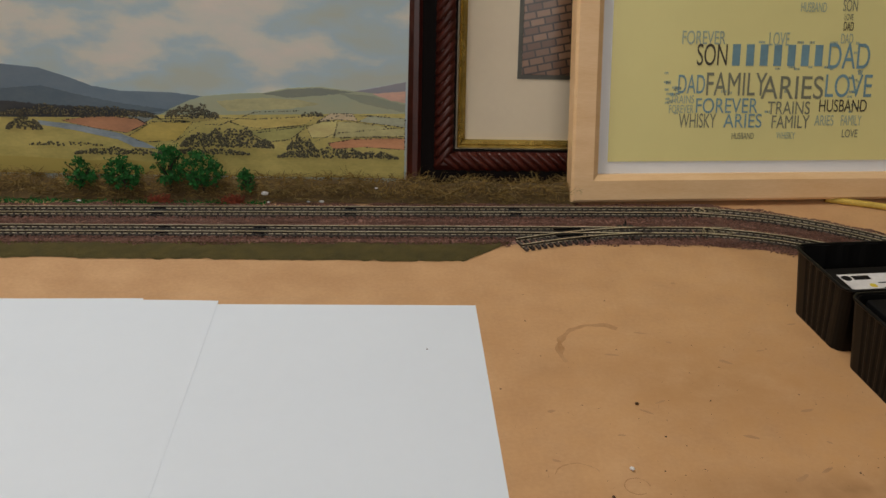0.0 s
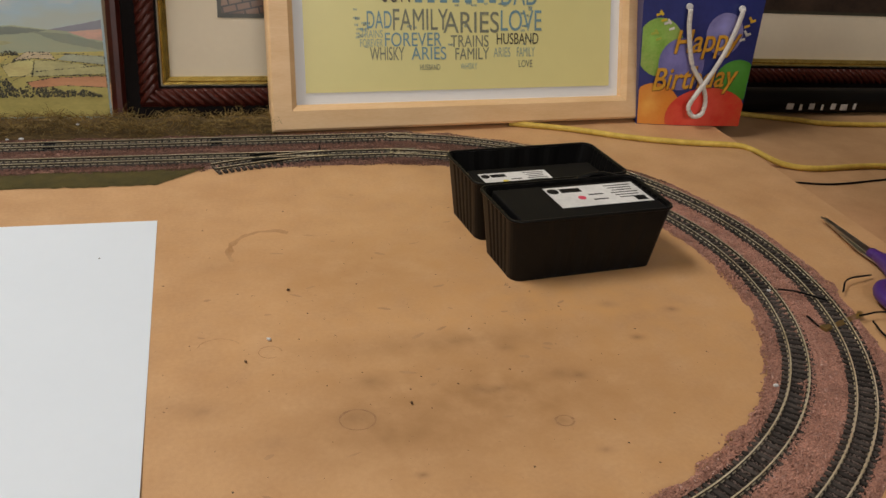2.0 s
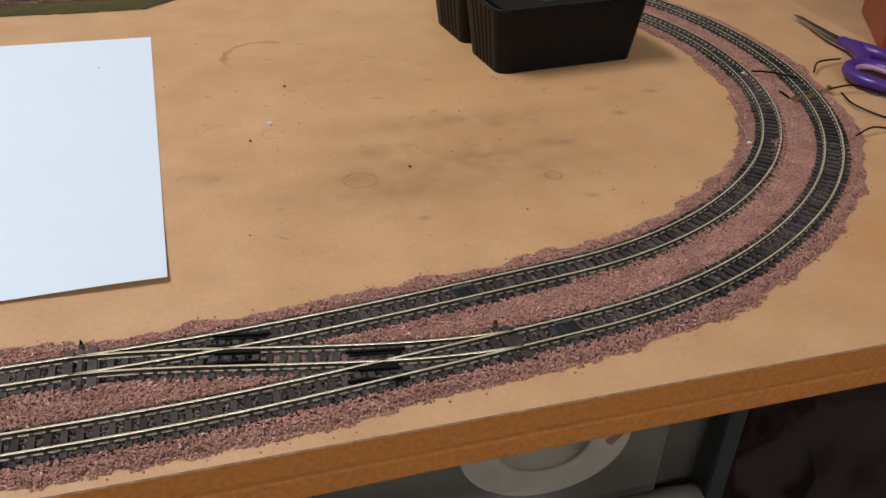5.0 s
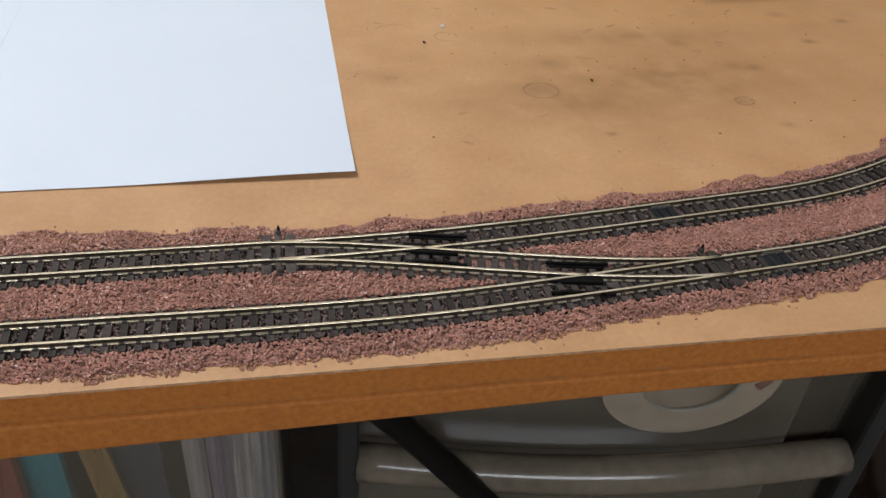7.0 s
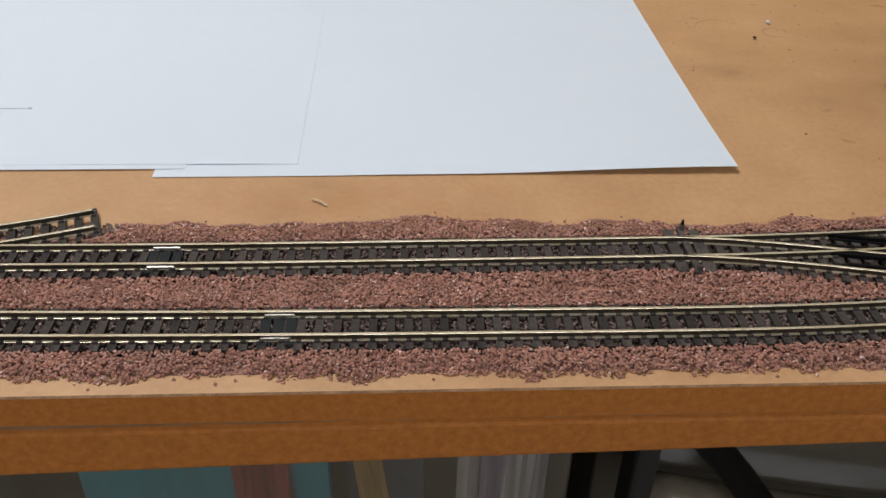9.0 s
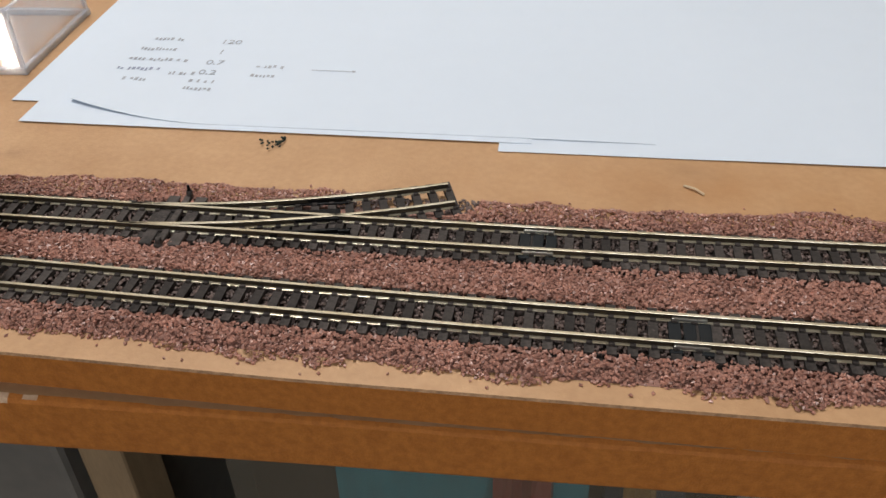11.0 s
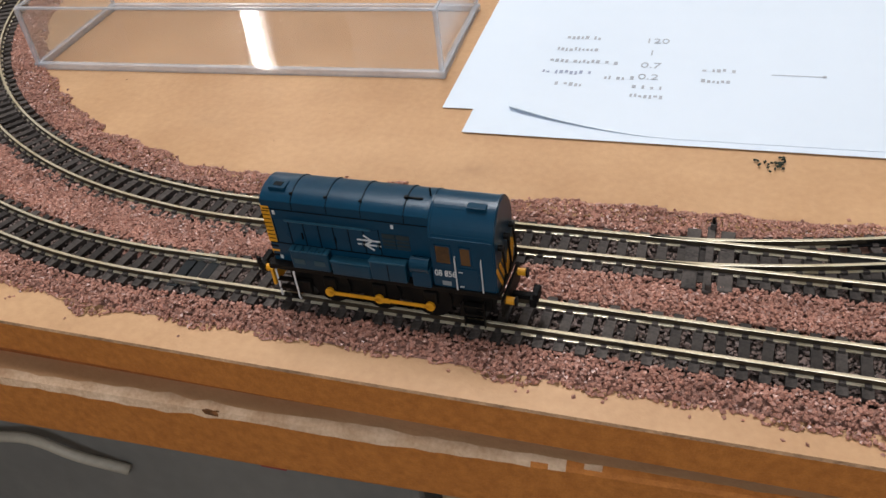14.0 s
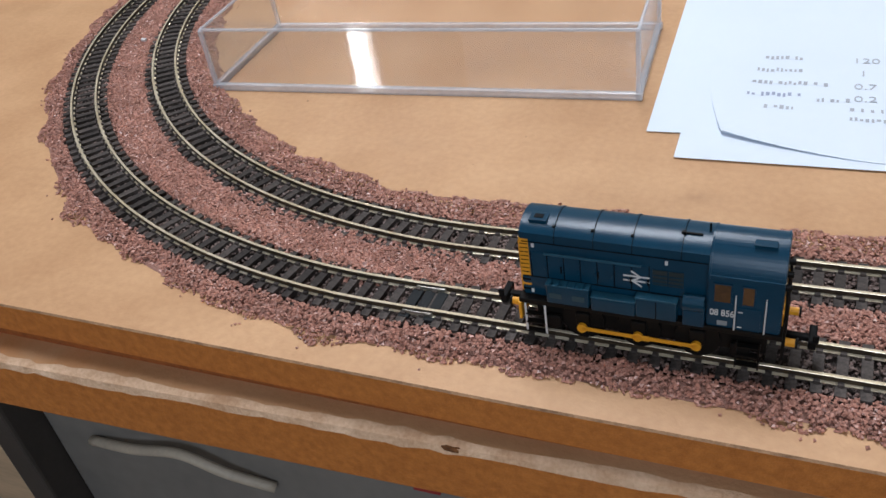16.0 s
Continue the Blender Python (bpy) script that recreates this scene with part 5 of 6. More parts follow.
    PALE_LEAF = mat("painted_leaf_dabs", (0.30, 0.26, 0.15), 0.4, colour2=(0.15, 0.16, 0.1), scale=300, island=0.4)
    for cx, cy, w, h, n in ((385, 234, 150, 44, 760), (325, 187, 84, 28, 330), (522, 242, 46, 34, 170), (590, 262, 200, 22, 480), (190, 266, 150, 14, 260), (120, 192, 250, 22, 620), (340, 262, 150, 16, 260), (20, 214, 56, 30, 170), (545, 190, 34, 9, 50), (90, 254, 120, 8, 50), (-150, 240, 200, 30, 160)):
        dark, light = bmesh.new(), bmesh.new()
        spots = []
        for i in range(n):
            u = random.random() - 0.5
            top = (1 - 4 * u * u) ** 0.6 * (0.75 + 0.5 * noise.noise((u * 7, cx, 3)))
            spots.append((u * 1.15 * w, (0.5 - random.random() * top) * h, 0.9 + 1.3 * random.random()))
        for i, (x, z, r) in enumerate(sorted(spots, key=lambda q: q[1])):
            y = -0.0001 - 0.0005 * i / n
            cyl(dark, ((cx + x) * U, y, -(cy + z) * V), r * U, 0.0004, "y", 9)
            for k in range(2 if i % 2 else 1):
                cyl(light, ((cx + x + r * random.uniform(-0.45, 0.3)) * U, y - 0.00003, -(cy + z - r * random.uniform(0.25, 0.6)) * V), r * random.uniform(0.35, 0.62) * U, 0.0004, "y", 6)
        clump = part("tree_clump", dark, DARKTREE, th, "dark painted tree clump")
        part("leaf_dabs", light, PALE_LEAF, clump, "paler olive brush dabs")
    for pts in (((206, 238), (252, 211), (328, 208)), ((372, 216), (440, 190), (520, 186)), ((430, 230), (540, 213), (592, 194), (700, 192)), ((540, 246), (590, 226), (716, 213)), ((590, 238), (620, 233), (716, 233)), ((285, 250), (340, 215), (372, 214)), ((110, 265), (268, 262)), *HEDGED):
        bm = bmesh.new()
        for i in range(len(pts) - 1):
            m = max(4, int(math.dist(pts[i], pts[i + 1]) / 2.2))
            for k in range(m):
                f = (k + random.random()) / m
                if noise.noise((pts[i][0] + f * 9, pts[i][1] * 0.3, 2)) < -0.12:
                    continue
                cyl(bm, ((pts[i][0] + (pts[i + 1][0] - pts[i][0]) * f) * U, 0.0, -(pts[i][1] + (pts[i + 1][1] - pts[i][1]) * f) * V), (0.5 + 1.0 * random.random() ** 2) * U, 0.0004, "y", 6)
        part("hedge_line", bm, DARKTREE, th)
    return th


backdrop()

# ---- scatter greenery behind the back track ----
HEDGE = mat("dry_brown_fibre", (0.25, 0.155, 0.040), 0.9, colour2=(0.12, 0.078, 0.018), scale=60, island=0.5)
MOSS = mat("olive_flock", (0.085, 0.066, 0.014), 0.95, colour2=(0.045, 0.037, 0.008), scale=80, fine=900, bump=0.7, bump_scale=1200)
LEAF = mat("bright_green_foam", (0.016, 0.17, 0.026), 0.8, colour2=(0.006, 0.065, 0.010), scale=200, island=0.45)
RUST = mat("rust_red_flock", (0.2, 0.035, 0.012), 0.9, scale=300, island=0.4)
TWIG = mat("dark_twig", (0.03, 0.02, 0.012), 0.9)


def strands(name, n, place, length, width, material, label, category, seed, lean=0.6):
    rng = np.random.default_rng(seed)
    base = np.array([place(rng) for _ in range(n)])
    d = np.c_[rng.normal(0, lean, (n, 2)), rng.random(n) * 0.9 + 0.1]
    d /= np.linalg.norm(d, axis=1)[:, None]
    s = np.cross(d, rng.normal(size=(n, 3)))
    s /= np.linalg.norm(s, axis=1)[:, None]
    L = length * (0.5 + rng.random((n, 1)))
    mid = base + d * L * 0.55 + s * L * 0.12
    tip = base + d * L + np.c_[np.zeros((n, 2)), -0.25 * L[:, 0]]
    W = s * width
    v = np.stack([base - W, base + W, mid + W * 0.8, mid - W * 0.8, tip], 1).reshape(-1, 3)
    k = np.arange(n)[:, None] * 5
    f = np.concatenate([k + np.array([[0, 1, 2]]), k + np.array([[0, 2, 3]]), k + np.array([[3, 2, 4]])])
    return tagged(mesh_object(name, v, f, material), label, category, kind="stuff")


def hedge_place(rng):
    x = -0.72 + rng.random() * 0.81
    back = 0.588
    y = 0.557 + 0.010 * noise.noise((x * 25, 2, 2)) * 0.4 + rng.random() * 0.026
    top = 0.013 + 0.005 * noise.noise((x * 40, 0, 0)) + 0.004 * noise.noise((x * 140, 4, 0))
    z = rng.random() * max(0.004, top) * min(1.0, max(0.1, (y - 0.550) / 0.010))
    return x, min(y, back), max(0.0005, z)


strands("rough_hedge", 23000, hedge_place, 0.0085, 0.00022, HEDGE, "tangled dry brown-green fibre hedge along the backdrop", "hedge", 4, 1.3)
strands("pale_hedge_fibre", 5200, hedge_place, 0.0095, 0.00018, mat("pale_dry_fibre", (0.34, 0.23, 0.09), 0.9, colour2=(0.2, 0.17, 0.06), scale=50, island=0.4), "pale straw-coloured fibres in the hedge", "hedge", 14, 1.3)
v = [(x, y, 0.0012 + (0.011 + 0.004 * noise.noise((x * 40, 0, 0))) * max(0, math.sin(math.pi * min(1, max(0, (y - 0.556) / 0.033))))) for y in np.linspace(0.556, 0.589, 12) for x in np.linspace(-0.72, 0.09, 160)]
f = [(j * 160 + i, j * 160 + i + 1, (j + 1) * 160 + i + 1, (j + 1) * 160 + i) for j in range(11) for i in range(159)]
tagged(mesh_object("hedge_bank", np.array(v), np.array(f), mat("dark_bank", (0.11, 0.07, 0.026), 0.95, scale=120, bump=0.6)), "dark earthy bank under the hedge", "bank", kind="stuff")

# olive flock strip in front of the back track, ragged along its edge
nx = 260
front = [0.461 + 0.0035 * noise.noise((x * 30, 1, 1)) + 0.002 * noise.noise((x * 160, 2, 1)) + 0.03 * max(0, (x + 0.005) / 0.035) for x in np.linspace(-0.62, 0.03, nx)]
v = np.array([(x, fy + (at_x(INNER, x, False) - 0.012 - fy) * t, 0.0004 + 0.0006 * math.sin(math.pi * t) + 0.0003 * noise.noise((x * 200, t * 9, 0)))
              for t in np.linspace(0, 1, 8) for x, fy in zip(np.linspace(-0.62, 0.03, nx), front)])
f = np.array([(j * nx + i, j * nx + i + 1, (j + 1) * nx + i + 1, (j + 1) * nx + i) for j in range(7) for i in range(nx - 1)])
tagged(mesh_object("grass_strip", v, f, MOSS), "olive green flock grass strip beside the track", "grass", kind="stuff")


def strip_place(rng):
    x = -0.62 + rng.random() * 0.64
    fy = float(np.interp(x, np.linspace(-0.62, 0.03, nx), front))
    return x, fy + rng.random() * max(0.001, at_x(INNER, x, False) - 0.013 - fy), 0.0006


strands("flock_grass", 9000, strip_place, 0.0011, 0.00016, mat("olive_blade", (0.10, 0.08, 0.022), 0.9, island=0.4), "short olive flock fibres", "grass", 9)
strands("verge_grass", 1800, lambda rng: (-0.42 + rng.random() * 0.27, 0.5475 + rng.random() * 0.008, 0.0005), 0.003, 0.0004, LEAF, "bright green tufts along the verge", "grass", 12)


def little_tree(x, y, h, w, label, clumps):
    th = thing("model_tree", pose(x, y, 0.0), label, "tree", "green model trees")
    bm = bmesh.new()
    tube(bm, [(0, 0, 0), (0.0008, 0, h * 0.3), (0, 0, h * 0.62)], [0.0014, 0.001, 0.0006], 7)
    for k in range(5):
        a = k * 1.3 + x * 50
        tube(bm, [(0, 0, h * (0.25 + 0.07 * k)), (math.cos(a) * w * 0.25, math.sin(a) * w * 0.12, h * (0.45 + 0.07 * k)), (math.cos(a) * w * 0.42, math.sin(a) * w * 0.2, h * (0.6 + 0.06 * k))], [0.0006, 0.0005, 0.0003], 5)
    part("trunk", bm, TWIG, th)
    bm = bmesh.new()
    rng = random.Random(int(x * 10000))
    for k in range(clumps):
        a, r, z = rng.random() * 6.283, math.sqrt(rng.random()), rng.random()
        prof = 0.55 + 0.45 * math.sin(math.pi * min(1, z * 0.9 + 0.15))
        c = Vector((math.cos(a) * r * w / 2 * prof, math.sin(a) * r * w / 3 * prof, h * (0.34 + 0.62 * z)))
        for q in range(16):
            p = c + Vector((rng.gauss(0, 1), rng.gauss(0, 1), rng.gauss(0, 1))) * 0.0013
            s = 0.0006 + 0.0005 * rng.random()
            m = Matrix.Translation(p) @ Euler((rng.random() * 6, rng.random() * 6, rng.random() * 6)).to_matrix().to_4x4()
            vs = [bm.verts.new(m @ Vector(u)) for u in ((-s, -s * 0.6, 0), (s, -s * 0.6, 0.2 * s), (s * 0.7, s, 0), (-s * 0.7, s, 0.3 * s))]
            bm.faces.new(vs)
    part("crown", bm, LEAF, th, "bright green foam leaves")
    return th


for x, y, h, w, n in ((-0.2890, 0.561, 0.033, 0.022, 45), (-0.2570, 0.560, 0.035, 0.029, 75), (-0.2230, 0.562, 0.044, 0.026, 70), (-0.1980, 0.561, 0.039, 0.031, 85), (-0.1655, 0.562, 0.025, 0.013, 26), (-0.40, 0.561, 0.036, 0.03, 80)):
    little_tree(x, y, h, w, "small bright green foam model tree by the hedge", n)
for x in (-0.233, -0.226, -0.178, -0.172):
    g, s = np.array([(x + random.gauss(0, 0.003), 0.553 + random.gauss(0, 0.0015), 0.001 + abs(random.gauss(0, 0.0025))) for _ in range(130)]), np.full(130, 0.0009)
    stones("rust_bush", g, s, RUST, int(abs(x) * 1000), "small rust-red flock clump by the trees")
for x, y, z, s in ((-0.151, 0.556, 0.008, 0.0022), (-0.108, 0.556, 0.0018, 0.0016), (-0.118, 0.556, 0.0015, 0.0011), (-0.148, 0.553, 0.002, 0.001), (-0.29, 0.553, 0.001, 0.0013), (-0.066, 0.560, 0.012, 0.001), (-0.062, 0.55, 0.001, 0.001)):
    bm = bmesh.new()
    bmesh.ops.create_icosphere(bm, subdivisions=1, radius=s, matrix=Matrix.Translation((x, y, z)) @ Matrix.Diagonal((1.5, 0.7, 0.8, 1)))
    tagged(part("white_crumb", bm, WHITE), "white crumb caught in the hedge", "crumb", "white crumbs")

# ---- gift bag with a soft toy ----
def gift_bag():
    w, wt, h = 0.1035, 0.1165, 0.122
    th = thing("gift_bag", pose(0.4275, 0.5755, 0.0, -2, 0, -7.0), "colourful printed paper gift bag with white rope handles", "gift bag")
    BLUE_P = mat("bag_blue", (0.03, 0.045, 0.22), 0.35, colour2=(0.02, 0.03, 0.16), scale=30)

    def at(u, v, d=0.0):
        half = (w + (wt - w) * v) / 2
        return Vector((w / 2 + 0.0005 - 0.0060 * v + (u - 0.5) * 2 * half, -d - 0.0025 * math.sin(math.pi * u), v * h))

    bm = bmesh.new()
    n = 10
    fr = [[bm.verts.new(at(i / n, j / n)) for i in range(n + 1)] for j in range(n + 1)]
    bk = [[bm.verts.new(at(i / n, j / n) + Vector((0.006, 0.045 + 0.004 * math.sin(3.1 * j / n), 0))) for i in range(n + 1)] for j in range(n + 1)]
    for j in range(n):
        for i in range(n):
            bm.faces.new((fr[j][i], fr[j][i + 1], fr[j + 1][i + 1], fr[j + 1][i]))
            bm.faces.new((bk[j][i + 1], bk[j][i], bk[j + 1][i], bk[j + 1][i + 1]))
        bm.faces.new((fr[j][0], fr[j + 1][0], bk[j + 1][0], bk[j][0]))
        bm.faces.new((fr[j + 1][n], fr[j][n], bk[j][n], bk[j + 1][n]))
    for i in range(n):
        bm.faces.new((fr[0][i + 1], fr[0][i], bk[0][i], bk[0][i + 1]))
    body = part("bag_body", bm, BLUE_P, th, "blue paper body")

    def blob(name, cu, cv, ru, rv, c, d, c2=None):
        bm = bmesh.new()
        pts = []
        for k in range(36):
            a = k * math.pi / 18
            pts.append((min(0.995, max(0.008, cu + ru * math.cos(a))), min(0.99, max(0.004, cv + rv * math.sin(a)))))
        rings = [[bm.verts.new(at(cu + (u - cu) * s, cv + (v - cv) * s, d)) for u, v in pts] for s in (1.0, 0.66, 0.33)]
        mid = bm.verts.new(at(min(0.98, max(0.05, cu)), max(0.02, cv), d))
        for a, b in zip(rings, rings[1:]):
            for k in range(36):
                j = (k + 1) % 36
                bm.faces.new((a[k], a[j], b[j], b[k]))
        for k in range(36):
            bm.faces.new((rings[-1][k], rings[-1][(k + 1) % 36], mid))
        bmesh.ops.recalc_face_normals(bm, faces=bm.faces[:])
        m = mat("bag_print", c, 0.35, colour2=c2, scale=60)
        p = at(cu - ru * 0.25, cv + rv * 0.35)
        tint_patch(m, tuple(p), (ru * w * 1.5, 0.2, rv * h * 1.5), tuple(min(0.9, 1.6 * k + 0.06) for k in c), 1.6)
        return part(name, bm, m, body, "printed balloon")

    blob("balloon", 0.16, 0.60, 0.20, 0.22, (0.16, 0.36, 0.04), 0.0004, (0.4, 0.5, 0.15))
    blob("balloon", 0.88, 0.36, 0.20, 0.17, (0.06, 0.30, 0.03), 0.0004)
    blob("balloon", 0.36, 0.48, 0.20, 0.20, (0.12, 0.12, 0.36), 0.0006, (0.22, 0.2, 0.45))
    blob("balloon", 0.70, 0.72, 0.16, 0.16, (0.17, 0.17, 0.42), 0.0005, (0.3, 0.28, 0.5))
    blob("balloon", 0.15, 0.07, 0.26, 0.26, (0.75, 0.26, 0.03), 0.0008, (0.7, 0.16, 0.02))
    blob("balloon", 0.66, 0.06, 0.40, 0.25, (0.65, 0.03, 0.02), 0.0010, (0.6, 0.1, 0.03))
    GOLD = mat("gold_lettering", (0.75, 0.42, 0.05), 0.35, colour2=(0.5, 0.22, 0.02), scale=90)
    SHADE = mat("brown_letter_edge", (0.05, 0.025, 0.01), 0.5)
    for text, u, v, size, tilt in (("Happy", 0.26, 0.565, 0.030, 6), ("Birthday", 0.10, 0.275, 0.030, 5)):
        for off, mtl, dd in ((0.0007, SHADE, 0.0030), (0.0, GOLD, 0.0034)):
            p = at(u, v, dd)
            ob = words(text, size, mtl, Matrix(), body, "lettering", 0.0003, 0.80, 0.25)
            ob.matrix_local = Matrix.Translation(p + Vector((off, 0, -off))) @ Matrix.Rotation(radians(-tilt), 4, "Y") @ pose(0, 0, 0, 90)
    for u, v, c in ((0.13, 0.86, (0.8, 0.6, 0.05)), (0.20, 0.80, (0.8, 0.8, 0.75)), (0.88, 0.80, (0.8, 0.5, 0.05)), (0.86, 0.70, (0.75, 0.75, 0.7)), (0.10, 0.72, (0.5, 0.6, 0.1))):
        bm = bmesh.new()
        for k in range(3):
            p = at(u + 0.022 * k, v + 0.016 * (1 if k % 2 else -1) - 0.02 * k * (1 if u < 0.5 else -1), 0.0009)
            box(bm, (0, 0, 0), (0.0052, 0.0002, 0.0022), m=Matrix.Translation(p) @ Matrix.Rotation(radians(50 if k % 2 else -20), 4, "Y"))
        part("zigzag", bm, mat("zigzag_print", c, 0.4), body)
    rope = [(0.36, 0.90), (0.37, 0.75), (0.43, 0.50), (0.55, 0.34), (0.60, 0.22), (0.57, 0.12), (0.49, 0.10), (0.44, 0.17), (0.50, 0.28), (0.60, 0.40), (0.70, 0.58), (0.77, 0.78), (0.80, 0.92)]
    pts = spline([tuple(at(u, v, 0.0062 + (0.003 if 4 < i < 9 else 0))) for i, (u, v) in enumerate(rope)], 8)
    part("rope_handle", tube(bmesh.new(), [tuple(p) for p in pts], 0.0023, 8), mat("white_cord", (0.78, 0.76, 0.72), 0.8, scale=400, bump=0.5), th, "white cord handle", smooth=True)
    for u in (0.36, 0.80):
        part("eyelet", cyl(bmesh.new(), at(u, 0.915, 0.003), 0.003, 0.002, "y", 16), WHITE, th, "white eyelet")
    return th


gift_bag()


def soft_toy():
    bm = bmesh.new()
    rng = random.Random(7)
    lobes = [((0.493, 0.609, 0.139), 0.032), ((0.519, 0.611, 0.134), 0.026), ((0.466, 0.606, 0.152), 0.018), ((0.545, 0.606, 0.142), 0.015), ((0.443, 0.606, 0.122), 0.013), ((0.490, 0.592, 0.096), 0.016), ((0.459, 0.606, 0.160), 0.012)]
    for c, r in lobes:
        bmesh.ops.create_icosphere(bm, subdivisions=4, radius=r, matrix=Matrix.Translation(c))
    for v in bm.verts:
        v.co += v.normal * (0.004 * noise.noise(v.co * 120) + 0.002 * noise.noise(v.co * 300))
    for c, r in lobes:
        for k in range(int(2.2e6 * r * r)):
            d = Vector((rng.gauss(0, 1), rng.gauss(0, 1), rng.gauss(0, 1))).normalized()
            p = Vector(c) + d * r * 0.97
            t = d.cross(Vector((rng.gauss(0, 1), rng.gauss(0, 1), 1))).normalized()
            e = p + d * 0.0038 + t * rng.uniform(-0.0035, 0.0035)
            bm.faces.new((bm.verts.new(p - t * 0.0006), bm.verts.new(p + t * 0.0006), bm.verts.new(e)))
    ob = part("soft_toy", bm, mat("blue_plush", (0.36, 0.50, 0.82), 0.95, colour2=(0.08, 0.14, 0.42), scale=70, fine=500, island=0.35, sheen=0.3), smooth=True)
    return tagged(ob, "mottled blue fluffy soft toy sitting in the gift bag", "soft toy")


soft_toy()

# ---- cables, pipe, speaker, scissors, wires ----
YELLOW_CORD = mat("yellow_braided_cable", (0.74, 0.53, 0.11), 0.6, colour2=(0.5, 0.33, 0.05), scale=120, fine=900, bump=0.6, bump_scale=1500)


def cable(name, pts, r, material, label, n=8):
    p = spline(pts, 10)
    ob = part(name, tube(bmesh.new(), [tuple(q) for q in p], r, n), material, smooth=True)
    return tagged(ob, label, "cable")


cable("yellow_cable", [(0.30, 0.574, 0.0026), (0.353, 0.556, 0.0026), (0.397, 0.534, 0.0026), (0.444, 0.518, 0.0026), (0.492, 0.508, 0.0026), (0.507, 0.500, 0.001), (0.531, 0.486, -0.0075), (0.56, 0.476, -0.0090), (0.62, 0.478, -0.0090), (0.70, 0.47, -0.0090), (0.85, 0.50, -0.0090)], 0.0027, YELLOW_CORD, "yellow braided cable lying across the boards")
cable("yellow_cable", [(0.545, 0.64, -0.0090), (0.583, 0.620, -0.0090), (0.624, 0.604, -0.0090), (0.66, 0.590, -0.0090), (0.75, 0.585, -0.0090), (0.9, 0.60, -0.0090)], 0.0027, YELLOW_CORD, "yellow braided cable behind the gift bag")
cable("black_cable", [(0.52, 0.452, -0.0108), (0.56, 0.445, -0.0108), (0.64, 0.452, -0.0108), (0.8, 0.45, -0.0108)], 0.0009, MATT_BLACK, "thin black cable on the lower board")


def marker_tube():
    th = thing("black_tube", pose(0.70, 0.634, 0.0018, 0, 90, -2), "glossy black tube with white lettering lying on its side", "tube")
    part("barrel", cyl(bmesh.new(), (0, 0, 0), 0.0132, 0.30, "z", 28), BLACK_PL, th, smooth=False)
    part("cap_ring", cyl(bmesh.new(), (0, 0, -0.152), 0.0136, 0.012, "z", 28), MATT_BLACK, th)
    bm = bmesh.new()
    for i, l in enumerate((0.010, 0.004, 0.008, 0.003, 0.007, 0.010, 0.004)):
        box(bm, (0.003 + 0.001 * (i % 2), -0.0130, -0.07 + i * 0.013), (0.0066, 0.0012, l * 0.8), 0.0003)
    part("lettering_bar", bm, WHITE, th, "white unreadable lettering")
    return th


marker_tube()


def speaker():
    REDWOOD = mat("red_stained_wood", (0.30, 0.055, 0.022), 0.35, colour2=(0.2, 0.03, 0.012), scale=18, fine=260, bump=0.08, stretch=(6, 6, 1))
    th = thing("wooden_cabinet", pose(0.5195, 0.3025, -0.0117, 0, 0, -30.7), "red-stained wooden box standing on the lower board", "cabinet")
    part("body", box(bmesh.new(), (0.065, 0.053, 0.11), (0.13, 0.106, 0.22), 0.0025), REDWOOD, th)
    part("socket", cyl(bmesh.new(), (0.0245, -0.0005, 0.016), 0.0052, 0.003, "y", 24), MATT_BLACK, th, "black round hole")
    part("socket_ring", cyl(bmesh.new(), (0.0245, 0.0004, 0.016), 0.0062, 0.0016, "y", 24), DARK_WOOD, th)
    return th


speaker()


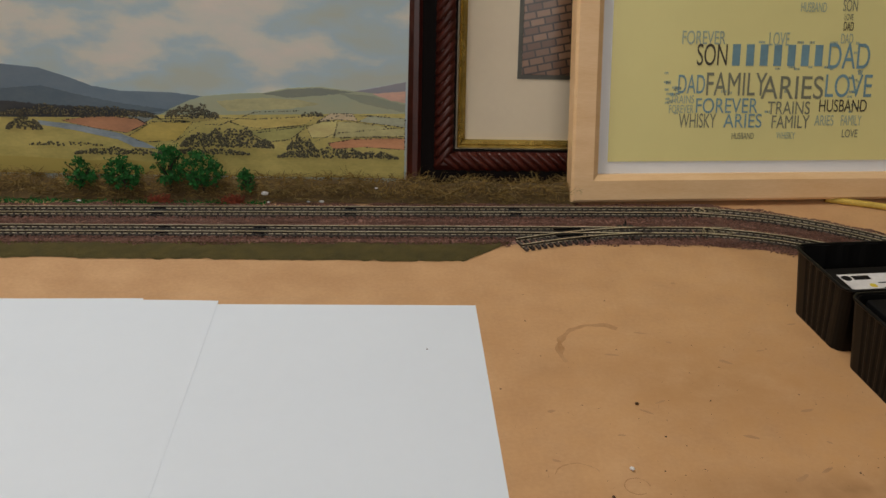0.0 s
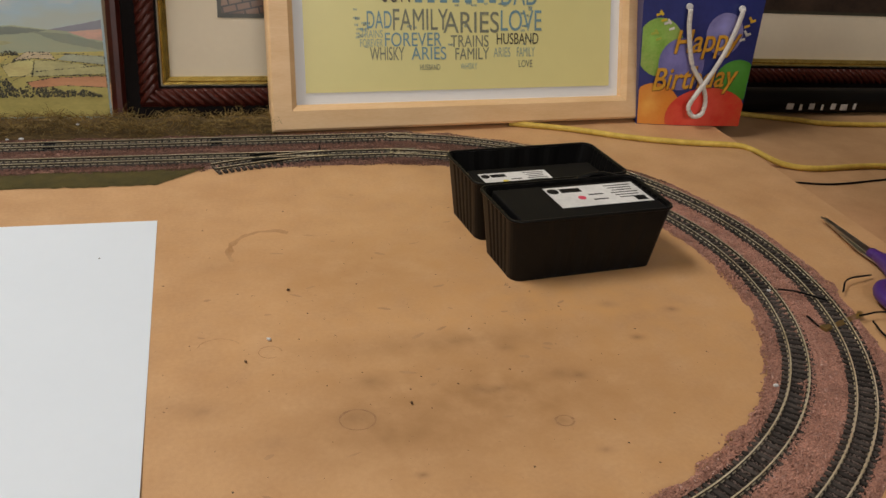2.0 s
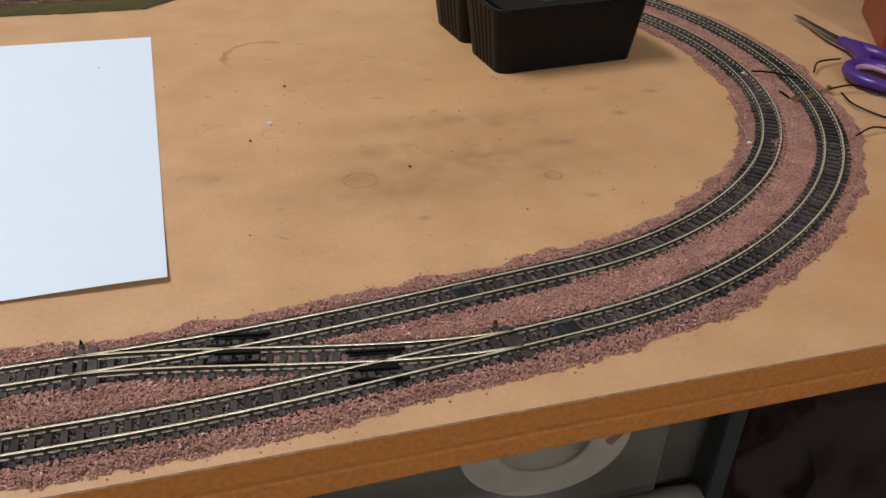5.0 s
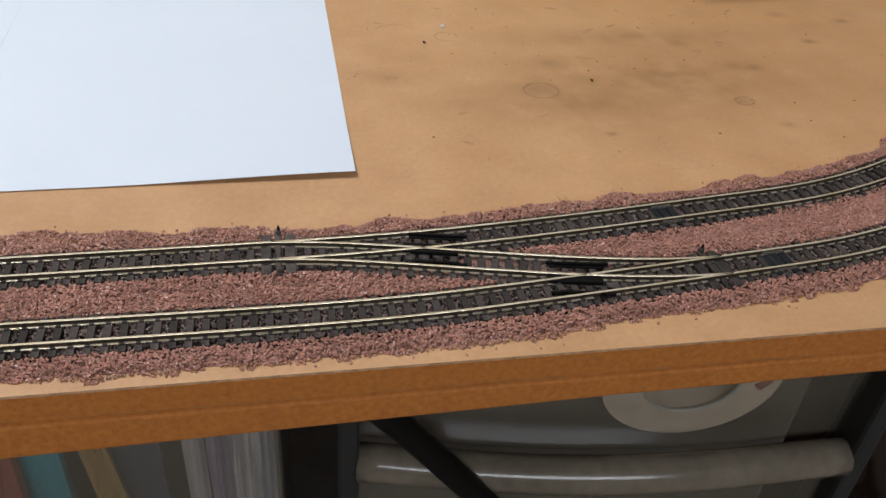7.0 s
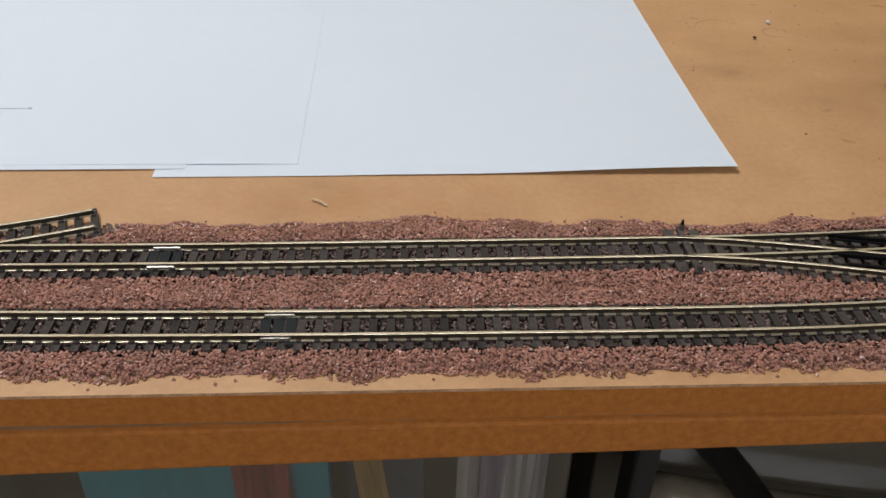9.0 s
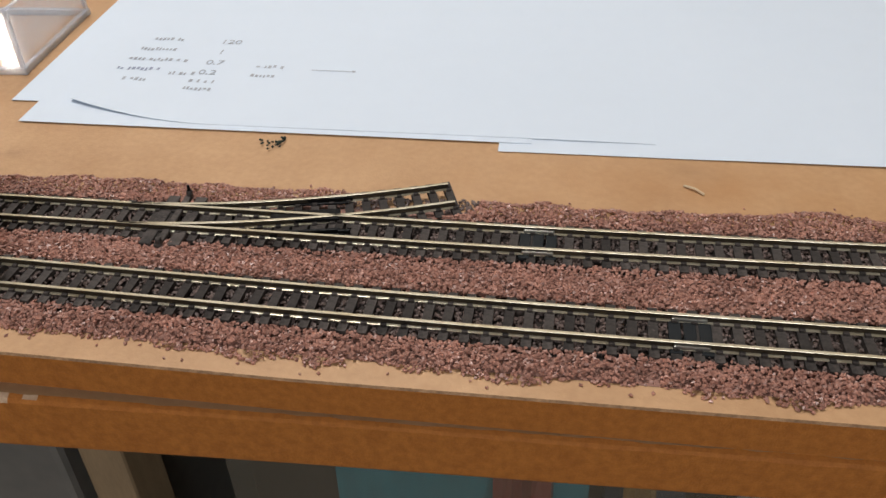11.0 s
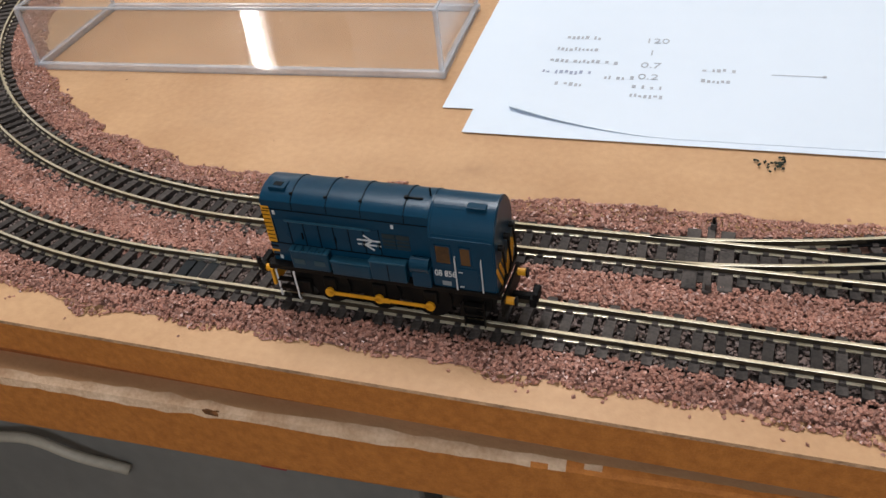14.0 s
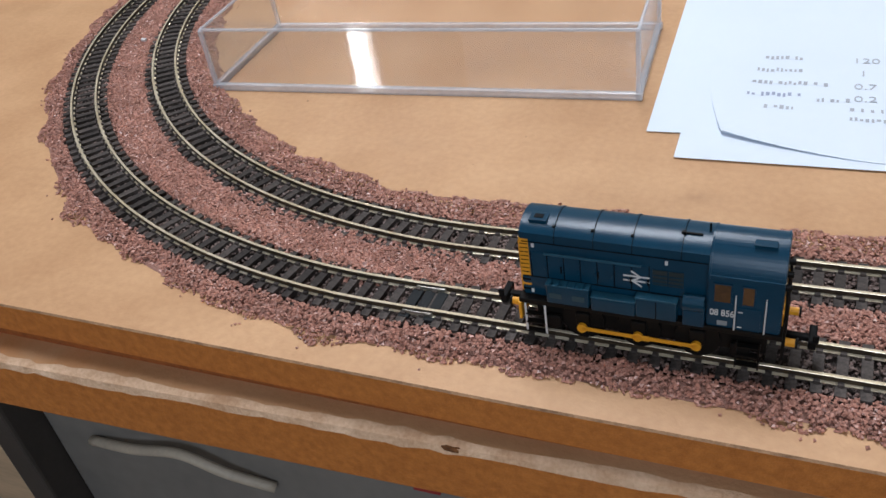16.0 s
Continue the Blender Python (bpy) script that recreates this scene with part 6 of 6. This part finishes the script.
def scissors():
    PURPLE = mat("purple_plastic", (0.075, 0.025, 0.21), 0.35, colour2=(0.055, 0.018, 0.16), scale=40)
    INNER_GRIP = mat("pale_pink_grip", (0.42, 0.22, 0.33), 0.5)
    STEEL = mat("blade_steel", (0.5, 0.5, 0.5), 0.3, 1.0, colour2=(0.3, 0.3, 0.3), scale=90)
    th = thing("scissors", pose(0.474, 0.292, 0.0), "steel scissors with purple plastic handles on the board", "scissors")
    for k, sgn in enumerate((-1, 1)):
        bm = bmesh.new()
        slab(bm, [(sgn * 0.0042, -0.008), (sgn * -0.003, -0.006), (0.0022 - sgn * 0.0012, 0.062), (0.0034 + sgn * 0.0008, 0.058), (sgn * 0.0048, 0.012)], 0.0026 + 0.0014 * k, 0.0038 + 0.0014 * k)
        part("blade", bm, STEEL, th)
    part("pivot", cyl(bmesh.new(), (0, 0, 0.0056), 0.0042, 0.0022, "z", 20), PURPLE, th, "purple pivot cap")
    for sgn, cx, cy, rx, ry in ((-1, -0.0215, -0.0600, 0.0155, 0.0195), (1, 0.0230, -0.0540, 0.0165, 0.0200)):
        ring = [(cx + rx * math.cos(a), cy + ry * math.sin(a), 0.0062) for a in np.linspace(0, 2 * math.pi, 33)]
        hdl = part("handle", tube(bmesh.new(), ring, 0.0043, 10), PURPLE, th, smooth=True)
        inn = [(cx + (rx - 0.0042) * math.cos(a), cy + (ry - 0.0042) * math.sin(a), 0.0062) for a in np.linspace(0, 2 * math.pi, 33)]
        part("grip", tube(bmesh.new(), inn, 0.0018, 8), INNER_GRIP, hdl, "pale pink soft grip", smooth=True)
        arm = spline([(-sgn * 0.001, 0.004, 0.0052), (sgn * 0.002, -0.014, 0.0058), (sgn * 0.008, -0.030, 0.0062), (cx * 0.8, cy + ry * 0.95, 0.0062)], 8)
        part("arm", tube(bmesh.new(), [tuple(p) for p in arm], [0.0034 + 0.0018 * math.sin(math.pi * i / (len(arm) - 1)) for i in range(len(arm))], 10), PURPLE, th, smooth=True)
    return th


scissors()
for pts in ([(0.375, 0.257, 0.0052), (0.386, 0.251, 0.0058), (0.399, 0.240, 0.0052)], [(0.420, 0.252, 0.003), (0.432, 0.264, 0.0045), (0.455, 0.270, 0.003)],
            [(0.409, 0.222, 0.0046), (0.430, 0.222, 0.005), (0.452, 0.205, 0.0012), (0.49, 0.19, 0.0012)], [(0.414, 0.216, 0.004), (0.413, 0.200, 0.0025), (0.424, 0.180, 0.0012), (0.438, 0.158, 0.003)],
            [(0.384, 0.163, 0.0022), (0.400, 0.168, 0.004), (0.418, 0.166, 0.0012), (0.438, 0.155, 0.003)], [(0.378, 0.214, 0.002), (0.376, 0.224, 0.004), (0.377, 0.228, 0.003)]):
    cable("black_wire", pts, 0.0006, MATT_BLACK, "thin black feed wire soldered to the track", 6)


def rail_clip():
    BRASS = mat("brass_clip", (0.5, 0.38, 0.16), 0.35, 0.9, scale=200)
    th = thing("power_clip", pose(0.397, 0.220, 0.0, 0, 0, 20), "brass power clip fixed under the rails", "power clip")
    part("plate", box(bmesh.new(), (0, 0, 0.0024), (0.036, 0.004, 0.0005), 0.0001), BRASS, th)
    for x in (-0.016, 0.016):
        part("screw", cyl(bmesh.new(), (x, 0, 0.0036), 0.0016, 0.0022, "z", 12), BRASS, th)
    part("tab", box(bmesh.new(), (-0.019, 0.0, 0.0036), (0.004, 0.005, 0.0024), 0.0004), BRASS, th)
    th2 = thing("wire_connector", pose(0.447, 0.152, 0.0, 0, 0, -25), "white plastic wire connector block on the board", "connector")
    part("block", box(bmesh.new(), (0, 0, 0.0042), (0.02, 0.011, 0.0084), 0.001), WHITE, th2)
    for y in (-0.003, 0.003):
        part("terminal", cyl(bmesh.new(), (-0.004, y, 0.0086), 0.0016, 0.0012, "z", 12), STEEL2, th2)
    return th


STEEL2 = mat("screw_steel", (0.4, 0.4, 0.4), 0.3, 1.0)
rail_clip()

# ---- pencil notes, specks and marks ----
PENCIL = mat("pencil_grey", (0.46, 0.49, 0.54), 0.7)
INK = mat("blue_ink", (0.36, 0.41, 0.55), 0.6)


def paper_z(x, y):
    return curl(min(1, max(0, (x + 0.3755) / 0.2155)), min(1, max(0, (y - 0.115) / 0.29))) + 0.0003


ZP = 0.00112


def scribble(x, y, w, h, seed, material):
    """An unreadable line of writing: short even bars."""
    rng = random.Random(seed)
    bm = bmesh.new()
    cx = x
    while cx < x + w:
        l = 0.0006 + 0.0007 * rng.random()
        box(bm, (cx + l / 2, y + h / 2 + rng.uniform(-0.12, 0.12) * h, paper_z(cx, y)), (l, h * rng.uniform(0.3, 0.62), 0.00006))
        cx += l + (0.0007 if rng.random() < 0.8 else 0.0020)
    tagged(part("written_line", bm, material, top_sheet), kind="stuff")


for i, (x, y, w) in enumerate(((-0.3580, 0.1855, 0.012), (-0.3600, 0.1760, 0.014), (-0.3610, 0.1665, 0.024), (-0.3620, 0.1580, 0.018), (-0.3400, 0.1555, 0.010), (-0.3560, 0.1490, 0.009))):
    scribble(x, y - 0.0055, w, 0.0042, i, INK if i == 3 else PENCIL)
for text, x, y in (("120", -0.3295, 0.1850), ("1", -0.3275, 0.1755), ("0.7", -0.3290, 0.1660), ("0.2", -0.3290, 0.1575)):
    words(text, 0.0054, PENCIL, pose(x, y - 0.0055, paper_z(x, y - 0.004)), top_sheet, "written_number", -0.00005, 1.1)
for i, (x, y, w) in enumerate(((-0.3300, 0.1500, 0.010), (-0.3300, 0.1440, 0.010), (-0.3080, 0.1640, 0.010), (-0.3080, 0.1560, 0.009))):
    scribble(x, y - 0.0055, w, 0.0036, 20 + i, PENCIL)
bm = bmesh.new()
box(bm, (-0.2775, 0.1585, ZP), (0.0165, 0.0003, 0.00006))
cyl(bm, (-0.2695, 0.1585, ZP), 0.0007, 0.00008)
part("pencil_arrow", bm, PENCIL, top_sheet, "drawn arrow with a dot")
part("ink_dot", cyl(bmesh.new(), (-0.0335, 0.352, 0.00048), 0.0006, 0.00005, "z", 8), MATT_BLACK, right_sheet)

SPECK = mat("dark_speck", (0.09, 0.045, 0.02), 0.9)
rng = random.Random(11)
pts, sz = [], []
for i in range(620):
    x, y = rng.uniform(-0.72, 0.36), rng.uniform(0.075, 0.47)
    if rng.random() < 0.55:
        x, y = rng.gauss(0.15, 0.09), rng.gauss(0.24, 0.09)
    if math.hypot((x - 0.15) / 0.19, (y - 0.28) / 0.19) < 1 or (x < 0.0 and y < 0.1) or x < -0.4:
        if 0.09 < y < 0.48 and x > -0.6:
            pts.append((x, y, 0.0001)), sz.append(0.00018 + 0.0006 * rng.random() ** 4)
ob = stones("dirt_specks", np.array(pts), np.array(sz), SPECK, 3, "dark specks of dirt on the board")
ob.scale = (1, 1, 0.3)
for x, y, s, m in ((0.060, 0.249, 0.0015, WHITE), (0.316, 0.167, 0.0017, WHITE), (0.371, 0.260, 0.0014, WHITE), (-0.631, 0.179, 0.0016, WHITE), (0.047, 0.23, 0.0011, SPECK), (0.075, 0.30, 0.0012, SPECK), (0.124, 0.184, 0.0010, SPECK)):
    bm = bmesh.new()
    box(bm, (0, 0, s * 0.45), (s * 1.5, s, s * 0.8), s * 0.2)
    ob = part("crumb", bm, m)
    ob.location, ob.rotation_euler = (x, y, 0.0005 if x < 0.3 and x > -0.5 else 0.0022), (0, 0, x * 40)
    tagged(ob, "tiny white plaster crumb" if m is WHITE else "tiny dark wood crumb on the board", "crumb", "crumbs")
th = part("wood_shaving", tube(bmesh.new(), [(-0.1530, 0.0915, 0.0005), (-0.150, 0.0895, 0.0009), (-0.1475, 0.0872, 0.0005)], 0.0004, 5), mat("pale_shaving", (0.7, 0.55, 0.36), 0.8))
tagged(th, "small pale curled wood shaving on the board", "shaving")
g = np.array([(-0.285 + rng.gauss(0, 0.0028), 0.1055 + rng.gauss(0, 0.0022), 0.0008) for _ in range(26)])
stones("dark_crumbs", g, np.full(26, 0.0006), mat("dark_green_flock", (0.02, 0.03, 0.02), 0.9, island=0.4), 31, "cluster of dark green flock crumbs")

# ring stain and knots, as thin worn marks
STAIN = mat("faint_ring_stain", (0.37, 0.19, 0.075), 0.6, colour2=(0.5, 0.3, 0.15), scale=60)
for cx, cy, rx, ry, a0, a1, wd, name in ((0.069, 0.350, 0.026, 0.030, 60, 200, 0.0030, "ring_stain"), (0.060, 0.238, 0.0060, 0.0055, 0, 300, 0.0004, "ring_stain"), (0.096, 0.176, 0.0085, 0.0075, 0, 360, 0.0008, "knot_mark"), (0.195, 0.160, 0.0045, 0.0040, 0, 350, 0.0009, "knot_mark"), (0.034, 0.245, 0.0110, 0.0090, 20, 170, 0.0005, "ring_stain")):
    bm = bmesh.new()
    prev = None
    for k in range(41):
        a = radians(a0 + (a1 - a0) * k / 40)
        ww = wd * (0.35 + 0.9 * abs(noise.noise((k * 0.17, cx * 90, 0))))
        j = 1 + 0.04 * noise.noise((k * 0.2, cy * 70, 4))
        row = [bm.verts.new((cx + (rx * j + s * ww) * math.cos(a), cy + (ry * j + s * ww) * math.sin(a), 0.00012)) for s in (-1, 1)]
        if prev:
            bm.faces.new((prev[0], prev[1], row[1], row[0]))
        prev = row
    ob = part(name, bm, STAIN if name == "ring_stain" else mat("knot_brown", (0.28, 0.15, 0.075), 0.7, colour2=(0.42, 0.24, 0.12), scale=250))
    tagged(ob, "faint brown ring stain on the board" if name == "ring_stain" else "dark knot-like blemish on the board", "stain")

# scuffs on the board and nicks in its sawn edge
SCUFF = mat("brown_scuff", (0.40, 0.225, 0.11), 0.6, colour2=(0.47, 0.28, 0.14), scale=200)
rng = random.Random(21)
bm = bmesh.new()
for i in range(34):
    x, y = rng.gauss(0.13, 0.08), rng.gauss(0.29, 0.07)
    if math.hypot((x - 0.15) / 0.185, (y - 0.28) / 0.185) > 1 or (x < 0.004 and y < 0.41):
        continue
    a, l, w = rng.uniform(-0.6, 0.6), rng.uniform(0.0015, 0.0045), rng.uniform(0.0006, 0.0014)
    pts = []
    for k in range(10):
        t = k * math.pi / 5
        r = 1 + 0.5 * noise.noise((k * 0.8, i * 3.1, 0))
        u, v = l * math.cos(t) * r, w * math.sin(t) * r
        pts.append(bm.verts.new((x + u * math.cos(a) - v * math.sin(a), y + u * math.sin(a) + v * math.cos(a), 0.00008)))
    bm.faces.new(pts)
tagged(part("scuff_mark", bm, SCUFF), "faint brown scuffs on the board", "stain", kind="stuff")
for x, y, z, s in ((-0.075, 0.0, -0.0155, 0.0011), (-0.226, -0.0004, -0.0165, 0.0014), (-0.416, -0.0005, -0.0172, 0.0022), (-0.347, -0.0004, -0.0165, 0.0016), (-0.218, -0.0004, -0.0215, 0.0009), (0.03, -0.0002, -0.0135, 0.0009)):
    bm = bmesh.new()
    bmesh.ops.create_icosphere(bm, subdivisions=2, radius=s, matrix=Matrix.Translation((x, y, z)) @ Matrix.Diagonal((1.4, 0.22, 0.7, 1)))
    for v in bm.verts:
        v.co += v.normal * 0.3 * s * noise.noise(v.co * 1500)
    tagged(part("edge_chip", bm, mat("chipped_fibre", (0.2, 0.08, 0.02), 0.9, colour2=(0.1, 0.04, 0.012), scale=600)), "dark chipped nick in the sawn board edge", "chip", "edge chips")

# ---- things stored under the table ----
SMOKE = mat("smoky_clear_plastic", (0.32, 0.28, 0.21), 0.16, colour2=(0.25, 0.22, 0.165), scale=8, alpha=0.20)
GREY_PL = mat("silver_grey_plastic", (0.25, 0.215, 0.16), 0.16, colour2=(0.14, 0.118, 0.088), scale=14)
DARK_GREY = mat("dark_grey_plastic", (0.105, 0.093, 0.072), 0.35, scale=12)


def drawer_unit(x0, x1, label, tape):
    th = thing("drawer_unit", pose((x0 + x1) / 2, 0.122, -0.75, 0, 0, -6), label, "drawer unit", "plastic drawer units")
    w = x1 - x0
    top = 0.715
    part("carcass", box(bmesh.new(), (0, 0.245, top / 2), (w + 0.03, 0.37, top), 0.004), DARK_GREY, th)
    for k, (z0, z1) in enumerate(((0.555, 0.708), (0.385, 0.535), (0.2, 0.36))):
        bm = bmesh.new()
        n = 16
        a = [[bm.verts.new((-w / 2 + w * i / n, -0.012 * math.sin(math.pi * i / n) - dy, z)) for i in range(n + 1)] for z, dy in ((z0, 0), (z1, 0.006))]
        b = [[bm.verts.new((-w / 2 + w * i / n, 0.004 - 0.012 * math.sin(math.pi * i / n) - dy, z)) for i in range(n + 1)] for z, dy in ((z0, 0), (z1, 0.006))]
        for i in range(n):
            bm.faces.new((a[0][i], a[0][i + 1], a[1][i + 1], a[1][i])), bm.faces.new((b[0][i + 1], b[0][i], b[1][i], b[1][i + 1]))
            bm.faces.new((a[1][i], a[1][i + 1], b[1][i + 1], b[1][i])), bm.faces.new((a[0][i + 1], a[0][i], b[0][i], b[0][i + 1]))
        front = part("drawer_front", bm, SMOKE, th, "smoky see-through drawer front", smooth=True)
        front.visible_shadow = False
        rim = [(-w / 2 + w * i / 24, -0.010 - 0.012 * math.sin(math.pi * i / 24), z0 - 0.010) for i in range(25)]
        part("handle_rim", tube(bmesh.new(), rim, 0.0115, 12), GREY_PL, front, "rounded silver-grey handle rim", smooth=True)
    for s in (-1, 1):
        part("side_post", box(bmesh.new(), (s * (w / 2 + 0.006), -0.004, top / 2), (0.012, 0.03, top), 0.003), mat("dark_post_plastic", (0.03, 0.03, 0.03), 0.5), th)
    return th


drawer_unit(0.004, 0.290, "grey plastic drawer unit with smoky see-through fronts", True)


def tape_roll():
    th = thing("tape_roll", pose(0.196, 0.127, -0.164, 8, 0, -6), "beige roll of masking tape standing inside the top drawer", "tape roll")
    BEIGE = mat("beige_tape", (0.66, 0.54, 0.39), 0.7, scale=60)
    bm = bmesh.new()
    n = 48
    rings = [[bm.verts.new((r * math.cos(2 * math.pi * k / n), y, r * math.sin(2 * math.pi * k / n))) for k in range(n)] for r, y in ((0.0295, 0.0), (0.0525, 0.0), (0.0525, 0.022), (0.0295, 0.022))]
    for q in range(4):
        a, b = rings[q], rings[(q + 1) % 4]
        for k in range(n):
            j = (k + 1) % n
            bm.faces.new((a[k], a[j], b[j], b[k]))
    bmesh.ops.recalc_face_normals(bm, faces=bm.faces[:])
    part("tape", bm, BEIGE, th)
    part("core", tube(bmesh.new(), [(0.029 * math.cos(a), 0.001, 0.029 * math.sin(a)) for a in np.linspace(0, 2 * math.pi, 49)], 0.0012, 6), mat("pale_core", (0.5, 0.47, 0.4), 0.6), th, "pale cardboard core")
    return th


tape_roll()
tagged(part("pencil", tube(bmesh.new(), [(0.235, 0.125, -0.168), (0.268, 0.125, -0.135)], 0.004, 8), mat("dull_red_paint", (0.25, 0.07, 0.05), 0.5)), "dull red pencil leaning inside the drawer", "pencil")
cable("black_hose", [(-0.055, 0.098, -0.036), (0.0, 0.098, -0.115), (0.035, 0.098, -0.162), (0.085, 0.098, -0.235), (0.15, 0.1, -0.34)], 0.0075, BLACK_PL, "thick black hose hanging in front of the drawers", 12)


def storage_box(x0, x1, y, label):
    th = thing("storage_box", pose((x0 + x1) / 2, y, -0.75), label, "storage box", "storage boxes")
    w, d, h = x1 - x0, 0.30, 0.66
    for nm, c, s in (("front_wall", (0, 0, h / 2), (w, 0.003, h)), ("side_wall", (-w / 2, d / 2, h / 2), (0.003, d, h)), ("side_wall", (w / 2, d / 2, h / 2), (0.003, d, h))):
        ob = part(nm, box(bmesh.new(), c, s), SMOKE, th)
        ob.visible_shadow = False
    part("back_wall", box(bmesh.new(), (0, d, h / 2), (w, 0.003, h)), DARK_GREY, th)
    part("floor_panel", box(bmesh.new(), (0, d / 2, 0.002), (w, d, 0.004)), DARK_GREY, th)
    part("rim", box(bmesh.new(), (0, -0.004, h), (w + 0.01, 0.01, 0.012), 0.003), GREY_PL, th)
    return th


storage_box(-0.345, -0.040, 0.128, "clear plastic storage box full of packets under the table")


def packet(x0, x1, y, z0, z1, colour, label, lean=0.0):
    bm = bmesh.new()
    n = 10
    rows = []
    for j in range(n + 1):
        rows.append([])
        for i in range(7):
            u, v = i / 6, j / n
            rows[-1].append(bm.verts.new((x0 + (x1 - x0) * u + lean * v, y + 0.006 * noise.noise((u * 5 + x0 * 60, v * 4, 2)), z0 + (z1 - z0) * v)))
    for j in range(n):
        for i in range(6):
            bm.faces.new((rows[j][i], rows[j][i + 1], rows[j + 1][i + 1], rows[j + 1][i]))
    ob = part("packet", bm, mat("packet_print", colour, 0.35, scale=40, stretch=(5, 1, 1)))
    m = ob.modifiers.new("thickness", "SOLIDIFY")
    m.thickness = 0.006
    return tagged(ob, label, "packet", "packets in the storage box")


packet(-0.305, -0.165, 0.165, -0.70, -0.176, (0.04, 0.28, 0.33), "teal plastic folder in the storage box")
packet(-0.215, -0.185, 0.150, -0.70, -0.196, (0.3, 0.07, 0.05), "dull red packet in the storage box")
packet(-0.104, -0.088, 0.150, -0.70, -0.165, (0.36, 0.22, 0.07), "ochre paper strip in the storage box", -0.05)
for i, (a, c) in enumerate(((-0.096, (0.42, 0.39, 0.37)), (-0.083, (0.27, 0.22, 0.28)), (-0.070, (0.45, 0.43, 0.42)), (-0.057, (0.3, 0.29, 0.31)))):
    packet(a, a + 0.012, 0.148 + 0.003 * i, -0.70, -0.160, c, "pale plastic packet in the storage box", 0.002)
packet(-0.155, -0.112, 0.175, -0.70, -0.170, (0.05, 0.065, 0.09), "dark blue packet in the storage box")


def refuse_sack():
    bm = bmesh.new()
    bmesh.ops.create_icosphere(bm, subdivisions=5, radius=1.0, matrix=Matrix.Translation((0.50, 0.30, -0.38)) @ Matrix.Diagonal((0.13, 0.17, 0.32, 1)))
    for v in bm.verts:
        q = v.co * 26
        v.co += v.normal * (0.022 * abs(noise.noise(q)) + 0.009 * abs(noise.noise(q * 2.7)) - 0.01)
    ob = part("plastic_sack", bm, mat("crumpled_dark_film", (0.026, 0.013, 0.008), 0.2, colour2=(0.012, 0.006, 0.004), scale=12, bump=1.0, bump_scale=70, spec=0.6), smooth=True)
    return tagged(ob, "crumpled glossy dark plastic sack on the floor", "sack")


refuse_sack()


def toolbox():
    th = thing("storage_box", pose(-0.576, 0.105, -0.75), "dark grey plastic storage box with a pale handle under the table", "storage box")
    part("front", box(bmesh.new(), (0, 0.09, 0.335), (0.32, 0.18, 0.67), 0.004), mat("grey_plastic_front", (0.24, 0.225, 0.20), 0.35, colour2=(0.15, 0.145, 0.135), scale=9), th)
    hp = spline([(-0.124, -0.003, 0.541), (-0.089, -0.008, 0.549), (-0.055, -0.009, 0.556), (-0.029, -0.008, 0.547), (-0.004, -0.003, 0.536)], 6)
    part("handle", tube(bmesh.new(), [tuple(p) for p in hp], 0.0030, 8), mat("pale_handle", (0.52, 0.46, 0.36), 0.5), th, "pale moulded handle", smooth=True)
    part("red_tag", box(bmesh.new(), (0.086, -0.0015, 0.562), (0.014, 0.002, 0.004), 0.0005), mat("red_tag", (0.4, 0.03, 0.03), 0.5), th)
    th2 = thing("metal_post", pose(-0.744, 0.10, -0.75), "black square metal post under the table", "post")
    part("upright", box(bmesh.new(), (-0.002, 0, 0.354), (0.020, 0.03, 0.708), 0.002), mat("dull_dark_metal", (0.055, 0.048, 0.042), 0.45, scale=30), th2)
    th3 = thing("wooden_upright", pose(-0.395, 0.12, -0.75), "pale wooden upright under the table", "post")
    part("upright", box(bmesh.new(), (0, 0, 0.3565), (0.022, 0.03, 0.713), 0.002), mat("pale_timber", (0.4, 0.28, 0.16), 0.6, scale=20, stretch=(6, 6, 1)), th3)
    # pale sheet added where the lit floor boards show beyond the post
    th4 = thing("floor_stand_in", pose(-0.797, 0.12, -0.75), "pale upright sheet added in place of the lit wooden floor", "plywood")
    part("board", box(bmesh.new(), (0, 0, 0.354), (0.09, 0.02, 0.708), 0.002), mat("lit_floor_wood", (0.62, 0.46, 0.29), 0.6, scale=14, stretch=(1, 1, 6)), th4)
    return th


toolbox()
